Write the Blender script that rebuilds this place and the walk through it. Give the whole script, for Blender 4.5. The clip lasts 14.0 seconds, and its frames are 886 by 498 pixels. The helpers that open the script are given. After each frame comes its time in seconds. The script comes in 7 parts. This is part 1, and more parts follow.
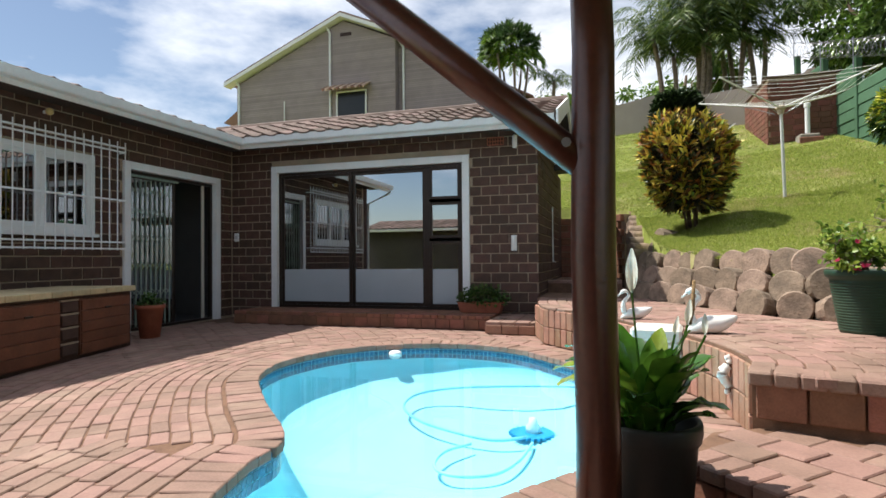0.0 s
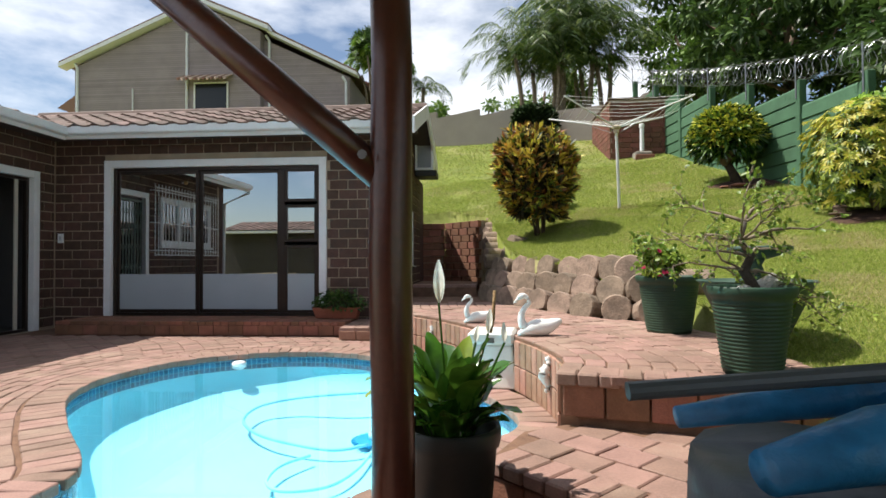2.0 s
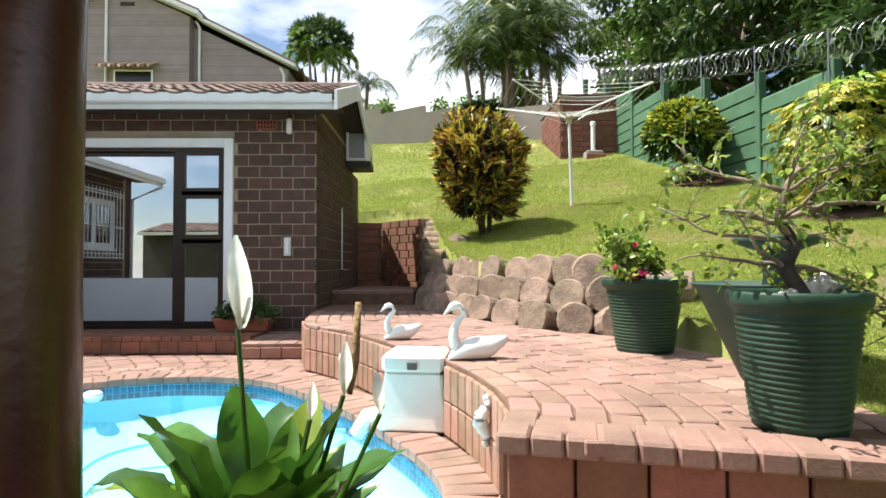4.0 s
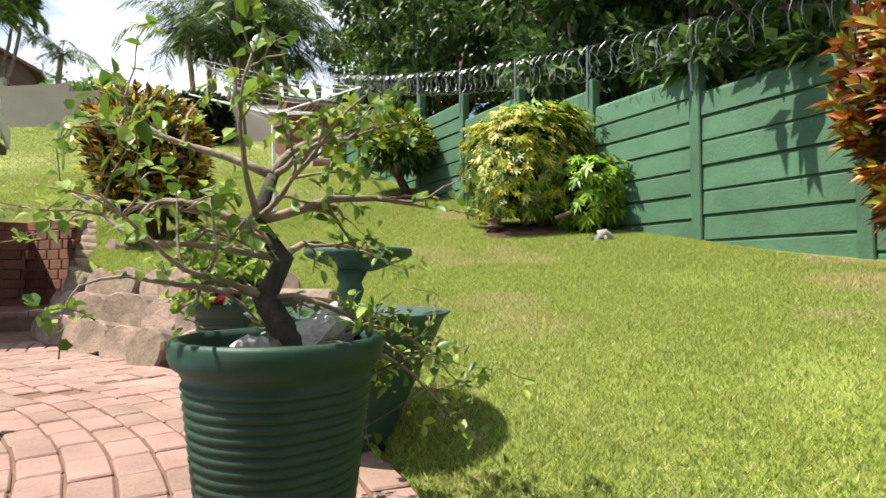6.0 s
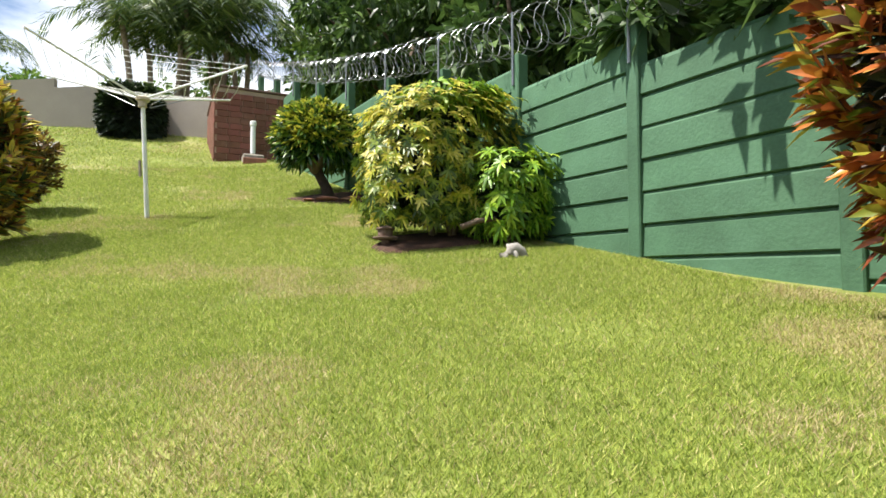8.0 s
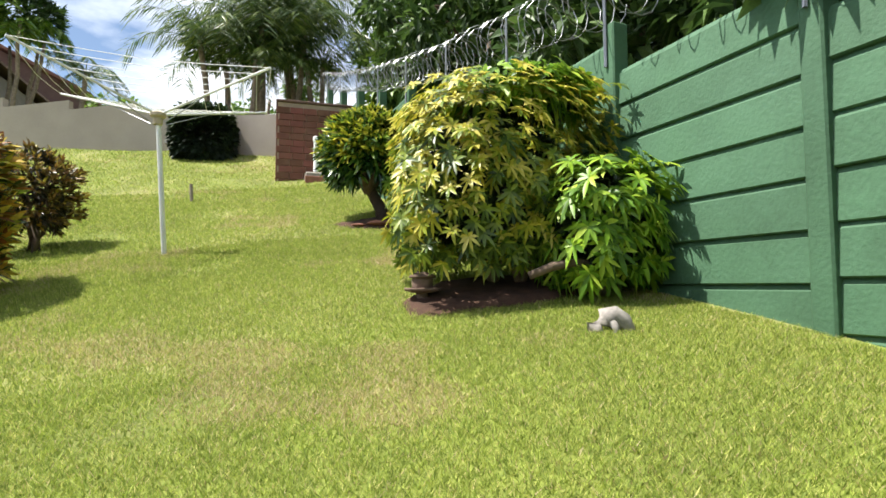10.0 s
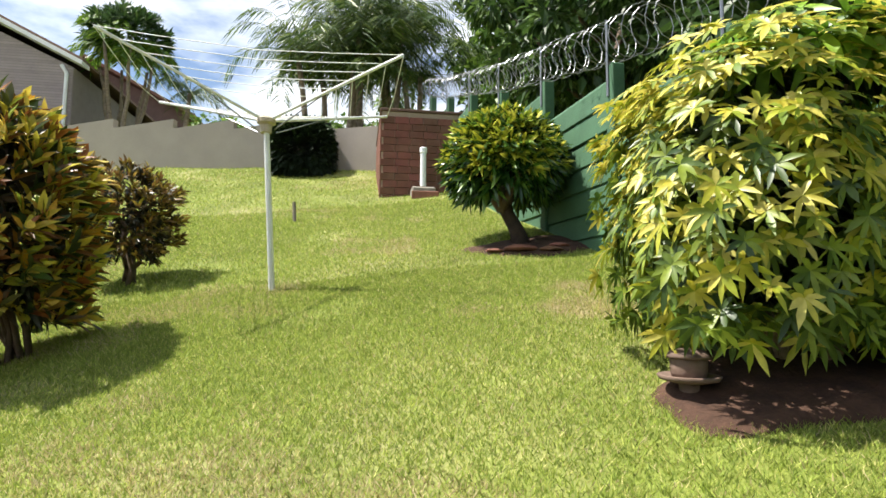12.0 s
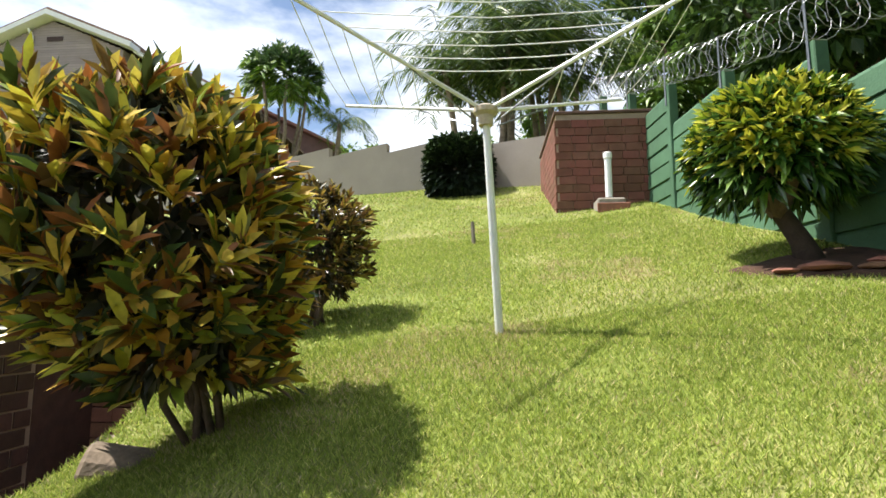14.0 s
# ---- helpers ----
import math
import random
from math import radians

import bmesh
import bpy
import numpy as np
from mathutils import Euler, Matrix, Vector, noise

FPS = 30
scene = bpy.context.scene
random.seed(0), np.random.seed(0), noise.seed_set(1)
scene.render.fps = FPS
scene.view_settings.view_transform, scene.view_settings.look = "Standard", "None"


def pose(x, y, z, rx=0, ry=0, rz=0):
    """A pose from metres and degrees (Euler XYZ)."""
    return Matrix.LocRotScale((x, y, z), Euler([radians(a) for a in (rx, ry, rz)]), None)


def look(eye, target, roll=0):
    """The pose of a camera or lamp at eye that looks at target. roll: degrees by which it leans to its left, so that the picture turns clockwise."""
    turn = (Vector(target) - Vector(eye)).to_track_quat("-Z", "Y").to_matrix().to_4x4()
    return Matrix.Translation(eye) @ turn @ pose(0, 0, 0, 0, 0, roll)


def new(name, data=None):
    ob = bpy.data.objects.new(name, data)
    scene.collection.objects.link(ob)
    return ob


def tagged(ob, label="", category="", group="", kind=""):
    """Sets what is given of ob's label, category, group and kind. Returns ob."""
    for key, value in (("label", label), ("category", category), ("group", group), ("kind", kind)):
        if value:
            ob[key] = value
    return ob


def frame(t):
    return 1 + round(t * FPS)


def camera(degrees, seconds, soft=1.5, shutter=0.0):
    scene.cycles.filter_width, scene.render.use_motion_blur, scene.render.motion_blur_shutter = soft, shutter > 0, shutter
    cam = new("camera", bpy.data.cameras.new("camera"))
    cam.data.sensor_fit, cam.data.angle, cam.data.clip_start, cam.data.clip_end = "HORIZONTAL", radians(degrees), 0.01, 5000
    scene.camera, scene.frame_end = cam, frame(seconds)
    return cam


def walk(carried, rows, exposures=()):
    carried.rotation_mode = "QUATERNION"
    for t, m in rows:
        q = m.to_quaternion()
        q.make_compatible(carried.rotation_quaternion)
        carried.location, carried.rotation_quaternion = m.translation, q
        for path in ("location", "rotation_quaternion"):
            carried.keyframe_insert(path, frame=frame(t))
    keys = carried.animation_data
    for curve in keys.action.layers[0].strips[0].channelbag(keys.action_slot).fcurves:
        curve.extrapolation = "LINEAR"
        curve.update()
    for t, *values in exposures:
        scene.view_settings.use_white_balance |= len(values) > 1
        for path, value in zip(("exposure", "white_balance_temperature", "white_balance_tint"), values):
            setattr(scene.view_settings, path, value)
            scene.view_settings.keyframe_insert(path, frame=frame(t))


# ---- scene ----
cam = camera(77.0, 14.0, soft=1.6)
PATH = [
    (0, (1.574, -1.249, 1.023), (0.988, 0.663, 1.056), -0.5),
    (0.5, (1.642, -1.257, 1.021), (1.051, 0.653, 1.052), -0.4),
    (1, (1.7, -1.255, 1.038), (1.142, 0.665, 1.064), -0.5),
    (1.5, (1.763, -1.216, 1.053), (1.383, 0.747, 1.081), -0.4),
    (2, (1.823, -1.179, 1.054), (1.678, 0.815, 1.093), -0.3),
    (4.5, (2.13, 0.303, 0.991), (2.277, 2.296, 1.057), -0.2),
    (5, (2.345, 0.464, 1.008), (2.776, 2.415, 1.092), -0.1),
    (5.5, (2.707, 0.601, 1.026), (3.395, 2.477, 1.12), -0.1),
    (6, (3.059, 0.71, 1.032), (3.922, 2.512, 1.13), 0.0),
    (6.5, (3.417, 0.826, 1.066), (4.32, 2.608, 1.16), 0.1),
    (7, (3.867, 0.994, 1.102), (4.777, 2.773, 1.193), 0.0),
    (9.5, (5.561, 2.603, 1.611), (6.254, 4.475, 1.732), -0.2),
    (10, (5.648, 2.943, 1.675), (6.226, 4.852, 1.808), -0.1),
    (10.5, (5.61, 3.29, 1.711), (6.089, 5.226, 1.86), 0.2),
    (11, (5.53, 3.633, 1.763), (5.967, 5.578, 1.925), 0.3),
    (11.5, (5.398, 4.071, 1.864), (5.747, 6.034, 2.027), 0.5),
    (12, (5.244, 4.505, 1.975), (5.543, 6.475, 2.152), 0.5),
    (12.5, (5.108, 4.986, 2.055), (5.384, 6.957, 2.25), 0.5),
    (13, (4.923, 5.396, 2.112), (5.176, 7.369, 2.329), 0.4),
    (13.5, (4.676, 5.732, 2.155), (4.883, 7.706, 2.393), 0.4),
    (14, (4.374, 5.929, 2.125), (4.219, 7.906, 2.38), -0.1),
]
walk(cam, [(t, look(eye, target, roll)) for t, eye, target, roll in PATH], [(0, 0.55), (2.2, 0.6), (4.3, 1.1), (5.5, 1.0), (7.2, 1.06), (14, 1.07)])

# ---- world, sun ----
SUN_TO = Vector((0.46, -0.08, -0.885)).normalized()


def build_world():
    w = bpy.data.worlds.new("world")
    scene.world = w
    w.use_nodes = True
    nt = w.node_tree
    nt.nodes.clear()
    out = nt.nodes.new("ShaderNodeOutputWorld")
    bg = nt.nodes.new("ShaderNodeBackground")
    sky = nt.nodes.new("ShaderNodeTexSky")
    sky.sky_type = "NISHITA"
    sky.sun_disc = False
    d = -SUN_TO
    sky.sun_elevation = math.asin(d.z)
    sky.sun_rotation = math.atan2(d.x, d.y)
    sky.dust_density = 0.7
    sky.air_density = 1.0
    tc = nt.nodes.new("ShaderNodeTexCoord")
    mp = nt.nodes.new("ShaderNodeMapping")
    mp.inputs["Scale"].default_value = (1.0, 1.0, 2.6)
    n = nt.nodes.new("ShaderNodeTexNoise")
    n.inputs["Scale"].default_value = 2.3
    n.inputs["Detail"].default_value = 7
    n.inputs["Roughness"].default_value = 0.55
    ramp = nt.nodes.new("ShaderNodeValToRGB")
    ramp.color_ramp.elements[0].position = 0.44
    ramp.color_ramp.elements[1].position = 0.66
    mix = nt.nodes.new("ShaderNodeMix")
    mix.data_type = "RGBA"
    mix.inputs["B"].default_value = (11.6, 11.8, 12.2, 1)
    nt.links.new(tc.outputs["Generated"], mp.inputs["Vector"])
    nt.links.new(mp.outputs[0], n.inputs["Vector"])
    nt.links.new(n.outputs["Fac"], ramp.inputs[0])
    nt.links.new(ramp.outputs[0], mix.inputs["Factor"])
    nt.links.new(sky.outputs[0], mix.inputs["A"])
    nt.links.new(mix.outputs["Result"], bg.inputs[0])
    bg.inputs[1].default_value = 0.08
    nt.links.new(bg.outputs[0], out.inputs[0])


build_world()
sun = new("sun", bpy.data.lights.new("sun", "SUN"))
sun.data.energy = 5.0
sun.data.angle = radians(0.53)
sun.data.color = (1.0, 0.95, 0.87)
sun.matrix_world = look(-SUN_TO * 30, (0, 0, 0))

# ---- materials ----
MATS = {}


def mat(name, base, rough=0.7, var=0.12, scale=6.0, bump=0.15, fine=60.0, metal=0.0, spec=0.4, piece=0.0, island=0.0, stain=None, stain_amount=0.0, hue=0.0):
    """A procedural surface: base colour with two scales of variation, fine relief, per-piece tint and stains."""
    if name in MATS:
        return MATS[name]
    m = bpy.data.materials.new(name)
    MATS[name] = m
    m.use_nodes = True
    nt = m.node_tree
    b = nt.nodes["Principled BSDF"]
    L = nt.links.new
    tc = nt.nodes.new("ShaderNodeTexCoord")
    n1 = nt.nodes.new("ShaderNodeTexNoise")
    n1.inputs["Scale"].default_value = scale
    n1.inputs["Detail"].default_value = 5
    n2 = nt.nodes.new("ShaderNodeTexNoise")
    n2.inputs["Scale"].default_value = fine
    n2.inputs["Detail"].default_value = 4
    geo = nt.nodes.new("ShaderNodeNewGeometry")
    L(geo.outputs["Position"], n1.inputs["Vector"])
    L(geo.outputs["Position"], n2.inputs["Vector"])
    add = nt.nodes.new("ShaderNodeMath")
    add.operation = "MULTIPLY_ADD"
    L(n2.outputs["Fac"], add.inputs[0])
    add.inputs[1].default_value = 0.6
    L(n1.outputs["Fac"], add.inputs[2])
    val = nt.nodes.new("ShaderNodeMapRange")
    val.inputs["From Min"].default_value = 0.45
    val.inputs["From Max"].default_value = 1.15
    val.inputs["To Min"].default_value = 1 - var * 2
    val.inputs["To Max"].default_value = 1 + var * 2
    L(add.outputs[0], val.inputs["Value"])
    last = val.outputs[0]
    hsv = nt.nodes.new("ShaderNodeHueSaturation")
    hsv.inputs["Color"].default_value = (*base, 1)
    rnd = None
    if piece:
        oi = nt.nodes.new("ShaderNodeObjectInfo")
        rnd = oi.outputs["Random"]
        amount = piece
    elif island:
        rnd = geo.outputs["Random Per Island"]
        amount = island
    if rnd is not None:
        mr = nt.nodes.new("ShaderNodeMapRange")
        mr.inputs["To Min"].default_value = 1 - amount
        mr.inputs["To Max"].default_value = 1 + amount
        L(rnd, mr.inputs["Value"])
        mu = nt.nodes.new("ShaderNodeMath")
        mu.operation = "MULTIPLY"
        L(mr.outputs[0], mu.inputs[0])
        L(last, mu.inputs[1])
        last = mu.outputs[0]
        if hue:
            mh = nt.nodes.new("ShaderNodeMapRange")
            mh.inputs["To Min"].default_value = 0.5 + hue
            mh.inputs["To Max"].default_value = 0.5 - hue
            L(rnd, mh.inputs["Value"])
            L(mh.outputs[0], hsv.inputs["Hue"])
    L(last, hsv.inputs["Value"])
    col = hsv.outputs[0]
    if stain:
        n3 = nt.nodes.new("ShaderNodeTexNoise")
        n3.inputs["Scale"].default_value = scale * 0.35
        n3.inputs["Detail"].default_value = 8
        n3.inputs["Roughness"].default_value = 0.65
        L(geo.outputs["Position"], n3.inputs["Vector"])
        r = nt.nodes.new("ShaderNodeMapRange")
        r.inputs["From Min"].default_value = 0.5
        r.inputs["From Max"].default_value = 0.72
        r.inputs["To Max"].default_value = stain_amount
        L(n3.outputs["Fac"], r.inputs["Value"])
        mx = nt.nodes.new("ShaderNodeMix")
        mx.data_type = "RGBA"
        mx.inputs["B"].default_value = (*stain, 1)
        L(r.outputs[0], mx.inputs["Factor"])
        L(col, mx.inputs["A"])
        col = mx.outputs["Result"]
    L(col, b.inputs["Base Color"])
    b.inputs["Roughness"].default_value = rough
    b.inputs["Metallic"].default_value = metal
    b.inputs["Specular IOR Level"].default_value = spec
    if bump:
        bp = nt.nodes.new("ShaderNodeBump")
        bp.inputs["Strength"].default_value = bump
        bp.inputs["Distance"].default_value = 0.01
        L(add.outputs[0], bp.inputs["Height"])
        L(bp.outputs[0], b.inputs["Normal"])
    return m


def leaf_mat(name, stops, rough=0.45, trans=0.3, spec=0.4):
    """Leaves: a colour for each leaf out of a ramp of (position, colour)."""
    if name in MATS:
        return MATS[name]
    m = bpy.data.materials.new(name)
    MATS[name] = m
    m.use_nodes = True
    nt = m.node_tree
    L = nt.links.new
    b = nt.nodes["Principled BSDF"]
    geo = nt.nodes.new("ShaderNodeNewGeometry")
    ramp = nt.nodes.new("ShaderNodeValToRGB")
    el = ramp.color_ramp.elements
    while len(el) < len(stops):
        el.new(0.5)
    for e, (p, c) in zip(el, stops):
        e.position = p
        e.color = (*c, 1)
    L(geo.outputs["Random Per Island"], ramp.inputs[0])
    n = nt.nodes.new("ShaderNodeTexNoise")
    n.inputs["Scale"].default_value = 25
    L(geo.outputs["Position"], n.inputs["Vector"])
    hsv = nt.nodes.new("ShaderNodeHueSaturation")
    mr = nt.nodes.new("ShaderNodeMapRange")
    mr.inputs["To Min"].default_value = 0.6
    mr.inputs["To Max"].default_value = 1.4
    L(n.outputs["Fac"], mr.inputs["Value"])
    L(mr.outputs[0], hsv.inputs["Value"])
    L(ramp.outputs[0], hsv.inputs["Color"])
    L(hsv.outputs[0], b.inputs["Base Color"])
    b.inputs["Roughness"].default_value = rough
    b.inputs["Specular IOR Level"].default_value = spec
    tr = nt.nodes.new("ShaderNodeBsdfTranslucent")
    L(hsv.outputs[0], tr.inputs["Color"])
    mx = nt.nodes.new("ShaderNodeMixShader")
    mx.inputs[0].default_value = trans
    L(b.outputs[0], mx.inputs[1])
    L(tr.outputs[0], mx.inputs[2])
    L(mx.outputs[0], nt.nodes["Material Output"].inputs["Surface"])
    return m


def glass_mat(name, tint=(0.8, 0.85, 0.85), gloss=1.5, rough=0.0):
    """Thin sheet: tinted see-through with a Fresnel gloss."""
    if name in MATS:
        return MATS[name]
    m = bpy.data.materials.new(name)
    MATS[name] = m
    m.use_nodes = True
    nt = m.node_tree
    nt.nodes.remove(nt.nodes["Principled BSDF"])
    L = nt.links.new
    t = nt.nodes.new("ShaderNodeBsdfTransparent")
    t.inputs[0].default_value = (*tint, 1)
    g = nt.nodes.new("ShaderNodeBsdfGlossy")
    g.inputs["Roughness"].default_value = rough
    g.inputs[0].default_value = (0.95, 0.97, 1, 1)
    f = nt.nodes.new("ShaderNodeFresnel")
    f.inputs[0].default_value = gloss
    mx = nt.nodes.new("ShaderNodeMixShader")
    L(f.outputs[0], mx.inputs[0])
    L(t.outputs[0], mx.inputs[1])
    L(g.outputs[0], mx.inputs[2])
    L(mx.outputs[0], nt.nodes["Material Output"].inputs["Surface"])
    return m


BRICK = mat("dark_brick", (0.085, 0.047, 0.034), 0.8, 0.16, 9, 0.5, 90, piece=0.22, hue=0.012, stain=(0.05, 0.035, 0.03), stain_amount=0.5)
MORTAR = mat("brown_mortar", (0.35, 0.27, 0.195), 0.9, 0.12, 5, 0.5, 120)
REDBRICK = mat("red_brick", (0.235, 0.105, 0.065), 0.8, 0.16, 8, 0.5, 90, piece=0.2, hue=0.012, stain=(0.13, 0.07, 0.045), stain_amount=0.5)
PAVER = mat("clay_paver", (0.255, 0.156, 0.122), 0.75, 0.14, 5, 0.4, 80, piece=0.16, hue=0.01, stain=(0.44, 0.33, 0.25), stain_amount=0.4)
PAVER_J = mat("clay_paver_joined", (0.255, 0.156, 0.122), 0.75, 0.14, 5, 0.4, 80, island=0.16, hue=0.01, stain=(0.44, 0.33, 0.25), stain_amount=0.4)
JOINT = mat("sandy_joint", (0.17, 0.095, 0.06), 0.95, 0.2, 9, 0.5, 140, stain=(0.05, 0.04, 0.025), stain_amount=0.6)
CAPBRICK = mat("wall_face_brick", (0.33, 0.185, 0.125), 0.75, 0.16, 8, 0.4, 80, piece=0.22, hue=0.015, stain=(0.5, 0.36, 0.26), stain_amount=0.35)
WHITE = mat("white_paint", (0.78, 0.79, 0.8), 0.45, 0.04, 4, 0.06, 40, stain=(0.55, 0.55, 0.53), stain_amount=0.25)
GUTTER = mat("gutter_paint", (0.72, 0.74, 0.75), 0.4, 0.05, 3, 0.05, 30, stain=(0.5, 0.5, 0.48), stain_amount=0.4)
BRONZE = mat("bronze_aluminium", (0.045, 0.034, 0.028), 0.35, 0.06, 8, 0.03, 60, metal=0.6)
# Room surfaces coloured dark so the interiors look unlit.
DARKIN = mat("dimmed_plaster", (0.10, 0.10, 0.10), 0.9, 0.05, 3, 0.05)
TILE = mat("roof_tile", (0.18, 0.13, 0.11), 0.85, 0.2, 4, 0.5, 60, island=0.25, stain=(0.12, 0.09, 0.075), stain_amount=0.7)
WOODRED = mat("stained_pole", (0.075, 0.02, 0.010), 0.3, 0.2, 3, 0.25, 40, spec=0.6)
TIMBER = mat("red_timber", (0.15, 0.055, 0.028), 0.55, 0.2, 4, 0.25, 50, piece=0.15)
GRAYWALL = mat("grey_plaster", (0.36, 0.315, 0.275), 0.9, 0.07, 1.2, 0.25, 40, stain=(0.3, 0.26, 0.21), stain_amount=0.4)
NEIGH = mat("neighbour_brick", (0.315, 0.265, 0.27), 0.85, 0.08, 2, 0.2, 30, piece=0.1)
FENCE = mat("green_concrete", (0.053, 0.125, 0.066), 0.75, 0.13, 2.2, 0.6, 40, piece=0.10, stain=(0.085, 0.185, 0.11), stain_amount=0.6)
SOIL = mat("red_soil", (0.060, 0.030, 0.018), 0.95, 0.3, 8, 0.9, 60)
PEBBLE = mat("log_concrete", (0.255, 0.188, 0.138), 0.9, 0.24, 9, 0.9, 45, piece=0.22, hue=0.01, stain=(0.10, 0.08, 0.06), stain_amount=0.8)
GALV = mat("galvanised", (0.27, 0.28, 0.29), 0.35, 0.08, 10, 0.05, metal=0.8)
POTGREEN = mat("green_pot", (0.014, 0.045, 0.025), 0.55, 0.12, 5, 0.1, 60, spec=0.4, stain=(0.10, 0.16, 0.10), stain_amount=0.4)
PLASTER_W = mat("swan_white", (0.78, 0.77, 0.74), 0.5, 0.05, 8, 0.15, 60, stain=(0.6, 0.57, 0.5), stain_amount=0.4)
BARK = mat("bark", (0.12, 0.085, 0.06), 0.9, 0.25, 12, 0.8, 70)
PALEBARK = mat("pale_bark", (0.24, 0.19, 0.14), 0.85, 0.25, 14, 0.7, 70, stain=(0.10, 0.075, 0.055), stain_amount=0.8)
GRASSMAT = mat("lawn_base", (0.15, 0.18, 0.03), 0.9, 0.22, 1.3, 0.8, 45, stain=(0.42, 0.36, 0.19), stain_amount=0.75)
POOLSHELL = mat("pool_plaster", (0.33, 0.70, 0.80), 0.7, 0.04, 1.5, 0.02)
TILEBLUE = mat("pool_mosaic", (0.03, 0.13, 0.23), 0.25, 0.12, 9, 0.05, island=0.35)

# ---- building helpers ----


def part(name, bm, material, parent=None, label="", smooth=False):
    me = bpy.data.meshes.new(name)
    bm.to_mesh(me)
    bm.free()
    me.materials.append(material)
    if smooth:
        for p in me.polygons:
            p.use_smooth = True
    ob = new(name, me)
    if parent:
        ob.parent = parent
    return tagged(ob, label) if label else ob


def share(name, mesh, parent, m):
    """A further piece on the same mesh."""
    ob = new(name, mesh)
    ob.parent = parent
    ob.matrix_basis = m
    return ob


def empty(name, label, category, m=None, group="", kind=""):
    ob = new(name)
    ob.empty_display_size = 0.1
    if m is not None:
        ob.matrix_basis = m
    return tagged(ob, label, category, group, kind)


def bbox(bm, x0, x1, y0, y1, z0, z1, bevel=0.0):
    r = bmesh.ops.create_cube(bm, size=1)
    bmesh.ops.scale(bm, vec=(x1 - x0, y1 - y0, z1 - z0), verts=r["verts"])
    bmesh.ops.translate(bm, vec=((x0 + x1) / 2, (y0 + y1) / 2, (z0 + z1) / 2), verts=r["verts"])
    if bevel:
        edges = list({e for v in r["verts"] for e in v.link_edges})
        bmesh.ops.bevel(bm, geom=edges, offset=bevel, segments=1, affect="EDGES")
    return bm


def box(x0, x1, y0, y1, z0, z1, bevel=0.0):
    return bbox(bmesh.new(), x0, x1, y0, y1, z0, z1, bevel)


def box_mesh(name, sx, sy, sz, material, bevel=0.004):
    bm = box(-sx / 2, sx / 2, -sy / 2, sy / 2, -sz / 2, sz / 2, bevel)
    me = bpy.data.meshes.new(name)
    bm.to_mesh(me)
    bm.free()
    me.materials.append(material)
    return me


def tube_into(bm, pts, radii, sides=8, cap=True):
    """A tube along points with a radius at each."""
    pts = [Vector(p) for p in pts]
    if not hasattr(radii, "__len__"):
        radii = [radii] * len(pts)
    rings = []
    up = Vector((0, 0, 1))
    for i, p in enumerate(pts):
        d = (pts[min(i + 1, len(pts) - 1)] - pts[max(i - 1, 0)]).normalized()
        ref = up if abs(d.z) < 0.9 else Vector((1, 0, 0))
        a = d.cross(ref).normalized()
        b = d.cross(a).normalized()
        rings.append([bm.verts.new(p + (a * math.cos(k * math.tau / sides) + b * math.sin(k * math.tau / sides)) * radii[i]) for k in range(sides)])
    for r0, r1 in zip(rings, rings[1:]):
        for k in range(sides):
            bm.faces.new((r0[k], r0[(k + 1) % sides], r1[(k + 1) % sides], r1[k]))
    if cap:
        bm.faces.new(rings[0][::-1])
        bm.faces.new(rings[-1])
    return bm


def tube(pts, radii, sides=8, cap=True):
    return tube_into(bmesh.new(), pts, radii, sides, cap)


def lathe(profile, steps=40, bm=None):
    """A turned body out of (radius, height) pairs."""
    bm = bm or bmesh.new()
    rings = []
    for r, z in profile:
        rings.append([bm.verts.new((max(r, 0.0005) * math.cos(k * math.tau / steps), max(r, 0.0005) * math.sin(k * math.tau / steps), z)) for k in range(steps)])
    for a, b in zip(rings, rings[1:]):
        for k in range(steps):
            bm.faces.new((a[k], a[(k + 1) % steps], b[(k + 1) % steps], b[k]))
    bm.faces.new(rings[0][::-1])
    bm.faces.new(rings[-1])
    return bm


def np_mesh(name, verts, faces, material, parent=None, smooth=False):
    """A mesh from arrays of vertices and equal-sided faces."""
    verts = np.asarray(verts, dtype=np.float32).reshape(-1, 3)
    faces = np.asarray(faces, dtype=np.int32)
    me = bpy.data.meshes.new(name)
    k = faces.shape[1]
    me.vertices.add(len(verts))
    me.vertices.foreach_set("co", verts.ravel())
    me.loops.add(faces.size)
    me.loops.foreach_set("vertex_index", faces.ravel())
    me.polygons.add(len(faces))
    me.polygons.foreach_set("loop_start", np.arange(len(faces), dtype=np.int32) * k)
    me.polygons.foreach_set("loop_total", np.full(len(faces), k, dtype=np.int32))
    me.polygons.foreach_set("use_smooth", np.full(len(faces), smooth))
    me.update(calc_edges=True)
    me.validate()
    me.materials.append(material)
    ob = new(name, me)
    if parent:
        ob.parent = parent
    return ob


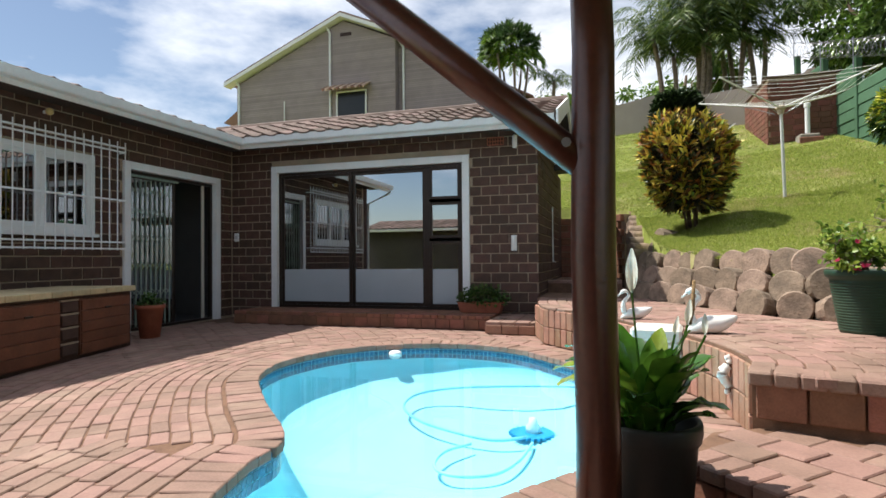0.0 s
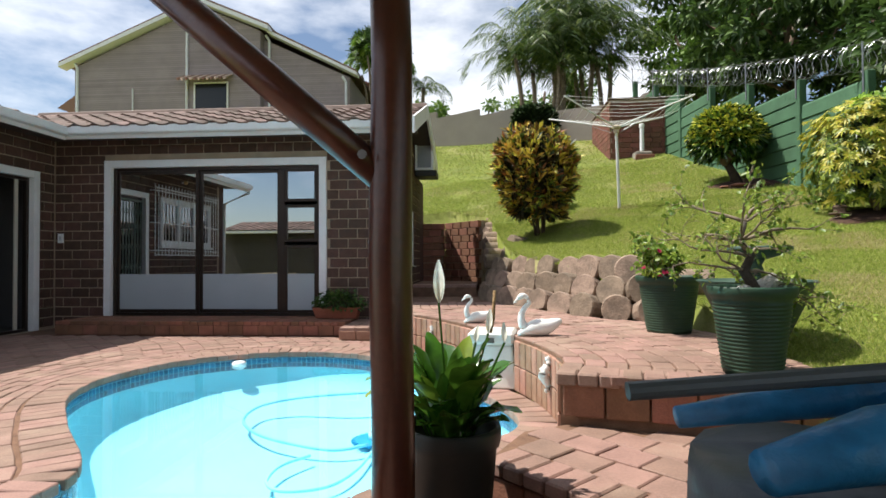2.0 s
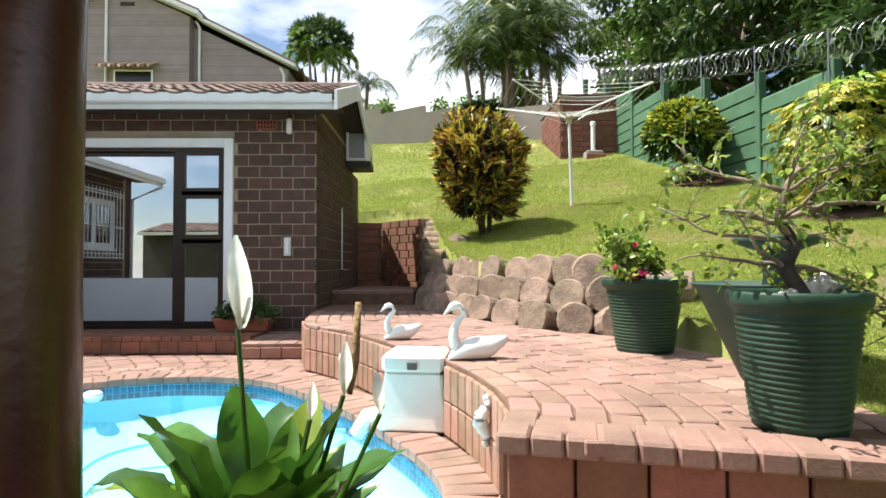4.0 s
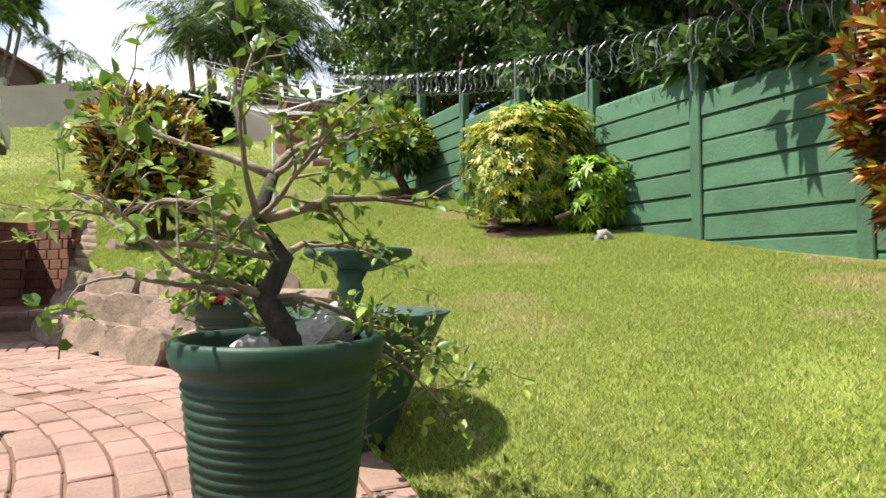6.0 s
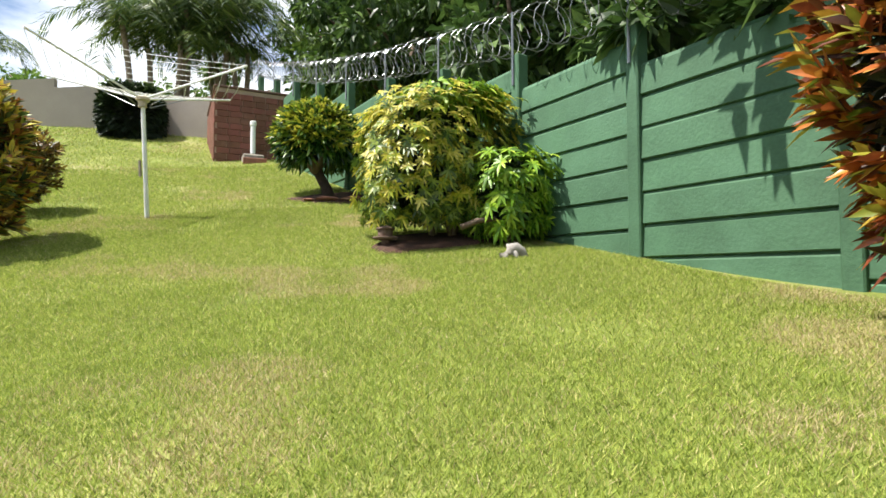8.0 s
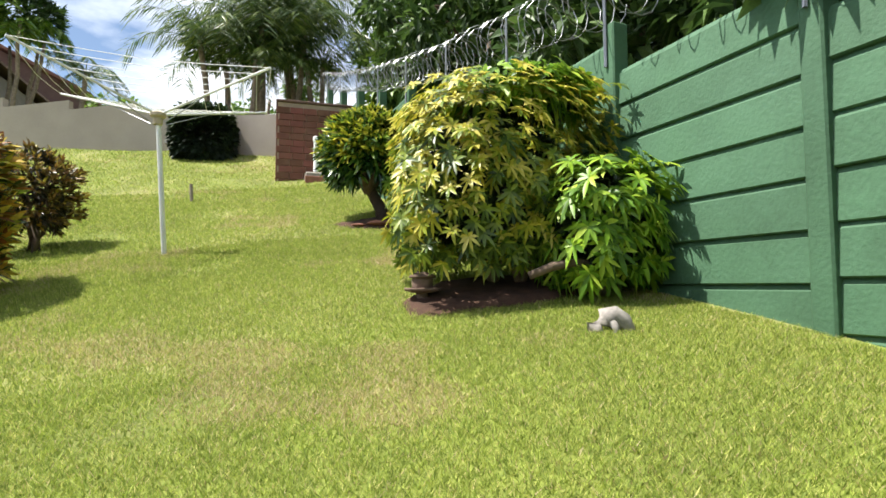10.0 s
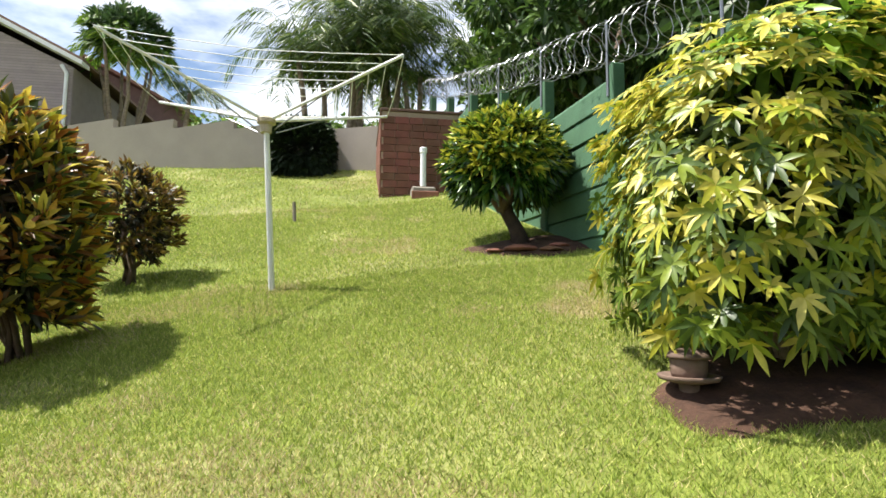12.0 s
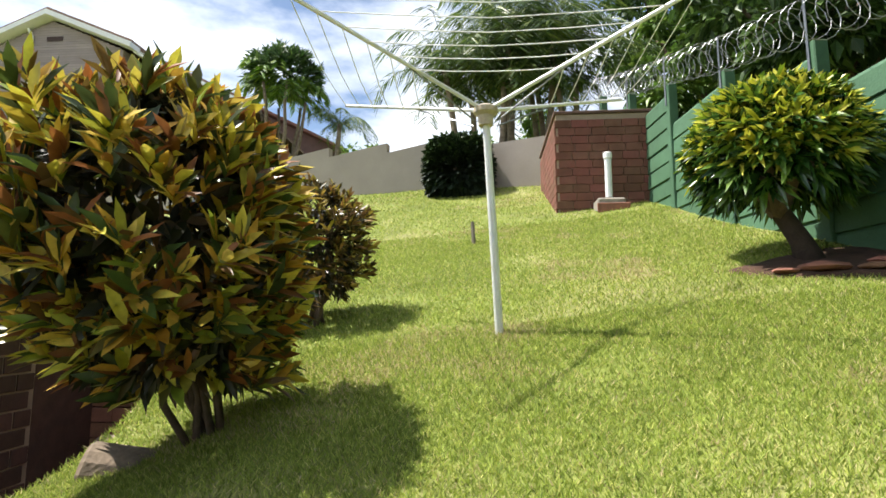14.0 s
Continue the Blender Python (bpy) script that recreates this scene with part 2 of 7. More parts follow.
def smooth_loop(ctrl, n, closed=True):
    """Evenly spaced points on a smooth curve through control points."""
    c = np.array(ctrl, dtype=float)
    m = len(c)
    out = []
    segs = m if closed else m - 1
    for i in range(segs):
        if closed:
            p0, p1, p2, p3 = c[(i - 1) % m], c[i], c[(i + 1) % m], c[(i + 2) % m]
        else:
            p0, p1, p2, p3 = c[max(i - 1, 0)], c[i], c[i + 1], c[min(i + 2, m - 1)]
        for s in np.linspace(0, 1, 24, endpoint=False):
            out.append(0.5 * (2 * p1 + (p2 - p0) * s + (2 * p0 - 5 * p1 + 4 * p2 - p3) * s * s + (3 * p1 - p0 - 3 * p2 + p3) * s ** 3))
    if not closed:
        out.append(c[-1])
    out = np.array(out)
    ring = np.vstack([out, out[:1]]) if closed else out
    d = np.r_[0, np.cumsum(np.linalg.norm(np.diff(ring, axis=0), axis=1))]
    t = np.linspace(0, d[-1], n + (1 if closed else 0))[:n]
    return np.stack([np.interp(t, d, ring[:, k]) for k in range(ring.shape[1])], axis=1)


def inside(poly, pts):
    """Which points lie inside the polygon."""
    x, y = pts[:, 0], pts[:, 1]
    hit = np.zeros(len(pts), bool)
    j = len(poly) - 1
    for i in range(len(poly)):
        xi, yi = poly[i]
        xj, yj = poly[j]
        if yi != yj:
            hit ^= ((yi > y) != (yj > y)) & (x < (xj - xi) * (y - yi) / (yj - yi) + xi)
        j = i
    return hit


def leaves(name, base, way, length, width, material, parent=None, droop=0.25, fold=0.25, rng=None, face=None, fine=False):
    """Many folded, drooping leaves, each of four triangles, or eight with rounded sides."""
    n = len(base)
    rng = rng or np.random.default_rng(3)
    way = way / np.maximum(np.linalg.norm(way, axis=1, keepdims=True), 1e-6)
    ref = rng.normal(size=(n, 3)) * 0.5 + np.array([0, 0, 1.0])
    if face is not None:
        ref = face + rng.normal(size=(n, 3)) * 0.18
    side = np.cross(way, ref)
    side /= np.maximum(np.linalg.norm(side, axis=1, keepdims=True), 1e-6)
    up = np.cross(side, way)
    L = (np.asarray(length) * rng.uniform(0.7, 1.25, n))[:, None]
    W = (np.asarray(width) * rng.uniform(0.75, 1.2, n))[:, None]
    down = np.array([0, 0, -1.0]) * droop
    mid = base + way * L * 0.5 + down * L * 0.12
    tip = base + way * L + down * L * 0.6
    a = base + way * L * 0.45 + side * W * 0.5 + up * W * fold + down * L * 0.12
    b = base + way * L * 0.45 - side * W * 0.5 + up * W * fold + down * L * 0.12
    k = np.arange(n)[:, None]
    if fine:
        a = base + way * L * 0.26 + side * W * 0.40 + up * W * fold * 0.8 + down * L * 0.05
        b = base + way * L * 0.26 - side * W * 0.40 + up * W * fold * 0.8 + down * L * 0.05
        c = base + way * L * 0.64 + side * W * 0.44 + up * W * fold * 0.9 + down * L * 0.26
        d = base + way * L * 0.64 - side * W * 0.44 + up * W * fold * 0.9 + down * L * 0.26
        v = np.stack([base, a, b, mid, c, d, tip], axis=1).reshape(-1, 3)
        tri = np.array([[0, 3, 1], [0, 2, 3], [1, 3, 4], [2, 5, 3], [3, 6, 4], [3, 5, 6]])
        return np_mesh(name, v, (k[:, :, None] * 7 + tri[None]).reshape(-1, 3), material, parent, True)
    v = np.stack([base, a, b, mid, tip], axis=1).reshape(-1, 3)
    k = np.arange(n)[:, None] * 5
    f = np.concatenate([k + np.array([[0, 3, 1]]), k + np.array([[0, 2, 3]]), k + np.array([[3, 4, 1]]), k + np.array([[3, 2, 4]])], axis=1).reshape(-1, 3)
    return np_mesh(name, v, f, material, parent)

# ---- plan of the place ----
DECK_Z, TERR_Z, PATIO_Z = 0.0, 0.44, -0.30
FACADE_Y, WEST_X, EAST_X = 7.3, -5.05, 0.48
POOL = smooth_loop([(0.0, 0.52), (-0.2, 1.1), (-0.27, 1.55), (-0.9, 2.26), (-1.45, 3.0), (-1.6, 3.75), (-1.3, 4.6), (-0.47, 5.1), (0.45, 4.97),
                    (1.2, 4.2), (1.82, 3.22), (2.07, 2.5), (1.88, 2.06), (1.35, 1.4), (0.95, 0.85), (0.5, 0.42)], 220)


def offset_curve(c, d):
    """A closed curve moved outward by d."""
    t = np.roll(c, -1, 0) - np.roll(c, 1, 0)
    t /= np.linalg.norm(t, axis=1, keepdims=True)
    nrm = np.stack([-t[:, 1], t[:, 0]], 1)
    return c + nrm * d


if ((POOL[:, 0] * np.roll(POOL[:, 1], -1)) - (POOL[:, 1] * np.roll(POOL[:, 0], -1))).sum() > 0:
    POOL = POOL[::-1]

TERR_WEST = [(0.50, 6.9), (0.62, 6.1), (0.78, 5.42), (1.10, 5.06), (1.39, 4.66), (1.71, 4.05), (1.86, 3.76)]
TERR_EAST_WALL = [(2.08, 3.34), (2.2, 3.0), (2.28, 2.65), (2.31, 2.3), (2.24, 1.94)]
LOG_LINE = [(1.78, 8.9), (1.78, 7.6), (2.15, 6.5), (2.52, 5.7), (2.85, 5.0), (3.15, 4.62), (3.6, 4.35)]
TERRACE = np.array(TERR_WEST + [(2.10, 3.95)] + TERR_EAST_WALL + [(3.45, 1.62), (3.62, 1.75), (3.72, 2.6), (3.75, 3.6)] + LOG_LINE[::-1] + [(1.72, 10.4), (0.95, 11.33), (0.49, 11.33)])
DECK = np.array([(-5.05, -6.5), (0.5, -6.5), (0.5, 0.0), (1.3, 0.72), (1.72, 1.42), (1.93, 1.93), (2.72, 1.3), (3.0, 1.1), (3.0, 3.0), (2.4, 6.6), (0.5, 7.3), (-5.05, 7.3)])


def lawn_z(x, y):
    yy = np.clip(y, -6.0, 21.0)
    xx = np.clip(x, -8, 9.5)
    z = -0.345 + 0.1307 * xx + 0.1092 * yy - 0.0018 * xx * yy + 0.0083 * yy * yy
    z = z - 0.17 * np.exp(-(((xx - 2.5) / 0.75) ** 2 + ((yy - 9.0) / 0.95) ** 2))
    return z + 0.012 * np.sin(2.3 * xx + 0.7 * y) + 0.012 * np.sin(1.9 * y - 1.1 * xx)


LOGS = smooth_loop(LOG_LINE, 60, closed=False)
LAWN_EDGE = np.array([(3.0, -6.5), (3.0, 1.0), (3.5, 1.7), (3.66, 2.6), (3.6, 3.4), (3.7, 4.42)] + [(float(x) + 0.42, float(y) + 0.2) for x, y in LOGS[::-6]] + [(1.95, 10.55), (1.1, 11.65), (0.2, 11.6), (-5.0, 11.6), (-40, 11.5), (-40, -6.5)])


def build_ground():
    xs = np.unique(np.round(np.concatenate([np.arange(-60, -8, 6.0), np.arange(-8, -1.5, 0.5), np.arange(-1.5, 9.2, 0.09), np.arange(9.2, 14, 0.6), np.arange(14, 90, 6.0)]), 3))
    ys = np.unique(np.round(np.concatenate([np.arange(-60, -6, 6.0), np.arange(-6, 0, 0.4), np.arange(0, 13.0, 0.09), np.arange(13, 24, 0.4), np.arange(24, 120, 6.0)]), 3))
    X, Y = np.meshgrid(xs, ys)
    Z = lawn_z(X, Y)
    court = inside(LAWN_EDGE, np.stack([X.ravel(), Y.ravel()], 1)).reshape(X.shape)
    terr = inside(TERRACE, np.stack([X.ravel(), Y.ravel()], 1)).reshape(X.shape)
    Z = np.where(court, -1.9, Z)
    Z = np.where(terr & (Y < 4.4), np.minimum(lawn_z(X, Y), TERR_Z - 0.07), Z)
    far = np.maximum(0, np.abs(X) - 40) * 0.03
    Z = Z - far
    n, m = X.shape
    idx = np.arange(n * m).reshape(n, m)
    f = np.stack([idx[:-1, :-1], idx[:-1, 1:], idx[1:, 1:], idx[1:, :-1]], -1).reshape(-1, 4)
    g = np_mesh("ground", np.stack([X, Y, Z], -1).reshape(-1, 3), f, GRASSMAT, smooth=True)
    tagged(g, "sloping mown green lawn with dry straw-coloured patches", "ground", kind="structure")
    return g


build_ground()


def poly_slab(name, poly, z0, z1, material, hole=None, label="", category="", kind="structure"):
    bm = bmesh.new()
    loops = [poly] + ([hole] if hole is not None else [])
    edges = []
    for lp in loops:
        vs = [bm.verts.new((float(x), float(y), z1)) for x, y in lp]
        edges += [bm.edges.new((vs[i], vs[(i + 1) % len(vs)])) for i in range(len(vs))]
    r = bmesh.ops.triangle_fill(bm, use_beauty=True, use_dissolve=False, edges=edges)
    faces = [g for g in r["geom"] if isinstance(g, bmesh.types.BMFace)]
    for fc in faces:
        if fc.normal.z < 0:
            fc.normal_flip()
    ex = bmesh.ops.extrude_face_region(bm, geom=faces)
    bmesh.ops.translate(bm, vec=(0, 0, z0 - z1), verts=[g for g in ex["geom"] if isinstance(g, bmesh.types.BMVert)])
    bmesh.ops.recalc_face_normals(bm, faces=bm.faces[:])
    ob = part(name, bm, material)
    return tagged(ob, label, category, kind=kind)


HOLE = offset_curve(POOL, 0.02)
deck = poly_slab("pavement", DECK, -0.28, -0.010, JOINT, HOLE, "red clay brick paved pool deck laid in curved rows", "paving")
terrace = poly_slab("terrace", TERRACE, -0.02, TERR_Z - 0.012, JOINT, None, "raised brick paved terrace beside the pool", "terrace")
patio = poly_slab("floor", np.array([(0.4, -6.5), (3.05, -6.5), (3.05, 1.4), (1.9, 2.05), (0.4, 0.2)]), -0.5, PATIO_Z, JOINT, None, "lower patio floor of dull red paving", "floor")


def build_pool():
    pool = empty("swimming_pool", "kidney-shaped swimming pool with pale blue plaster and clear water", "swimming pool", kind="")
    n = len(POOL)
    c = POOL.mean(0)
    rings = []
    for s, z in ((1.0, 0.0), (1.0, -0.2), (0.965, -0.3), (0.9, -0.38), (0.78, -0.45), (0.5, -0.53), (0.25, -0.56)):
        p = c + (POOL - c) * s
        rings.append(np.column_stack([p, np.full(n, z - 0.012)]))
    v = np.concatenate(rings + [np.array([[c[0], c[1], -0.575]])])
    f = []
    for r in range(len(rings) - 1):
        for i in range(n):
            j = (i + 1) % n
            f.append((r * n + i, r * n + j, (r + 1) * n + j, (r + 1) * n + i))
    last = (len(rings) - 1) * n
    for i in range(n):
        f.append((last + i, last + (i + 1) % n, len(v) - 1, len(v) - 1))
    bm = bmesh.new()
    bv = [bm.verts.new(p) for p in v]
    for q in f:
        bm.faces.new([bv[k] for k in dict.fromkeys(q)])
    bmesh.ops.recalc_face_normals(bm, faces=bm.faces[:])
    part("shell", bm, POOLSHELL, pool, "pale blue plastered shell", True)
    bm = bmesh.new()
    w = offset_curve(POOL, -0.004)
    bm.faces.new([bm.verts.new((x, y, -0.08)) for x, y in w[::-1]])
    bmesh.ops.triangulate(bm, faces=bm.faces[:])
    water = part("water", bm, glass_mat("pool_water", (0.80, 0.97, 1.0), 1.33, 0.02), pool, "clear still water")
    water.visible_shadow = False
    # mosaic band under the coping
    fine = smooth_loop(POOL[::4], 230)
    t = np.roll(fine, -1, 0) - fine
    seg = np.linalg.norm(t, axis=1)[:, None]
    t = t / seg
    inn = np.stack([t[:, 1], -t[:, 0]], 1)
    vs, fs = [], []
    for row in range(3):
        z1 = -0.014 - row * 0.052
        z0 = z1 - 0.047
        a = fine + inn * 0.007 + t * 0.003
        b = fine + inn * 0.007 + t * (seg - 0.003)
        k = row * 4 * len(fine)
        quad = np.stack([np.column_stack([a, np.full(len(a), z0)]), np.column_stack([b, np.full(len(a), z0)]), np.column_stack([b, np.full(len(a), z1)]), np.column_stack([a, np.full(len(a), z1)])], 1)
        vs.append(quad.reshape(-1, 3))
        fs.append(k + np.arange(4 * len(fine)).reshape(-1, 4))
    tagged(np_mesh("mosaic", np.concatenate(vs), np.concatenate(fs), TILEBLUE, pool), "band of blue mosaic tiles", kind="stuff")
    return pool


pool = build_pool()

# ---- house ----


def wall_with_holes(name, axis, at, thick, a0, a1, z0, z1, holes, material, label):
    """A wall along x ('y': at a fixed y) or along y, cut into boxes round its openings (a0, a1, z0, z1)."""
    bm = bmesh.new()
    cuts = sorted({a0, a1, *[h[0] for h in holes], *[h[1] for h in holes]})
    for u0, u1 in zip(cuts, cuts[1:]):
        mid = (u0 + u1) / 2
        spans = [(z0, z1)]
        for h in holes:
            if h[0] <= mid <= h[1]:
                nxt = []
                for s0, s1 in spans:
                    if h[3] <= s0 or h[2] >= s1:
                        nxt.append((s0, s1))
                        continue
                    if h[2] > s0:
                        nxt.append((s0, h[2]))
                    if h[3] < s1:
                        nxt.append((h[3], s1))
                spans = nxt
        for s0, s1 in spans:
            if axis == "y":
                bbox(bm, u0, u1, min(at, at + thick), max(at, at + thick), s0, s1)
            else:
                bbox(bm, min(at, at + thick), max(at, at + thick), u0, u1, s0, s1)
    bmesh.ops.remove_doubles(bm, verts=bm.verts[:], dist=0.0001)
    ob = part(name, bm, material)
    return tagged(ob, label, "wall", kind="structure")


WIN = (-4.207, -0.60, 0.19, 2.664)
DOOR = (4.94, 6.95, 0.0, 2.45)
WWIN = (2.35, 4.49, 1.38, 2.43)
wall_north = wall_with_holes("wall_north", "y", FACADE_Y + 0.008, 0.23, WEST_X - 0.2, EAST_X - 0.008, -0.2, 3.12, [WIN], MORTAR, "dark brown brick house wall with a wide sliding door")
wall_west = wall_with_holes("wall_west", "x", WEST_X - 0.008, -0.23, 1.9, FACADE_Y, -0.2, 3.12, [DOOR, WWIN], MORTAR, "dark brown brick house wall in the shade of the eaves")
wall_east = wall_with_holes("wall_east", "x", EAST_X - 0.008, -0.23, FACADE_Y + 0.01, 10.55, -0.2, 3.12, [], MORTAR, "dark brown brick gable end wall")


tagged(part("wall_yard_end", box(EAST_X - 0.24, EAST_X - 0.012, 10.56, 11.34, -0.2, 2.75), BRICK), "dark brick yard wall joining the house to a retaining wall", "wall", kind="structure")


def gable_top():
    bm = bmesh.new()
    for x in (EAST_X - 0.01, EAST_X - 0.23):
        bm.faces.new([bm.verts.new(p) for p in ((x, FACADE_Y, 3.1), (x, 8.6, 3.60), (x, 10.55, 2.95))])
    bmesh.ops.recalc_face_normals(bm, faces=bm.faces[:])
    tagged(part("wall_gable", bm, BRICK), "dark brick gable under the roof", "wall", kind="structure")


gable_top()
COURSE, BLEN = 0.1515, 0.290
brick_mesh = box_mesh("brick", BLEN - 0.014, 0.018, COURSE - 0.017, BRICK, 0.004)
half_mesh = box_mesh("brick_half", BLEN / 2 - 0.014, 0.018, COURSE - 0.017, BRICK, 0.004)


def lay_bricks(parent, place, a0, a1, z0, z1, holes, full, half, rng, limit=340):
    """Bricks in stretcher bond on a wall face; place(a, z) gives the pose. Openings are left free."""
    n = 0
    rows = int((z1 - z0) / COURSE)
    for r in range(rows):
        z = z0 + (r + 0.5) * COURSE
        a = a0 + (0.0 if r % 2 else -BLEN / 2)
        while a < a1:
            s, e = max(a, a0), min(a + BLEN, a1)
            pieces = [(s, e)]
            for h in holes:
                if h[2] - 0.02 < z < h[3] + 0.02:
                    nxt = []
                    for s, e in pieces:
                        if e <= h[0] or s >= h[1]:
                            nxt.append((s, e))
                        else:
                            if s < h[0]:
                                nxt.append((s, h[0]))
                            if e > h[1]:
                                nxt.append((h[1], e))
                    pieces = nxt
            for s, e in pieces:
                w = e - s
                if w < 0.05 or n >= limit:
                    continue
                mesh, ref = (full, BLEN - 0.014) if w > BLEN * 0.62 else (half, BLEN / 2 - 0.014)
                share("brick", mesh, parent, place((s + e) / 2, z, rng.uniform(-0.003, 0.003)) @ Matrix.Diagonal(((w - 0.018) / ref, 1, 1, 1)))
                n += 1
            a += BLEN


# roofs
def tile_mesh():
    w, l = 0.30, 0.40
    prof = [(-0.15, 0.0), (-0.11, 0.022), (-0.06, 0.040), (-0.01, 0.022), (0.03, 0.004), (0.10, 0.0), (0.15, 0.006)]
    bm = bmesh.new()
    rows = []
    for y, lift in ((0.0, 0.030), (l, 0.0)):
        rows.append([bm.verts.new((x, y, z + lift)) for x, z in prof])
    front = [bm.verts.new((x, 0.002, z + 0.006)) for x, z in prof]
    for i in range(len(prof) - 1):
        bm.faces.new((rows[0][i], rows[0][i + 1], rows[1][i + 1], rows[1][i]))
        bm.faces.new((front[i], front[i + 1], rows[0][i + 1], rows[0][i]))
    me = bpy.data.meshes.new("roof_tile")
    bm.to_mesh(me)
    bm.free()
    me.materials.append(mat("roof_tile_piece", (0.175, 0.125, 0.105), 0.85, 0.2, 4, 0.5, 60, piece=0.28, hue=0.012, stain=(0.12, 0.09, 0.075), stain_amount=0.7))
    for p in me.polygons:
        p.use_smooth = False
    return me


TILEMESH = tile_mesh()


def build_roof(name, origin, along, up, length, run, slope, label, valley=False):
    """A tiled roof plane from the eave's start point, along the eave, rising towards 'up'."""
    o, a, u = Vector(origin), Vector(along), Vector(up)
    rise = Vector((0, 0, 1))
    d = (u * math.cos(slope) + rise * math.sin(slope)).normalized()
    nrm = a.cross(d).normalized()
    if nrm.z < 0:
        nrm = -nrm
    bm = bmesh.new()
    p = [o, o + a * length, o + a * length + d * run, o + d * run]
    top = [bm.verts.new(q - nrm * 0.015) for q in p]
    low = [bm.verts.new(q - nrm * 0.06) for q in p]
    bm.faces.new(top)
    bm.faces.new(low[::-1])
    for i in range(4):
        bm.faces.new((top[i], low[i], low[(i + 1) % 4], top[(i + 1) % 4]))
    bmesh.ops.recalc_face_normals(bm, faces=bm.faces[:])
    roof = tagged(part(name, bm, mat("roof_underside", (0.07, 0.055, 0.045), 0.9, 0.1, 5, 0.1)), label, "roof", kind="structure")
    rot = Matrix((a, d, nrm)).transposed()
    cols = int(length / 0.30)
    rows = int(run / 0.33)
    for r in range(rows):
        for c in range(cols):
            q = o + a * (0.15 + c * 0.30 + (length - cols * 0.30) / 2) + d * (r * 0.33 - 0.04)
            share("roof_tile", TILEMESH, roof, Matrix.Translation(q) @ rot.to_4x4() @ pose(0, 0, random.uniform(0, 0.004), random.uniform(-0.6, 0.6), 0, random.uniform(-0.8, 0.8)))
    return roof


SLOPE = math.atan2(0.69, 1.9)
build_roof("roof_north", (-6.4, 6.66, 3.05), (1, 0, 0), (0, 1, 0), 7.22, 2.1, SLOPE, "weathered red-brown concrete roof tiles above a white gutter")
build_roof("roof_back", (-4.6, 10.55, 3.05), (1, 0, 0), (0, -1, 0), 5.42, 2.1, SLOPE, "far slope of the tiled roof")
build_roof("roof_west", (-4.42, 1.5, 3.03), (0, 1, 0), (-1, 0, 0), 9.0, 2.7, math.radians(17), "tiled roof of the side wing above a white gutter")


def ridge(name, p0, p1):
    bm = tube([p0, p1], 0.09, 8)
    tagged(part(name, bm, TILE), "rounded ridge tiles", "roof ridge", kind="structure")


ridge("trim_ridge", (-6.4, 8.6, 3.75), (0.84, 8.6, 3.75))


def gutter(name, p0, p1, outward, label):
    """A square box gutter between two points, its lip outward."""
    a, b, o = Vector(p0), Vector(p1), Vector(outward)
    prof = [(0, 0), (0.105, 0), (0.115, 0.02), (0.12, 0.11), (0.108, 0.11), (0.10, 0.012), (0.012, 0.012), (0.0, 0.11)]
    bm = bmesh.new()
    r0 = [bm.verts.new(a + o * x + Vector((0, 0, z))) for x, z in prof]
    r1 = [bm.verts.new(b + o * x + Vector((0, 0, z))) for x, z in prof]
    n = len(prof)
    for i in range(n):
        bm.faces.new((r0[i], r0[(i + 1) % n], r1[(i + 1) % n], r1[i]))
    bm.faces.new(r0[::-1])
    bm.faces.new(r1)
    bmesh.ops.recalc_face_normals(bm, faces=bm.faces[:])
    return tagged(part(name, bm, GUTTER), label, "gutter", kind="structure")


gutter("gutter_north", (-4.44, 6.74, 2.955), (0.80, 6.74, 2.955), (0, -1, 0), "white painted metal roof gutter")
gutter("gutter_west", (-4.44, 1.5, 2.945), (-4.44, 6.74, 2.945), (1, 0, 0), "white painted metal roof gutter")


def fascia():
    tagged(part("trim_fascia", box(-4.44, 0.8, 6.743, 6.77, 2.90, 3.06), WHITE), "white fascia board", "fascia", kind="structure")
    tagged(part("trim_fascia_west", box(-4.47, -4.443, 1.5, 6.74, 2.89, 3.05), WHITE), "white fascia board", "fascia", kind="structure")
    dark = mat("soffit_board", (0.055, 0.042, 0.036), 0.8, 0.1, 4, 0.1)
    tagged(part("ceiling_eave", box(-5.05, 0.83, 6.775, 7.3, 2.99, 3.02), dark), "dark brown eaves soffit", "soffit", kind="structure")
    tagged(part("ceiling_eave_west", box(-5.05, -4.475, 1.5, 6.77, 2.98, 3.01), dark), "dark brown eaves soffit", "soffit", kind="structure")
    # verge boards of the gable end
    for y0, y1, nm in ((6.63, 8.6, "trim_verge"), (10.6, 8.6, "trim_verge_back")):
        bm = bmesh.new()
        for x in (0.825, 0.86):
            vs = [(x, y0, 2.86), (x, y0, 3.10), (x, y1, 3.80), (x, y1, 3.56)]
            bm.faces.new([bm.verts.new(p) for p in vs])
        a = bm.verts[:]
        for i in range(4):
            bm.faces.new((a[i], a[(i + 1) % 4], a[4 + (i + 1) % 4], a[4 + i]))
        bmesh.ops.recalc_face_normals(bm, faces=bm.faces[:])
        tagged(part(nm, bm, WHITE), "white painted verge board", "verge board", kind="structure")


fascia()


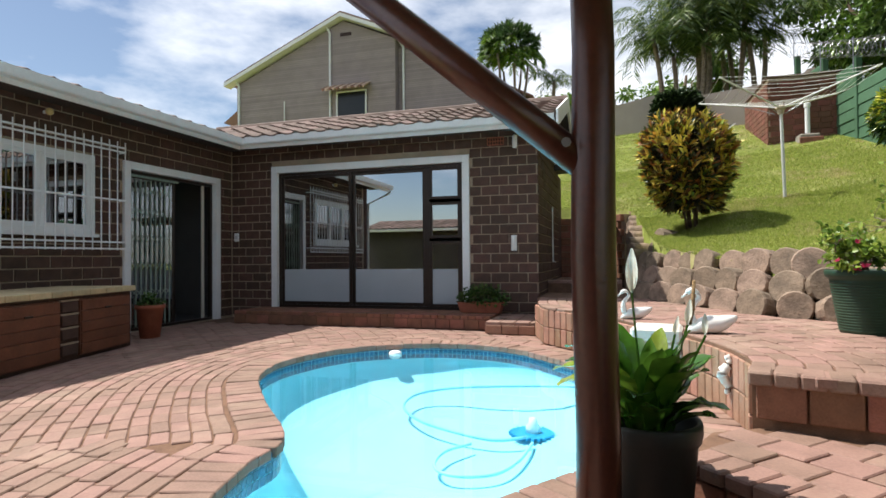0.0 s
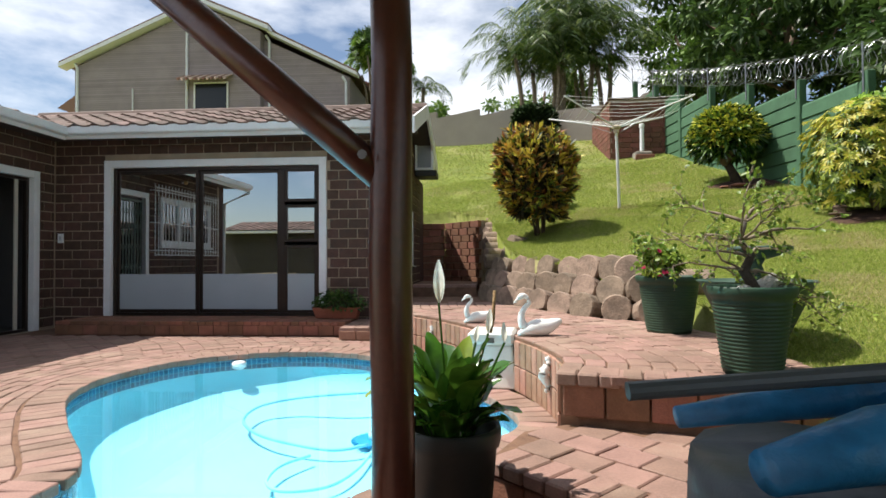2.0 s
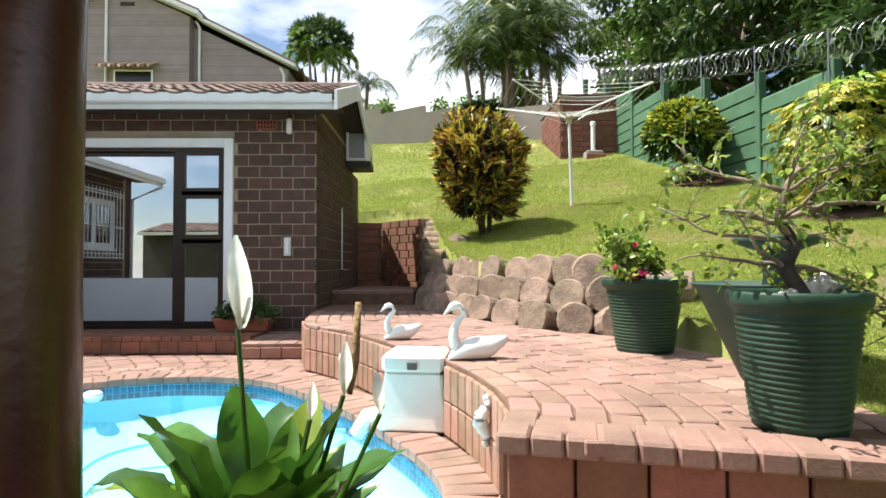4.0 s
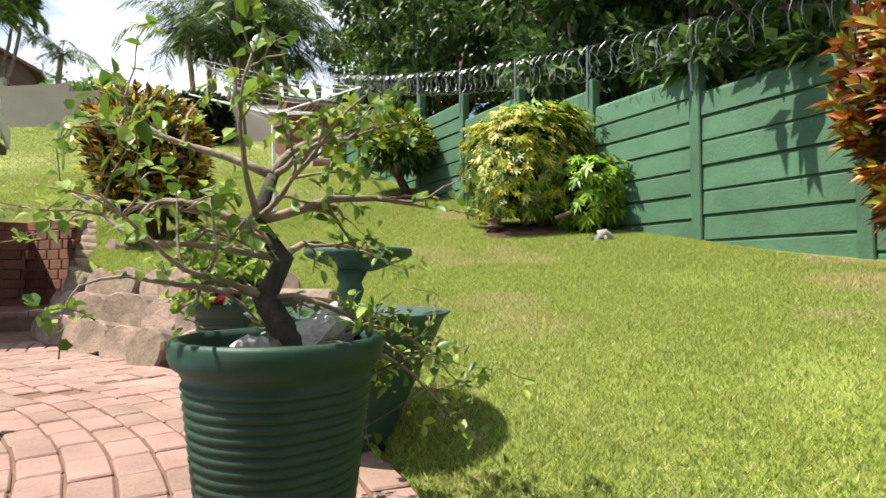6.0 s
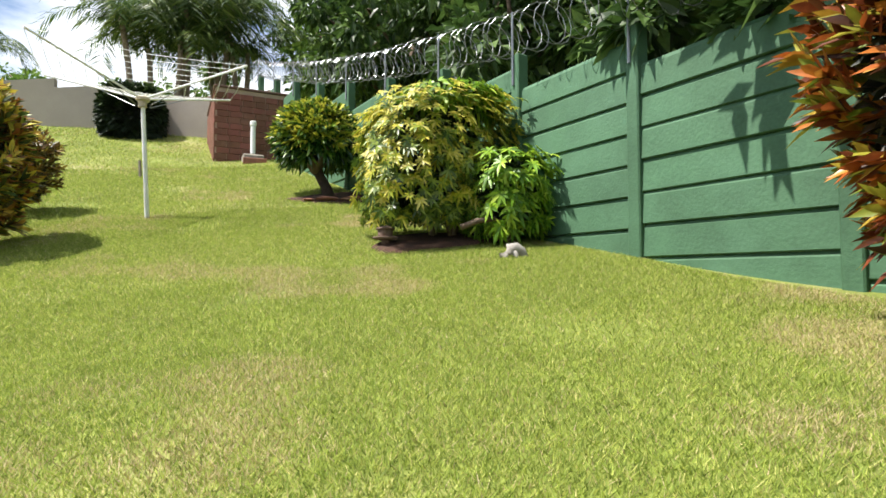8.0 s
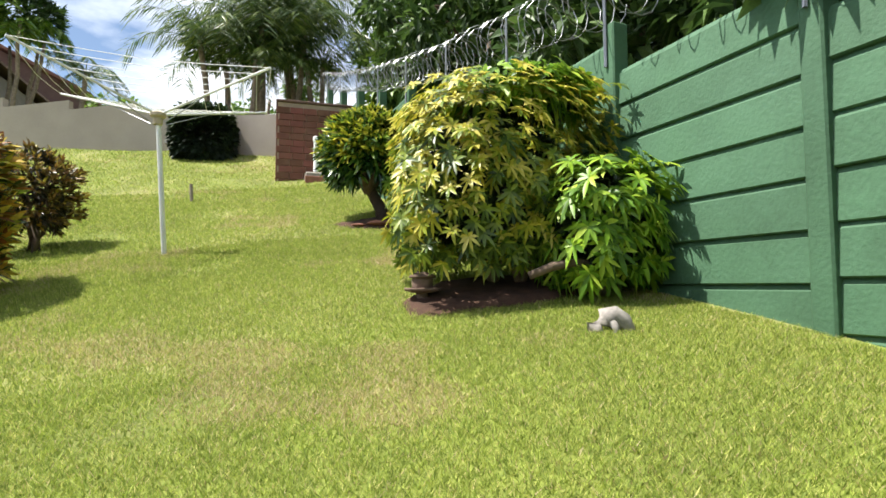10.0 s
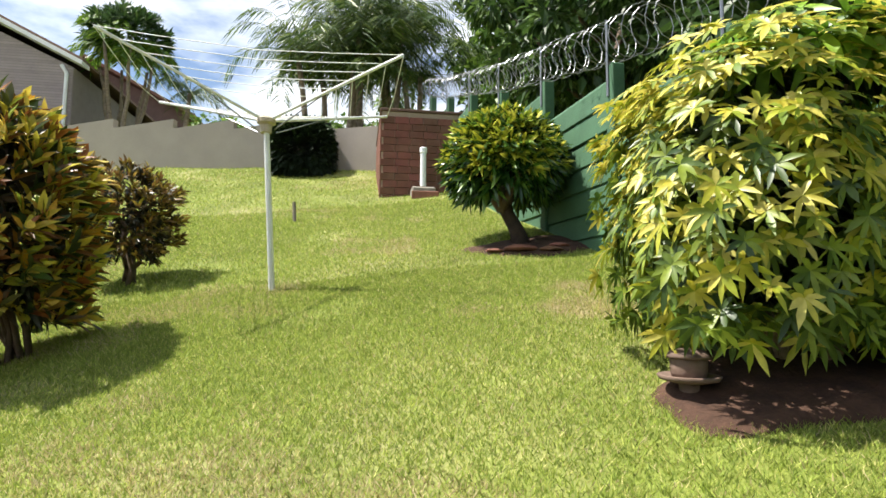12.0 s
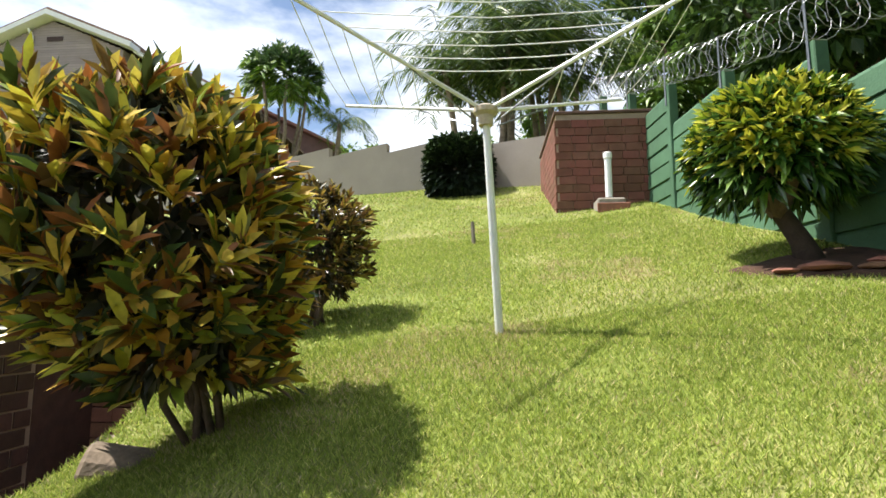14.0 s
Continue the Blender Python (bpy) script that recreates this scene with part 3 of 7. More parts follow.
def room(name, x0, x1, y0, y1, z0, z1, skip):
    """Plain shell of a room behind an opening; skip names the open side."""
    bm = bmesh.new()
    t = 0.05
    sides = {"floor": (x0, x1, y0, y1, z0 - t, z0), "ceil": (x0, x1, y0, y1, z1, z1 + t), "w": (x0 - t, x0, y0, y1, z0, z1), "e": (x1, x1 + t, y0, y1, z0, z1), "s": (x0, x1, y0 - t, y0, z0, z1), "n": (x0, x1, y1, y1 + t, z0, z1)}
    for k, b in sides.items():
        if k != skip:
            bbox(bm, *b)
    tagged(part(name, bm, DARKIN), "plain room coloured dark to look dim through the glass", "room", kind="structure")


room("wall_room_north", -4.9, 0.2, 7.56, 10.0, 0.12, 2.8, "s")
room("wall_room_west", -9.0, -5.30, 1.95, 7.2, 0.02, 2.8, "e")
# the closing side of the yard behind the walk
tagged(part("wall_south", box(-9, 3.2, -6.8, -6.5, -0.5, 2.25), mat("yard_wall", (0.06, 0.052, 0.048), 0.85, 0.12, 3, 0.3, 60)), "plain brick wall closing the yard", "wall", kind="structure")
build_roof("roof_south", (-9, -6.2, 2.3), (1, 0, 0), (0, -1, 0), 12.2, 2.3, math.radians(13), "tiled roof of the building across the yard")
gutter("gutter_south", (-9, -6.2, 2.17), (3.2, -6.2, 2.17), (0, 1, 0), "white roof gutter across the yard")
tagged(part("wall_wing_end", box(-9.0, WEST_X - 0.01, 1.65, 1.895, -0.2, 3.1), BRICK), "dark brick end wall of the side wing", "wall", kind="structure")

# ---- doors, windows and fittings of the house ----
def frame_ring(bm, a0, a1, z0, z1, w, d0, d1, axis="y", bottom=False):
    """A rectangular frame of bars of width w, from depth d0 to d1."""
    bars = [(a0, a0 + w, z0, z1), (a1 - w, a1, z0, z1), (a0 + w, a1 - w, z1 - w, z1)]
    if bottom:
        bars.append((a0 + w, a1 - w, z0, z0 + w))
    for s, e, b, t in bars:
        if axis == "y":
            bbox(bm, s, e, d0, d1, b, t, 0.004)
        else:
            bbox(bm, d0, d1, s, e, b, t, 0.004)
    return bm


def build_sliding_window():
    x0, x1, z0, z1 = WIN
    ob = tagged(part("window_1", frame_ring(bmesh.new(), x0, x1, z0, z1, 0.115, 7.265, 7.40), WHITE), "wide bronze aluminium sliding door in a white painted frame, closed", "sliding door", kind="structure")
    ix0, ix1, iz0, iz1 = x0 + 0.115, x1 - 0.115, z0, z1 - 0.115
    part("window_frame", frame_ring(bmesh.new(), ix0, ix1, iz0, iz1, 0.05, 7.33, 7.43, bottom=True), BRONZE, ob, "dark bronze aluminium outer frame")
    glass = glass_mat("dark_glass", (0.42, 0.46, 0.47), 9.0)
    film = mat("frosted_film", (0.38, 0.42, 0.45), 0.18, 0.03, 2, 0.0)
    m1, m2 = -2.70, -1.33
    for i, (a, b) in enumerate(((ix0 + 0.05, m1 + 0.02), (m1 + 0.02, m2 - 0.03))):
        y = 7.345 + 0.03 * i
        part("pane_frame", frame_ring(bmesh.new(), a, b, iz0 + 0.05, iz1 - 0.05, 0.055, y, y + 0.028, bottom=True), BRONZE, ob)
        part("pane", box(a + 0.05, b - 0.05, y + 0.010, y + 0.016, iz0 + 0.1, iz1 - 0.1), glass, ob, "dark reflecting glass").visible_shadow = False
        part("film", box(a + 0.055, b - 0.055, y + 0.006, y + 0.0085, iz0 + 0.1, 0.85), film, ob, "pale frosted film on the lower glass")
    part("mullion", box(m2 - 0.045, m2 + 0.045, 7.34, 7.42, iz0 + 0.05, iz1 - 0.05, 0.004), BRONZE, ob)
    a, b = m2 + 0.045, ix1 - 0.05
    for i, (c, d) in enumerate(((iz0 + 0.05, 1.30), (1.35, 1.93), (1.98, iz1 - 0.05))):
        f = frame_ring(bmesh.new(), a, b, c, d, 0.045, 7.335, 7.39, bottom=True)
        part("sash", f, BRONZE, ob)
        part("pane", box(a + 0.04, b - 0.04, 7.357, 7.363, c + 0.04, d - 0.04), glass, ob).visible_shadow = False
        if i == 0:
            part("film", box(a + 0.045, b - 0.045, 7.352, 7.3555, c + 0.045, 0.85), film, ob, "pale frosted film on the lower glass")
    part("door_handle", box(m1 + 0.03, m1 + 0.05, 7.32, 7.345, 1.15, 1.35, 0.004), BRONZE, ob)


build_sliding_window()


def build_west_door():
    y0, y1, z0, z1 = DOOR
    ob = tagged(part("door_1", frame_ring(bmesh.new(), y0, y1, z0, z1, 0.11, -5.13, -5.015, "x"), WHITE), "half-open sliding door in a white frame behind a folding security gate", "door", kind="structure")
    part("door_frame", frame_ring(bmesh.new(), y0 + 0.11, y1 - 0.11, z0, z1 - 0.11, 0.045, -5.17, -5.10, "x", True), BRONZE, ob, "dark bronze aluminium frame")
    mid = 6.02
    part("sash", frame_ring(bmesh.new(), y0 + 0.15, mid, 0.04, z1 - 0.15, 0.055, -5.165, -5.14, "x", True), BRONZE, ob)
    part("pane", box(-5.156, -5.15, y0 + 0.2, mid - 0.05, 0.09, z1 - 0.2), glass_mat("shaded_glass", (0.42, 0.46, 0.47), 3.5), ob, "dark glass").visible_shadow = False
    part("jamb", box(-5.16, -5.135, 6.62, 6.68, 0.04, z1 - 0.15, 0.003), mat("pale_jamb", (0.5, 0.46, 0.4), 0.6, 0.05, 5, 0.05), ob, "pale door jamb inside")
    gate = empty("security_gate", "pale green folding steel lattice security gate drawn across a doorway", "security gate")
    steel = mat("gate_paint", (0.24, 0.31, 0.26), 0.5, 0.08, 8, 0.05)
    n = 9
    ys = [y0 + 0.17 + i * 0.092 for i in range(n)]
    for i, y in enumerate(ys):
        part("upright", box(-5.098, -5.083, y - 0.008, y + 0.008, 0.06, z1 - 0.22), steel, gate)
    for zc in (0.55, 0.95, 1.35, 1.75, 2.05):
        bm = bmesh.new()
        for a, b in zip(ys, ys[1:]):
            tube_into(bm, [(-5.078, a, zc - 0.05), (-5.078, b, zc + 0.05)], 0.006, 4)
            tube_into(bm, [(-5.070, a, zc + 0.05), (-5.070, b, zc - 0.05)], 0.006, 4)
        part("lattice", bm, steel, gate)
    part("track", box(-5.10, -5.07, y0 + 0.115, mid, z1 - 0.2, z1 - 0.17), steel, gate)


build_west_door()


def build_west_window():
    y0, y1, z0, z1 = WWIN
    ob = tagged(part("window_2", frame_ring(bmesh.new(), y0, y1, z0, z1, 0.07, -5.12, -5.035, "x", True), WHITE), "white framed casement window behind burglar bars", "window", kind="structure")
    n = 3
    step = (y1 - y0 - 0.14) / n
    for i in range(n):
        a = y0 + 0.07 + i * step
        part("sash", frame_ring(bmesh.new(), a, a + step, z0 + 0.07, z1 - 0.07, 0.055, -5.10, -5.045, "x", True), WHITE, ob)
        part("pane", box(-5.078, -5.072, a + 0.05, a + step - 0.05, z0 + 0.12, z1 - 0.12), glass_mat("shaded_glass", (0.42, 0.46, 0.47), 3.5), ob, "dark glass").visible_shadow = False
    part("window_sill", box(-5.12, -4.99, y0 - 0.03, y1 + 0.03, z0 - 0.04, z0, 0.004), WHITE, ob)
    grille = empty("burglar_bars", "white painted steel burglar bars standing out before a window", "burglar bars")
    a0, a1, b0, b1, x = 2.2, 4.87, 1.17, 2.62, -4.93
    k = 21
    for i in range(k + 1):
        y = a0 + (a1 - a0) * i / k
        part("bar", tube([(x, y, b0), (x, y, b1 + 0.05)], 0.0085, 6), WHITE, grille)
    for z in (b0 + 0.02, b0 + 0.11, 1.86, b1 - 0.09, b1 - 0.03):
        part("rail", box(x + 0.007, x + 0.016, a0, a1, z - 0.011, z + 0.011), WHITE, grille)
    for y in (a0, a1):
        for z in (b0 + 0.11, 1.86, b1 - 0.09):
            part("bracket", box(WEST_X + 0.008, x, y - 0.006, y + 0.006, z - 0.01, z + 0.01), WHITE, grille)


build_west_window()


def small_fittings():
    # outdoor wall lamp: a rounded white bulkhead
    lamp = empty("wall_lamp", "white upright bulkhead lamp on a dark brick wall", "wall lamp", Matrix.Translation((0.105, 7.29, 1.25)))
    part("backplate", box(-0.045, 0.045, -0.02, 0.0, -0.12, 0.12, 0.006), WHITE, lamp)
    part("cover", box(-0.036, 0.036, -0.055, -0.0205, -0.105, 0.105, 0.014), mat("opal_plastic", (0.8, 0.8, 0.78), 0.3, 0.02, 5, 0), lamp, "white plastic cover")
    # flood lamp under the eave
    fl = empty("eave_lamp", "small white lamp hanging under the eaves", "lamp", Matrix.Translation((0.15, 7.18, 2.99)))
    part("stem", tube([(0, 0, 0), (0, 0, -0.09)], 0.012, 8), BRONZE, fl)
    part("shade", lathe([(0.016, 0.0), (0.036, -0.02), (0.04, -0.16), (0.03, -0.20), (0.001, -0.205)], 16), WHITE, fl).location = (0, 0, -0.09)
    # switch plate
    sw = empty("wall_switch", "grey-white weatherproof switch on a brick wall", "switch", Matrix.Translation((-4.93, 7.285, 1.43)))
    part("plate", box(-0.045, 0.045, -0.03, 0.0, -0.075, 0.075, 0.006), WHITE, sw)
    part("rocker", box(-0.018, 0.018, -0.037, -0.031, -0.03, 0.03, 0.002), mat("switch_grey", (0.5, 0.52, 0.54), 0.4, 0.03), sw)
    # air brick
    ab = empty("air_brick", "terracotta air brick set high in a dark wall", "air brick", Matrix.Translation((-0.17, 7.285, 2.84)))
    clay = mat("terracotta", (0.33, 0.105, 0.06), 0.8, 0.12, 9, 0.3)
    # near-black plate behind the ribs paints the shade of the open holes
    part("body", box(-0.13, 0.13, -0.006, 0.0, -0.06, 0.06), mat("hole_shade", (0.015, 0.012, 0.01), 0.9, 0.02), ab)
    for i in range(7):
        x = -0.125 + i * 0.25 / 6
        part("rib", box(x - 0.008, x + 0.008, -0.016, -0.0065, -0.062, 0.062), clay, ab)
    for z in (-0.056, 0.0, 0.056):
        part("rib", box(-0.133, 0.133, -0.0155, -0.0068, z - 0.008, z + 0.008), clay, ab)
    # soffit bulb on the wing
    bl = empty("bulb_lamp", "small yellowish round lamp under dark eaves", "lamp", Matrix.Translation((-4.98, 3.75, 2.83)))
    part("holder", tube([(0, 0, 0.0), (0.05, 0, 0)], 0.022, 8), WHITE, bl)
    bm = bmesh.new()
    bmesh.ops.create_uvsphere(bm, u_segments=14, v_segments=10, radius=0.045)
    part("globe", bm, mat("amber_glass", (0.6, 0.45, 0.2), 0.3, 0.03), bl, "amber glass globe", True).location = (0.085, 0, 0)
    # air conditioner through the gable wall
    ac = empty("air_conditioner", "white window air conditioner jutting from a brick gable wall", "air conditioner", Matrix.Translation((0.49, 9.65, 2.82)))
    part("case", frame_ring(bmesh.new(), 0.0, 0.36, 0.0, 0.64, 0.045, 0.0, 0.5, "y", True), WHITE, ac)
    part("grille", box(0.046, 0.314, 0.03, 0.5, 0.046, 0.594), mat("ac_grey", (0.28, 0.30, 0.31), 0.5, 0.05), ac, "grey recessed side panel")
    part("bracket", box(-0.0, 0.42, 0.02, 0.55, -0.12, -0.002, 0.01), mat("bracket_dark", (0.03, 0.028, 0.027), 0.6, 0.05), ac, "dark supporting tray")
    pipe = empty("drain_pipe", "thin pale conduit running down a brick wall", "pipe")
    part("tube", tube([(0.505, 9.15, 1.95), (0.505, 9.15, 0.95), (0.505, 9.6, 0.93)], 0.012, 8), GUTTER, pipe)
    # downpipe at the end of the wing
    dp = empty("downpipe", "white square downpipe under a gutter", "downpipe")
    part("tube", tube([(-4.36, 1.62, 2.95), (-4.36, 1.62, 2.86), (-4.98, 1.75, 2.55), (-5.0, 1.75, 0.0)], 0.038, 8), GUTTER, dp)


small_fittings()


def build_steps():
    tagged(part("step_door", box(-4.35, -0.10, 6.46, 7.29, -0.01, 0.165), mat("step_base", (0.14, 0.07, 0.045), 0.9, 0.15, 6, 0.3)), "low red brick step before the sliding door", "step", kind="structure")
    tagged(part("step_side", box(-0.09, 0.66, 6.12, 7.29, -0.01, 0.135), JOINT), "brick step up to the terrace", "step", kind="structure")
    tagged(part("step_passage", box(0.50, 1.70, 8.3, 10.9, TERR_Z - 0.02, 0.60), JOINT), "brick step in the passage beside the house", "step", kind="structure")


build_steps()


def slab_bricks(parent_name, x0, x1, y0, y1, z, nx, ny, mesh_name, material):
    sx, sy = (x1 - x0) / nx, (y1 - y0) / ny
    me = box_mesh(mesh_name, sx - 0.01, sy - 0.01, 0.05, material, 0.005)
    for i in range(nx):
        for j in range(ny):
            share("brick", me, bpy.data.objects[parent_name], Matrix.Translation((x0 + (i + 0.5) * sx, y0 + (j + 0.5) * sy, z - 0.022 + random.uniform(-0.002, 0.002))))


slab_bricks("step_door", -4.36, -0.09, 6.45, 6.68, 0.195, 38, 1, "step_header", REDBRICK)
slab_bricks("step_door", -4.36, -0.09, 6.69, 7.28, 0.193, 19, 5, "step_paver", REDBRICK)
slab_bricks("step_side", -0.10, 0.70, 6.11, 7.28, 0.158, 4, 10, "step_paver_b", PAVER)
slab_bricks("step_passage", 0.50, 1.70, 8.29, 8.52, 0.63, 11, 1, "step_header_b", PAVER)
riser = box_mesh("riser_brick", 0.205, 0.02, 0.13, REDBRICK, 0.004)
for i in range(20):
    share("brick", riser, bpy.data.objects["step_door"], Matrix.Translation((-4.25 + i * 0.2155, 6.455, 0.075)))
riser2 = box_mesh("riser_brick_b", 0.21, 0.02, 0.115, CAPBRICK, 0.004)
for i in range(3):
    share("brick", riser2, bpy.data.objects["step_side"], Matrix.Translation((0.02 + i * 0.222, 6.115, 0.06)))
for i in range(5):
    share("brick", riser2, bpy.data.objects["step_side"], Matrix.Translation((-0.095, 6.24 + i * 0.222, 0.06)) @ pose(0, 0, 0, 0, 0, 90))


# ---- brick faces of the house ----
rng = np.random.default_rng(11)
lay_bricks(wall_north, lambda a, z, j: Matrix.Translation((a, FACADE_Y + 0.004 + j, z)), WEST_X, EAST_X, 0.03, 3.08, [(WIN[0], WIN[1], 0.0, WIN[3])], brick_mesh, half_mesh, rng)
lay_bricks(wall_west, lambda a, z, j: Matrix.Translation((WEST_X - 0.004 + j, a, z)) @ pose(0, 0, 0, 0, 0, 90), 2.0, FACADE_Y - 0.02, 0.03, 3.08, [DOOR, WWIN], brick_mesh, half_mesh, rng)
lay_bricks(wall_east, lambda a, z, j: Matrix.Translation((EAST_X - 0.004 + j, a, z)) @ pose(0, 0, 0, 0, 0, 90), FACADE_Y + 0.01, 10.54, 0.33, 3.08, [], brick_mesh, half_mesh, rng)


# ---- paving ----
def curve_rows(base, closed, d0, d1, width, length, test, stagger=0.5):
    """Poses of pavers in rows that follow a curve at growing distance from it."""
    ref = base
    out = []
    k = 0
    d = d0
    while d < d1:
        if closed:
            c = offset_curve(ref, d)
            c = np.vstack([c, c[:1]])
        else:
            t = np.gradient(ref, axis=0)
            t /= np.linalg.norm(t, axis=1, keepdims=True)
            c = ref + np.stack([-t[:, 1], t[:, 0]], 1) * d
        s = np.r_[0, np.cumsum(np.linalg.norm(np.diff(c, axis=0), axis=1))]
        pos = np.arange((k % 2) * length * stagger, s[-1] - length * 0.5, length)
        mid = pos + length / 2
        x, y = np.interp(mid, s, c[:, 0]), np.interp(mid, s, c[:, 1])
        xa, ya = np.interp(pos + length * 0.1, s, c[:, 0]), np.interp(pos + length * 0.1, s, c[:, 1])
        xb, yb = np.interp(pos + length * 0.9, s, c[:, 0]), np.interp(pos + length * 0.9, s, c[:, 1])
        pts = np.stack([x, y], 1)
        near = np.min(np.linalg.norm(pts[:, None] - ref[None], axis=2), axis=1)
        straight = np.hypot(xb - xa, yb - ya) > length * 0.7
        ok = (near > abs(d) - width * 0.35) & test(pts) & straight
        for p, a in zip(pts[ok], np.arctan2(yb - ya, xb - xa)[ok]):
            out.append((p[0], p[1], a))
        d += width
        k += 1
    return out


def lay(items, z, length, width, parent, piece_mat, joined_mat, near_test, name, thick=0.05, gap=0.010, limit=300):
    """The first pavers that pass near_test as parts, the rest as one joined mesh."""
    me = box_mesh(name, length - gap, width - gap, thick, piece_mat, 0.006)
    rg = np.random.default_rng(5)
    rest = []
    n = 0
    for x, y, a in items:
        jz, ja = rg.uniform(-0.004, 0.003), rg.uniform(-0.02, 0.02)
        if n < limit and near_test(x, y):
            share(name, me, parent, Matrix.Translation((x, y, z - thick / 2 + jz)) @ Matrix.Rotation(a + ja, 4, "Z") @ pose(0, 0, 0, rg.uniform(-0.5, 0.5), rg.uniform(-0.5, 0.5)))
            n += 1
        else:
            rest.append((x, y, z + jz, a + ja))
    if rest:
        r = np.array(rest)
        l, w, e = (length - gap) / 2, (width - gap) / 2, 0.006
        loc = np.array([(-l, -w, -0.03), (l, -w, -0.03), (l, w, -0.03), (-l, w, -0.03), (-l, -w, -e), (l, -w, -e), (l, w, -e), (-l, w, -e), (-l + e, -w + e, 0), (l - e, -w + e, 0), (l - e, w - e, 0), (-l + e, w - e, 0)])
        ca, sa = np.cos(r[:, 3])[:, None], np.sin(r[:, 3])[:, None]
        X = loc[None, :, 0] * ca - loc[None, :, 1] * sa + r[:, 0:1]
        Y = loc[None, :, 0] * sa + loc[None, :, 1] * ca + r[:, 1:2]
        Z = loc[None, :, 2] + r[:, 2:3]
        q = np.array([(0, 1, 5, 4), (1, 2, 6, 5), (2, 3, 7, 6), (3, 0, 4, 7), (4, 5, 9, 8), (5, 6, 10, 9), (6, 7, 11, 10), (7, 4, 8, 11), (8, 9, 10, 11)])
        f = (np.arange(len(r))[:, None, None] * 12 + q[None]).reshape(-1, 4)
        tagged(np_mesh(name + "s_joined", np.stack([X, Y, Z], -1).reshape(-1, 3), f, joined_mat, parent), kind="stuff")


COPING_IN, COPING_OUT = -0.03, 0.235
deck_rows = curve_rows(POOL[::2], True, COPING_OUT + 0.075, 5.2, 0.112, 0.222, lambda p: inside(DECK, p) & ~inside(TERRACE, p) & (p[:, 0] > -5.0) & (p[:, 1] > -3.5) & ~((p[:, 1] > 6.40) & (p[:, 0] < 0.7)) & ~((p[:, 1] > 6.05) & (p[:, 0] > -0.15)))
lay(deck_rows, DECK_Z, 0.222, 0.112, deck, PAVER, PAVER_J, lambda x, y: -2.7 < x < -0.2 and 0.4 < y < 4.2 or (x > 1.6 and y < 2.8), "paver")
cop = curve_rows(POOL[::2], True, (COPING_IN + COPING_OUT) / 2, (COPING_IN + COPING_OUT) / 2 + 0.1, 0.2, 0.118, lambda p: np.ones(len(p), bool))
coping = empty("pool_coping", "rounded edge of red clay bricks laid across the pool's rim", "coping")
lay(cop, DECK_Z + 0.012, 0.118, COPING_OUT - COPING_IN, coping, PAVER, PAVER_J, lambda x, y: True, "brick", 0.06, 0.009, 300)

tw = smooth_loop(TERR_WEST[2:], 60, closed=False)
te = smooth_loop([(2.0, 3.7)] + TERR_EAST_WALL + [(2.22, 1.7)], 60, closed=False)
all_west = smooth_loop([(0.55, 6.9)] + TERR_WEST[1:] + [(2.0, 3.55)] + TERR_EAST_WALL[1:] + [(2.25, 1.5)], 120, closed=False)
rows = curve_rows(all_west, False, 0.06, 2.4, 0.125, 0.215, lambda p: inside(TERRACE, p) & (p[:, 1] > 1.78) & (p[:, 1] < 8.2))
lay(rows, TERR_Z, 0.215, 0.125, terrace, PAVER, PAVER_J, lambda x, y: x > 1.2 and y < 4.8, "paver", limit=300)
# nosing of the terrace's front
nose = box_mesh("nosing", 0.109, 0.215, 0.07, PAVER, 0.010)
d = Vector((3.5 - 2.2, 1.60 - 1.94, 0))
ang = math.atan2(d.y, d.x)
for i in range(12):
    p = Vector((2.24, 1.90, 0)) + d.normalized() * (0.03 + i * 0.113)
    share("brick", nose, terrace, Matrix.Translation((p.x + 0.02, p.y + 0.085, TERR_Z - 0.033)) @ Matrix.Rotation(ang, 4, "Z"))
front = box_mesh("front_brick", 0.215, 0.03, 0.185, REDBRICK, 0.006)
for r in range(1, 2):
    for i in range(6):
        p = Vector((2.25, 1.915, 0)) + d.normalized() * (0.11 + i * 0.226)
        share("brick", front, terrace, Matrix.Translation((p.x, p.y, 0.10 + r * 0.197)) @ Matrix.Rotation(ang, 4, "Z"))
soldier = box_mesh("soldier_brick", 0.100, 0.035, 0.195, CAPBRICK, 0.006)


def face_curve(c):
    s = np.r_[0, np.cumsum(np.linalg.norm(np.diff(c, axis=0), axis=1))]
    for q in np.arange(0.055, s[-1], 0.110):
        x, y = np.interp(q, s, c[:, 0]), np.interp(q, s, c[:, 1])
        x2, y2 = np.interp(q + 0.03, s, c[:, 0]), np.interp(q + 0.03, s, c[:, 1])
        a = math.atan2(y2 - y, x2 - x) if q + 0.03 < s[-1] else a
        for r in range(2):
            share("brick", soldier, terrace, Matrix.Translation((x - 0.004, y - 0.004, 0.105 + r * 0.203)) @ Matrix.Rotation(a, 4, "Z"))


face_curve(tw)
face_curve(smooth_loop(TERR_EAST_WALL, 40, closed=False))
face_curve(np.array([(0.60, 6.08), (0.78, 5.44)]))
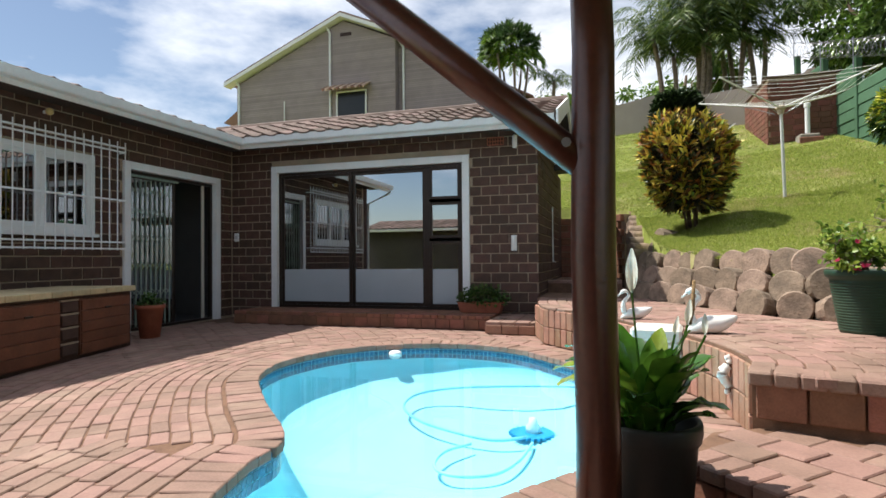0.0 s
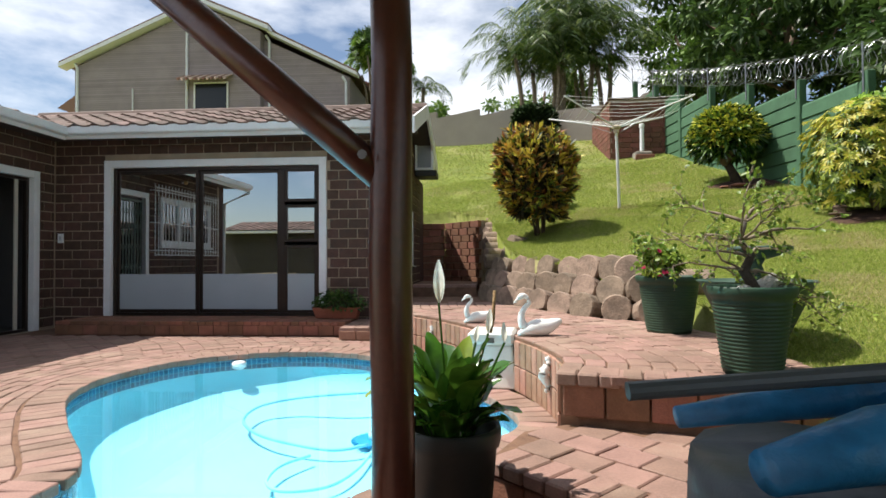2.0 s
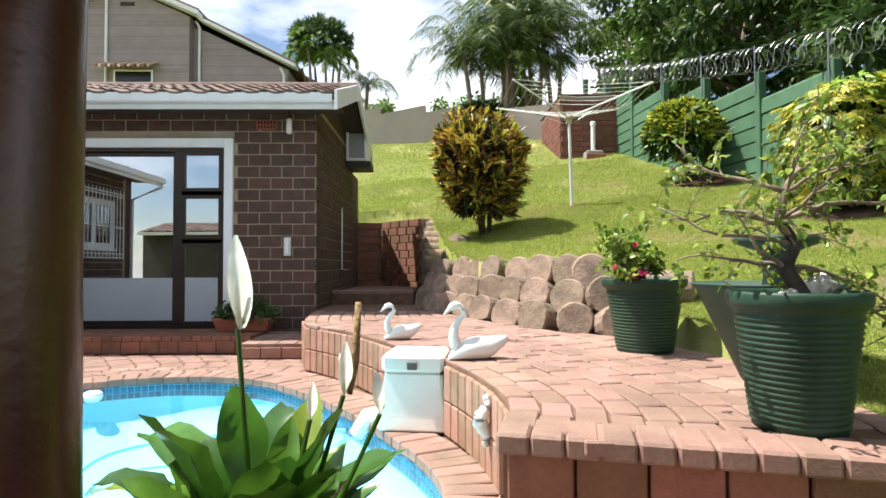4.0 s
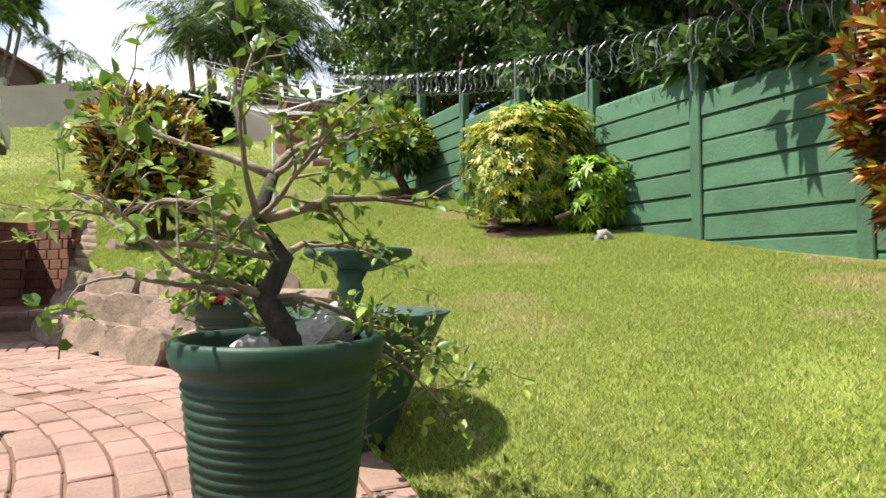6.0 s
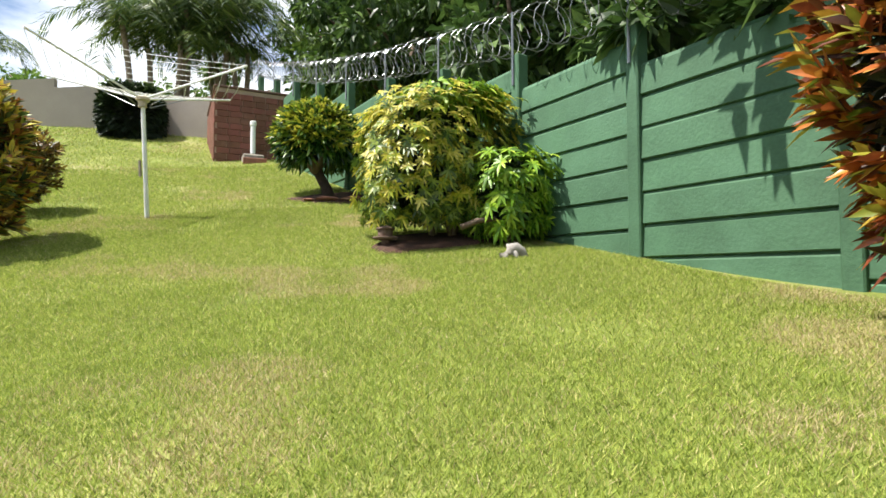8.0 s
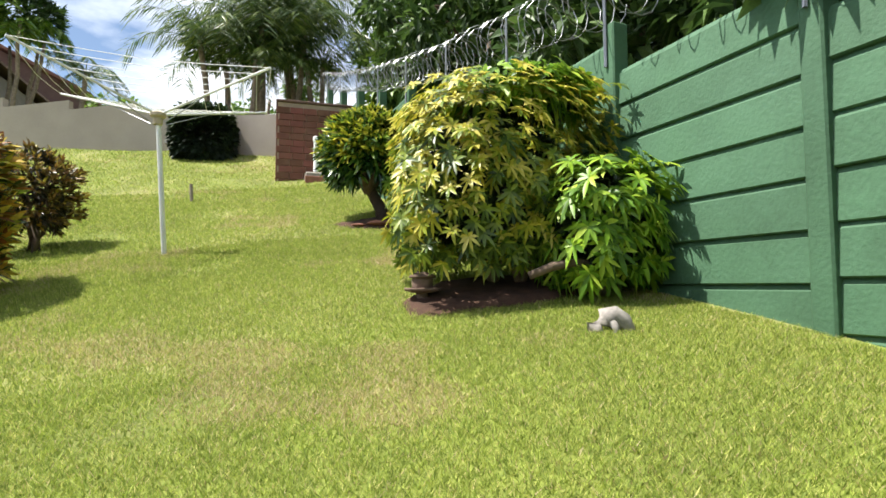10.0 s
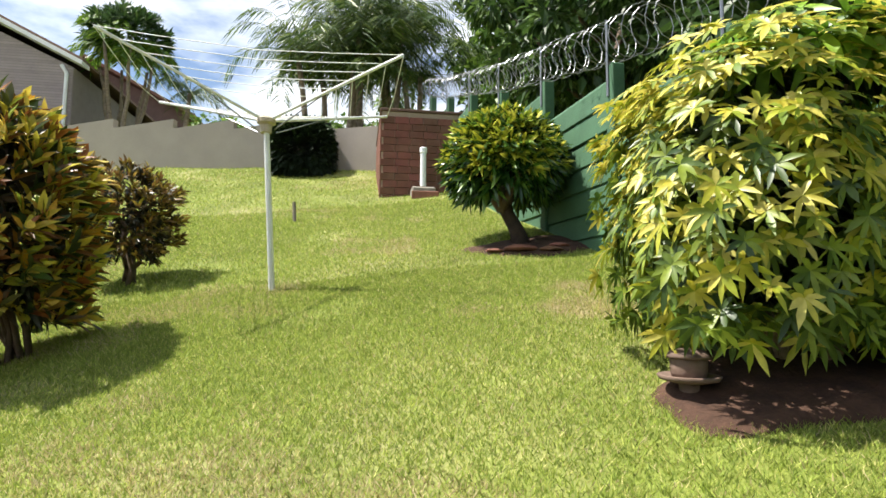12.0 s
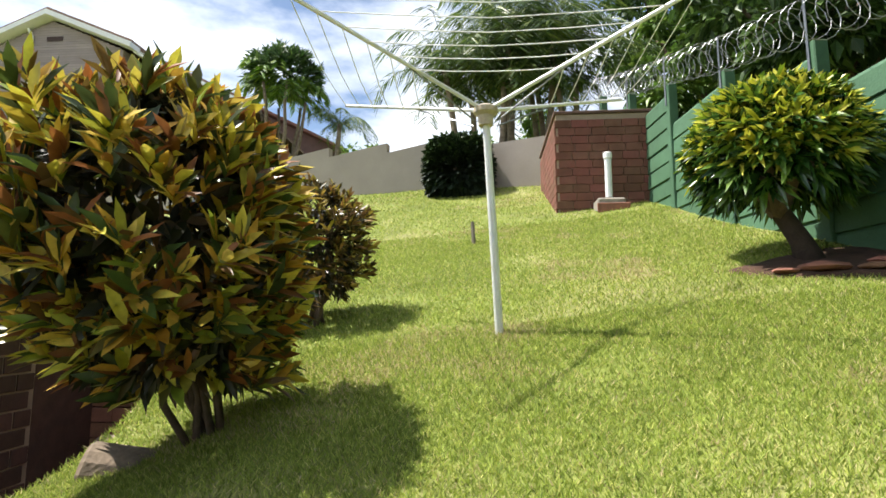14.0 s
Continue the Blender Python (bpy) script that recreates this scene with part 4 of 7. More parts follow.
# riser between deck and lower patio
low = box_mesh("low_brick", 0.215, 0.03, 0.125, REDBRICK, 0.006)
nos2 = box_mesh("low_nosing", 0.105, 0.22, 0.06, PAVER, 0.008)
for a, b in (((1.32, 0.74), (1.93, 1.93)), ((0.5, 0.0), (1.32, 0.74))):
    a, b = Vector((*a, 0)), Vector((*b, 0))
    ang2 = math.atan2(b.y - a.y, b.x - a.x)
    n = int((b - a).length / 0.225)
    for r in range(2):
        for i in range(n):
            p = a + (b - a) * ((i + 0.5) / n)
            share("brick", low, deck, Matrix.Translation((p.x, p.y, -0.215 + r * 0.135)) @ Matrix.Rotation(ang2, 4, "Z"))
# raised landing between the patio and the terrace
LAND_Z = 0.16
LANDING = np.array([(1.84, 1.37), (2.09, 1.11), (2.36, 0.84), (2.965, 0.25), (2.965, 1.73), (2.27, 1.93), (2.03, 1.79)])
landing = poly_slab("landing", LANDING, -0.30, LAND_Z - 0.012, JOINT, None, "brick paved landing one step below the terrace", "landing")
a, b = Vector((1.83, 1.37, 0)), Vector((2.965, 0.24, 0))
way = (b - a).normalized()
inw = Vector((-way.y, way.x, 0))
n = 14
for i in range(n):
    p = a + (b - a) * ((i + 0.5) / n) + inw * 0.085
    share("brick", nos2, landing, Matrix.Translation((p.x, p.y, LAND_Z - 0.03)) @ Matrix.Rotation(math.atan2(way.y, way.x), 4, "Z"))
n = 7
for r in range(2):
    for i in range(n):
        p = a + (b - a) * ((i + 0.5) / n)
        share("brick", front, landing, Matrix.Translation((p.x, p.y, LAND_Z - 0.165 - r * 0.197)) @ Matrix.Rotation(math.atan2(way.y, way.x), 4, "Z"))
land_rows = []
for j in range(7):
    for i in range(-1, 9):
        p = a + way * ((i + 0.5 * (j % 2)) * 0.212 + 0.1) + inw * (0.195 + 0.105 + j * 0.2)
        if inside(LANDING, np.array([[p.x, p.y]]))[0]:
            land_rows.append((p.x, p.y, math.atan2(way.y, way.x)))
lay(land_rows, LAND_Z, 0.212, 0.2, landing, PAVER, PAVER_J, lambda x, y: True, "paver")
patio_rows = [(0.5 + (i + 0.5 * (j % 2)) * 0.225, -2.6 + j * 0.115, 0.0) for i in range(12) for j in range(40)]
patio_rows = [q for q in patio_rows if inside(np.array([(0.5, -6), (3.0, -6), (3.0, 0.98), (1.93, 1.8), (1.36, 0.7), (0.5, -0.1)]), np.array([q[:2]]))[0]]
lay(patio_rows, PATIO_Z + 0.03, 0.222, 0.112, patio, PAVER, PAVER_J, lambda x, y: True, "paver")
kerb = tagged(part("kerb", box(2.98, 3.10, -6.4, 1.02, -0.5, 0.10, 0.012), REDBRICK), "brick kerb between patio and lawn", "kerb", kind="structure")
tagged(part("soil_bank", box(3.0, 3.05, 0.9, 1.6, -0.5, 0.2), SOIL), "soil bank beside the terrace", "soil", kind="structure")


# ---- retaining logs ----
def build_logs():
    c = smooth_loop(LOG_LINE, 300, closed=False)
    t = np.gradient(c, axis=0)
    t /= np.linalg.norm(t, axis=1, keepdims=True)
    nrm = np.stack([-t[:, 1], t[:, 0]], 1)
    if nrm[0, 0] < 0:
        nrm = -nrm
    s = np.r_[0, np.cumsum(np.linalg.norm(np.diff(c, axis=0), axis=1))]
    # soil behind the logs
    bm = bmesh.new()
    lo, hi = [], []
    for i in range(0, 300, 6):
        x, y = c[i] + nrm[i] * 0.16
        lo.append(bm.verts.new((x, y, TERR_Z - 0.05)))
        x, y = c[i] + nrm[i] * 0.62
        hi.append(bm.verts.new((x, y, float(lawn_z(x, y)) + 0.005)))
    for i in range(len(lo) - 1):
        bm.faces.new((lo[i], lo[i + 1], hi[i + 1], hi[i]))
    tagged(part("soil_slope", bm, SOIL), "bare reddish soil between retaining logs", "soil", kind="structure")
    bm = bmesh.new()
    r = 0.15
    n = 18
    rings = []
    for y, k in ((0.0, 0.92), (0.02, 1.0), (0.42, 1.0)):
        rings.append([bm.verts.new((k * r * math.cos(a) * (1 + 0.03 * math.sin(3 * a)), y, max(k * r * math.sin(a) * 1.05, -0.72 * k * r))) for a in [j * math.tau / n for j in range(n)]])
    for p, q in zip(rings, rings[1:]):
        for j in range(n):
            bm.faces.new((p[j], p[(j + 1) % n], q[(j + 1) % n], q[j]))
    bm.faces.new(rings[0][::-1])
    bm.faces.new(rings[-1])
    bmesh.ops.recalc_face_normals(bm, faces=bm.faces[:])
    me = bpy.data.meshes.new("log")
    bm.to_mesh(me)
    me.materials.append(PEBBLE)
    for v in bm.verts:
        if v.co.z < -0.05:
            v.co.z = -abs(r * r - v.co.x ** 2) ** 0.5
    full = bpy.data.meshes.new("log_round")
    bm.to_mesh(full)
    bm.free()
    full.materials.append(PEBBLE)
    rg = np.random.default_rng(8)
    for row in range(5):
        q = 0.12 + 0.22 * (row % 2)
        while q < (s[-1] if row < 3 else 0.5):
            i = min(int(np.searchsorted(s, q + rg.uniform(-0.03, 0.03))), 299)
            x, y = c[i] + nrm[i] * (0.04 + (0.20 if q > 1.6 else 0.12) * row)
            z = TERR_Z + 0.095 + 0.20 * row + rg.uniform(-0.02, 0.02)
            ob = new("retaining_log", full if row else me)
            turn = math.atan2(nrm[i, 1], nrm[i, 0]) - math.pi / 2 + math.radians(20) + rg.uniform(-0.14, 0.14)
            ob.matrix_basis = Matrix.Translation((x, y, z)) @ Matrix.Rotation(turn, 4, "Z") @ pose(0, rg.uniform(-0.05, 0.03), 0, rg.uniform(-17, -7), rg.uniform(-12, 12), 0) @ Matrix.Diagonal((rg.uniform(0.98, 1.2), 1, rg.uniform(0.98, 1.14), 1))
            tagged(ob, "weathered round concrete log in a stepped retaining wall", "retaining log", "logs of the retaining wall")
            q += 0.445
    # stacked blocks climbing towards the brick wall
    for k in range(8):
        y = 9.0 + k * 0.25
        z = 1.0 + k * 0.115
        ob = new("retaining_log", me)
        ob.matrix_basis = Matrix.Translation((1.84 + 0.02 * (k % 2), y, z)) @ Matrix.Rotation(math.radians(-80 + 20 * (k % 2)), 4, "Z")
        tagged(ob, "weathered round concrete log stacked up a bank", "retaining log", "logs of the retaining wall")


build_logs()


def retaining_wall():
    w = empty("wall_retaining", "red brick retaining wall holding the lawn", "wall", kind="structure")
    me = box_mesh("brick", 0.27, 0.1, 0.135, REDBRICK, 0.005)
    for a, b in (((-0.2, 11.34), (0.95, 11.36)), ((0.95, 11.36), (1.76, 10.36))):
        a, b = Vector((*a, 0)), Vector((*b, 0))
        ang3 = math.atan2(b.y - a.y, b.x - a.x)
        L = (b - a).length
        n = int(L / 0.285)
        mid = (a + b) / 2
        core = part("core", box(-L / 2, L / 2, 0.035, 0.2, 0.3, 1.87), MORTAR, w)
        core.matrix_basis = Matrix.Translation(mid) @ Matrix.Rotation(ang3, 4, "Z")
        for r in range(10):
            for i in range(n):
                p = a + (b - a) * ((i + 0.5 + 0.25 * (r % 2)) / (n + 0.25))
                share("brick", me, w, Matrix.Translation((p.x, p.y, 0.47 + r * 0.148)) @ Matrix.Rotation(ang3, 4, "Z"))


retaining_wall()

# ---- boundary fence with razor wire ----
def fence_x(y):
    return 8.35 - 0.1 * (y - 5.1)


def build_fence():
    fence = empty("wall_fence", "green painted precast concrete panel fence climbing a slope", "fence", kind="structure")
    ys = [-3.0, -1.4, 0.25, 1.87, 3.48, 5.08, 6.65, 8.22, 9.85, 11.5, 13.15, 14.8, 16.5, 18.2]
    post = box_mesh("post", 0.15, 0.13, 2.5, FENCE, 0.012)
    panel = {}
    tops = []
    for y in ys:
        x = fence_x(y)
        g = float(lawn_z(x, y))
        top = g + 2.03
        tops.append(top)
        share("post", post, fence, Matrix.Translation((x, y, top - 1.25)) @ Matrix.Rotation(0.1, 4, "Z"))
    for k in range(len(ys) - 1):
        y0, y1 = ys[k], ys[k + 1]
        L = math.hypot(y1 - y0, fence_x(y1) - fence_x(y0))
        key = round(L, 2)
        if key not in panel:
            bm = bmesh.new()
            # a slab with a chamfered, slightly proud lower lip
            pr = [(-0.028, -0.138), (-0.040, -0.130), (-0.026, 0.105), (-0.004, 0.143), (0.02, 0.143), (0.02, -0.138)]
            h = (L - 0.13) / 2
            r0 = [bm.verts.new((x, -h, z)) for x, z in pr]
            r1 = [bm.verts.new((x, h, z)) for x, z in pr]
            for i in range(6):
                bm.faces.new((r0[i], r0[(i + 1) % 6], r1[(i + 1) % 6], r1[i]))
            bm.faces.new(r0[::-1])
            bm.faces.new(r1)
            bmesh.ops.recalc_face_normals(bm, faces=bm.faces[:])
            me = bpy.data.meshes.new("panel")
            bm.to_mesh(me)
            bm.free()
            me.materials.append(FENCE)
            panel[key] = me
        ym = (y0 + y1) / 2
        top = tops[k] - 0.12
        rot = Matrix.Rotation(math.atan2(-(fence_x(y1) - fence_x(y0)), y1 - y0), 4, "Z")
        for r in range(9):
            z = top - 0.139 - 0.278 * r + random.uniform(-0.004, 0.004)
            if z > float(lawn_z(fence_x(ym), ym)) - 0.55:
                share("panel", panel[key], fence, Matrix.Translation((fence_x(ym) + random.uniform(-0.004, 0.004), ym, z)) @ rot @ pose(0, 0, 0, random.uniform(-0.15, 0.15), 0, 0))
    wire = empty("razor_wire", "coiled galvanised razor wire on steel pins along a fence top", "razor wire")
    for y, top in zip(ys, tops):
        x = fence_x(y)
        part("pin", tube([(x - 0.09, y, top - 0.35), (x - 0.09, y, top + 0.48)], 0.014, 6), GALV, wire)
    for k in range(2, len(ys) - 1):
        n = 9
        pts = []
        for i in range(n * 14 + 1):
            u = i / (n * 14)
            a = i / 14 * math.tau
            y = ys[k] + (ys[k + 1] - ys[k]) * u
            z = tops[k] + (tops[k + 1] - tops[k]) * u + 0.22
            rr = 0.23 * (1 + 0.05 * math.sin(a * 0.37 + k))
            pts.append((fence_x(y) - 0.09 + rr * math.cos(a), y + 0.05 * math.sin(a * 0.5 + k), z + rr * math.sin(a)))
        bm = tube(pts, 0.0048, 4)
        # small blades
        for i in range(0, len(pts), 4):
            p = Vector(pts[i])
            q = Vector((random.uniform(-1, 1), random.uniform(-1, 1), random.uniform(-1, 1))).normalized() * 0.02
            s2 = Vector((q.z, q.x, q.y)) * 0.35
            bm.faces.new([bm.verts.new(p + q), bm.verts.new(p + s2), bm.verts.new(p - q)])
        part("coil", bm, GALV, wire)


build_fence()


# ---- far end of the garden ----
def build_back_walls():
    w = empty("wall_back", "grey-brown plastered garden wall with a stepped top", "wall", kind="structure")
    a, b = Vector((-12.0, 23.2, 0)), Vector((3.4, 20.2, 0))
    n = 9
    ang = math.atan2(b.y - a.y, b.x - a.x)
    for i in range(n):
        p, q = a + (b - a) * (i / n), a + (b - a) * ((i + 1) / n)
        top0 = 6.95 - 0.02 * i
        bm = bmesh.new()
        L = (q - p).length
        vs = [(-L / 2, 3.0), (L / 2, 3.0), (L / 2, top0 + 0.14), (-L / 2 + 0.12, top0 - 0.10), (-L / 2, top0 - 0.1)]
        f0 = [bm.verts.new((x, 0.0, z)) for x, z in vs]
        f1 = [bm.verts.new((x, 0.22, z)) for x, z in vs]
        bm.faces.new(f0)
        bm.faces.new(f1[::-1])
        for k in range(5):
            bm.faces.new((f0[k], f1[k], f1[(k + 1) % 5], f0[(k + 1) % 5]))
        bmesh.ops.recalc_face_normals(bm, faces=bm.faces[:])
        o = part("section", bm, GRAYWALL, w)
        o.matrix_basis = Matrix.Translation((p + q) / 2) @ Matrix.Rotation(ang, 4, "Z")
    o = part("section", box(-1.6, 1.6, 0, 0.2, 3.0, 6.55), GRAYWALL, w)
    o.matrix_basis = Matrix.Translation((5.0, 19.4, 0)) @ Matrix.Rotation(math.radians(-22), 4, "Z")
    # brick outbuilding
    hut = empty("brick_outbuilding", "small red-brown brick outbuilding against a green fence", "outbuilding")
    part("core", box(5.66, 7.38, 15.83, 18.6, 3.3, 5.84), MORTAR, hut)
    me = box_mesh("brick", 0.285, 0.04, 0.14, mat("hut_brick", (0.16, 0.062, 0.042), 0.85, 0.15, 7, 0.4, 70, piece=0.22, hue=0.012, stain=(0.26, 0.15, 0.1), stain_amount=0.4), 0.004)
    for r in range(13):
        z = 3.86 + r * 0.15
        for i in range(6):
            x = 5.78 + i * 0.297 + 0.06 * (r % 2)
            share("brick", me, hut, Matrix.Translation((x, 15.82, z)))
        for i in range(9):
            share("brick", me, hut, Matrix.Translation((5.65, 15.98 + i * 0.297, z)) @ pose(0, 0, 0, 0, 0, 90))
    part("roof", box(5.62, 7.42, 15.79, 18.64, 5.845, 5.90, 0.01), mat("hut_cap", (0.12, 0.07, 0.055), 0.85, 0.1), hut)
    # grey thatched corner behind it
    th = empty("thatched_roof", "grey weathered roof corner above a brick outbuilding", "roof")
    bm = bmesh.new()
    ring = [bm.verts.new(p) for p in ((6.5, 17.5, 5.9), (7.4, 17.5, 5.9), (7.4, 19.0, 5.9), (6.5, 19.0, 5.9))]
    top = [bm.verts.new(p) for p in ((7.15, 17.7, 6.55), (7.35, 17.7, 6.6), (7.35, 18.8, 6.6), (7.15, 18.8, 6.55))]
    for k in range(4):
        bm.faces.new((ring[k], ring[(k + 1) % 4], top[(k + 1) % 4], top[k]))
    bm.faces.new(top)
    part("thatch", bm, mat("grey_thatch", (0.25, 0.215, 0.18), 0.9, 0.25, 9, 0.7), th)
    # standpipe with its concrete foot
    sp = empty("standpipe", "white plastic vent pipe in a concrete foot on the grass", "pipe", Matrix.Translation((6.50, 15.55, float(lawn_z(6.5, 15.55)))))
    part("pipe", lathe([(0.06, 0.0), (0.06, 0.68), (0.075, 0.69), (0.078, 0.78), (0.06, 0.80)], 16), WHITE, sp).location = (0, 0, 0.2)
    part("foot", box(-0.24, 0.24, -0.2, 0.2, -0.1, 0.16, 0.03), mat("concrete", (0.26, 0.235, 0.2), 0.9, 0.15, 8, 0.4), sp, "worn concrete foot")
    part("brick_base", box(-0.25, 0.3, -0.24, -0.205, -0.15, 0.06, 0.01), REDBRICK, sp)
    pg = empty("garden_peg", "short grey wooden peg standing in the lawn", "peg", Matrix.Translation((4.2, 13.8, float(lawn_z(4.2, 13.8)) - 0.05)))
    part("stake", tube([(0, 0, 0), (-0.02, 0, 0.38)], [0.035, 0.03], 6), mat("grey_wood", (0.2, 0.17, 0.14), 0.9, 0.15), pg)


build_back_walls()


# ---- neighbouring house ----
def build_neighbour():
    y = 21.3
    origin = Vector((1.477, -1.246, 0.982))
    nb = empty("neighbour_house", "grey-brown brick gabled house with white bargeboards beyond the wall", "house", Matrix.Translation(origin) @ Matrix.Scale(1.11, 4) @ Matrix.Translation(-origin))
    prof = [(-15.6, 3.0), (-15.6, 9.35), (-9.95, 11.75), (-7.45, 10.65), (-7.45, 3.0)]

    def slab(name, pts, y0, y1, material, label=""):
        bm = bmesh.new()
        f0 = [bm.verts.new((x, y0, z)) for x, z in pts]
        f1 = [bm.verts.new((x, y1, z)) for x, z in pts]
        bm.faces.new(f0)
        bm.faces.new(f1[::-1])
        for k in range(len(pts)):
            bm.faces.new((f0[k], f1[k], f1[(k + 1) % len(pts)], f0[(k + 1) % len(pts)]))
        bmesh.ops.recalc_face_normals(bm, faces=bm.faces[:])
        return part(name, bm, material, nb, label)

    nm = mat("neighbour_wall", (0.25, 0.21, 0.215), 0.85, 0.06, 3, 0.15, 30)
    slab("wall", prof, y, y + 9, nm)
    slab("wall", [(-7.46, 3.0), (-7.46, 10.45), (-3.75, 8.72), (-3.75, 3.0)], y + 0.4, y + 9, nm)
    # brick courses stand a little proud of their joints
    for z in np.arange(6.6, 11.6, 0.085):
        half = 5.65 * min(1.0, max(0.0, (11.72 - z) / 2.4))
        x0 = max(-15.55, -9.95 - half)
        x1 = min(-7.47, -9.95 + (11.72 - z) * 2.27)
        if x1 - x0 > 0.4:
            part("course", box(x0, x1, y - 0.012, y - 0.001, z, z + 0.067), NEIGH, nb)
    for z in np.arange(6.6, 10.3, 0.085):
        x1 = min(-3.77, -7.46 + (10.4 - z) * 2.11)
        part("course", box(-7.44, x1, y + 0.388, y + 0.399, z, z + 0.067), NEIGH, nb)

    def board(p, q, y0, h=0.17):
        a, b = Vector((p[0], 0, p[1])), Vector((q[0], 0, q[1]))
        bm = bmesh.new()
        vs = [(p[0], p[1]), (q[0], q[1]), (q[0], q[1] - h), (p[0], p[1] - h)]
        f0 = [bm.verts.new((x, y0, z)) for x, z in vs]
        f1 = [bm.verts.new((x, y0 + 0.5, z)) for x, z in vs]
        bm.faces.new(f0)
        bm.faces.new(f1[::-1])
        for k in range(4):
            bm.faces.new((f0[k], f1[k], f1[(k + 1) % 4], f0[(k + 1) % 4]))
        bmesh.ops.recalc_face_normals(bm, faces=bm.faces[:])
        part("bargeboard", bm, WHITE, nb, "white painted bargeboard")

    board((-16.1, 9.45), (-9.95, 12.0), y - 0.35)
    board((-9.95, 12.0), (-7.0, 10.75), y - 0.35)
    board((-7.2, 10.75), (-3.4, 8.85), y + 0.1, 0.13)
    roofm = mat("neighbour_roof", (0.2, 0.13, 0.1), 0.9, 0.15, 3, 0.3)
    slab("roof", [(-16.1, 9.46), (-9.95, 12.01), (-9.95, 12.09), (-16.1, 9.54)], y - 0.3, y + 9, roofm)
    slab("roof", [(-9.95, 12.01), (-7.0, 10.76), (-7.0, 10.84), (-9.95, 12.09)], y - 0.3, y + 9, roofm)
    slab("roof", [(-7.2, 10.76), (-3.4, 8.86), (-3.4, 8.94), (-7.2, 10.84)], y + 0.15, y + 10, roofm)
    for x, z0, z1, yy in ((-10.6, 5.5, 11.25, y - 0.06), (-7.2, 5.5, 10.35, y + 0.32), (-15.45, 6.5, 9.3, y - 0.06), (-3.9, 5.5, 8.5, y + 0.32)):
        part("downpipe", tube([(x - 0.15, yy, z1 + 0.25), (x, yy, z1), (x, yy, z0)], 0.055, 8), GUTTER, nb, "white downpipe")
    part("vent", box(-10.1, -9.55, y - 0.03, y - 0.013, 11.05, 11.2), mat("vent_dark", (0.05, 0.03, 0.03), 0.8, 0.05), nb)
    win = part("window", box(-10.25, -8.85, y - 0.05, y - 0.013, 5.6, 8.5), mat("dark_pane", (0.02, 0.022, 0.025), 0.15, 0.02), nb, "dark window under a striped awning")
    part("window_frame", frame_ring(bmesh.new(), -10.3, -8.8, 5.55, 8.55, 0.07, y - 0.08, y - 0.051), WHITE, win)

    def awning(x0, x1, y0, z, turn=0):
        aw = part("awning", bmesh.new(), TILE, nb, "scalloped cream and brown awning")
        n = 12
        cream, brown = mat("awning_cream", (0.55, 0.42, 0.32), 0.7, 0.05), mat("awning_brown", (0.25, 0.14, 0.09), 0.7, 0.05)
        for i in range(n):
            a0, a1 = x0 + (x1 - x0) * i / n, x0 + (x1 - x0) * (i + 1) / n
            bm = bmesh.new()
            v = [(a0, y0, z), (a1, y0, z), (a1, y0 - 0.65, z - 0.32), ((a0 + a1) / 2, y0 - 0.67, z - 0.45), (a0, y0 - 0.65, z - 0.32)]
            bm.faces.new([bm.verts.new(p) for p in v])
            part("stripe", bm, cream if i % 2 else brown, aw)

    awning(-10.75, -8.6, y - 0.01, 8.88)
    bm = bmesh.new()
    vs = [(-15.6, y + 0.4, 8.5), (-15.6, y + 3.0, 8.5), (-16.7, y + 3.0, 7.75), (-16.7, y + 0.4, 7.75)]
    bm.faces.new([bm.verts.new(p) for p in vs])
    bm.faces.new([bm.verts.new(p) for p in ((-15.6, y + 0.4, 8.5), (-16.7, y + 0.4, 7.75), (-15.6, y + 0.4, 7.4))])
    part("awning", bm, mat("awning_brown", (0.25, 0.14, 0.09), 0.7, 0.05), nb, "brown side awning")
    part("pole", tube([(-12.95, y - 0.1, 6.9), (-12.95, y - 0.1, 8.35)], 0.03, 6), GUTTER, nb)


build_neighbour()


def build_far_house():
    """A brown tiled gable glimpsed over the plastered wall."""
    fh = empty("far_house", "house with a brown tiled roof glimpsed behind trees", "house", Matrix.Translation((-8.4, 34.0, 5.5)))

    def prism(name, pts, y0, y1, material, label=""):
        bm = bmesh.new()
        f0, f1 = [[bm.verts.new((x, y, z)) for x, z in pts] for y in (y0, y1)]
        bm.faces.new(f0)
        bm.faces.new(f1[::-1])
        for k in range(len(pts)):
            bm.faces.new((f0[k], f1[k], f1[(k + 1) % len(pts)], f0[(k + 1) % len(pts)]))
        bmesh.ops.recalc_face_normals(bm, faces=bm.faces[:])
        part(name, bm, material, fh, label)

    prism("wall", [(-4.7, 0), (-4.7, 5.8), (0, 8.15), (4.7, 5.8), (4.7, 0)], 0, 8, mat("far_wall", (0.13, 0.085, 0.07), 0.85, 0.1, 3, 0.2))
    roofm = mat("far_roof", (0.17, 0.09, 0.065), 0.9, 0.18, 4, 0.4)
    prism("roof", [(-5.3, 5.5), (0, 8.25), (0, 8.4), (-5.3, 5.65)], -0.5, 8.5, roofm, "brown tiled slope")
    prism("roof", [(5.3, 5.5), (0, 8.25), (0, 8.4), (5.3, 5.65)], -0.5, 8.5, roofm, "brown tiled slope")


build_far_house()


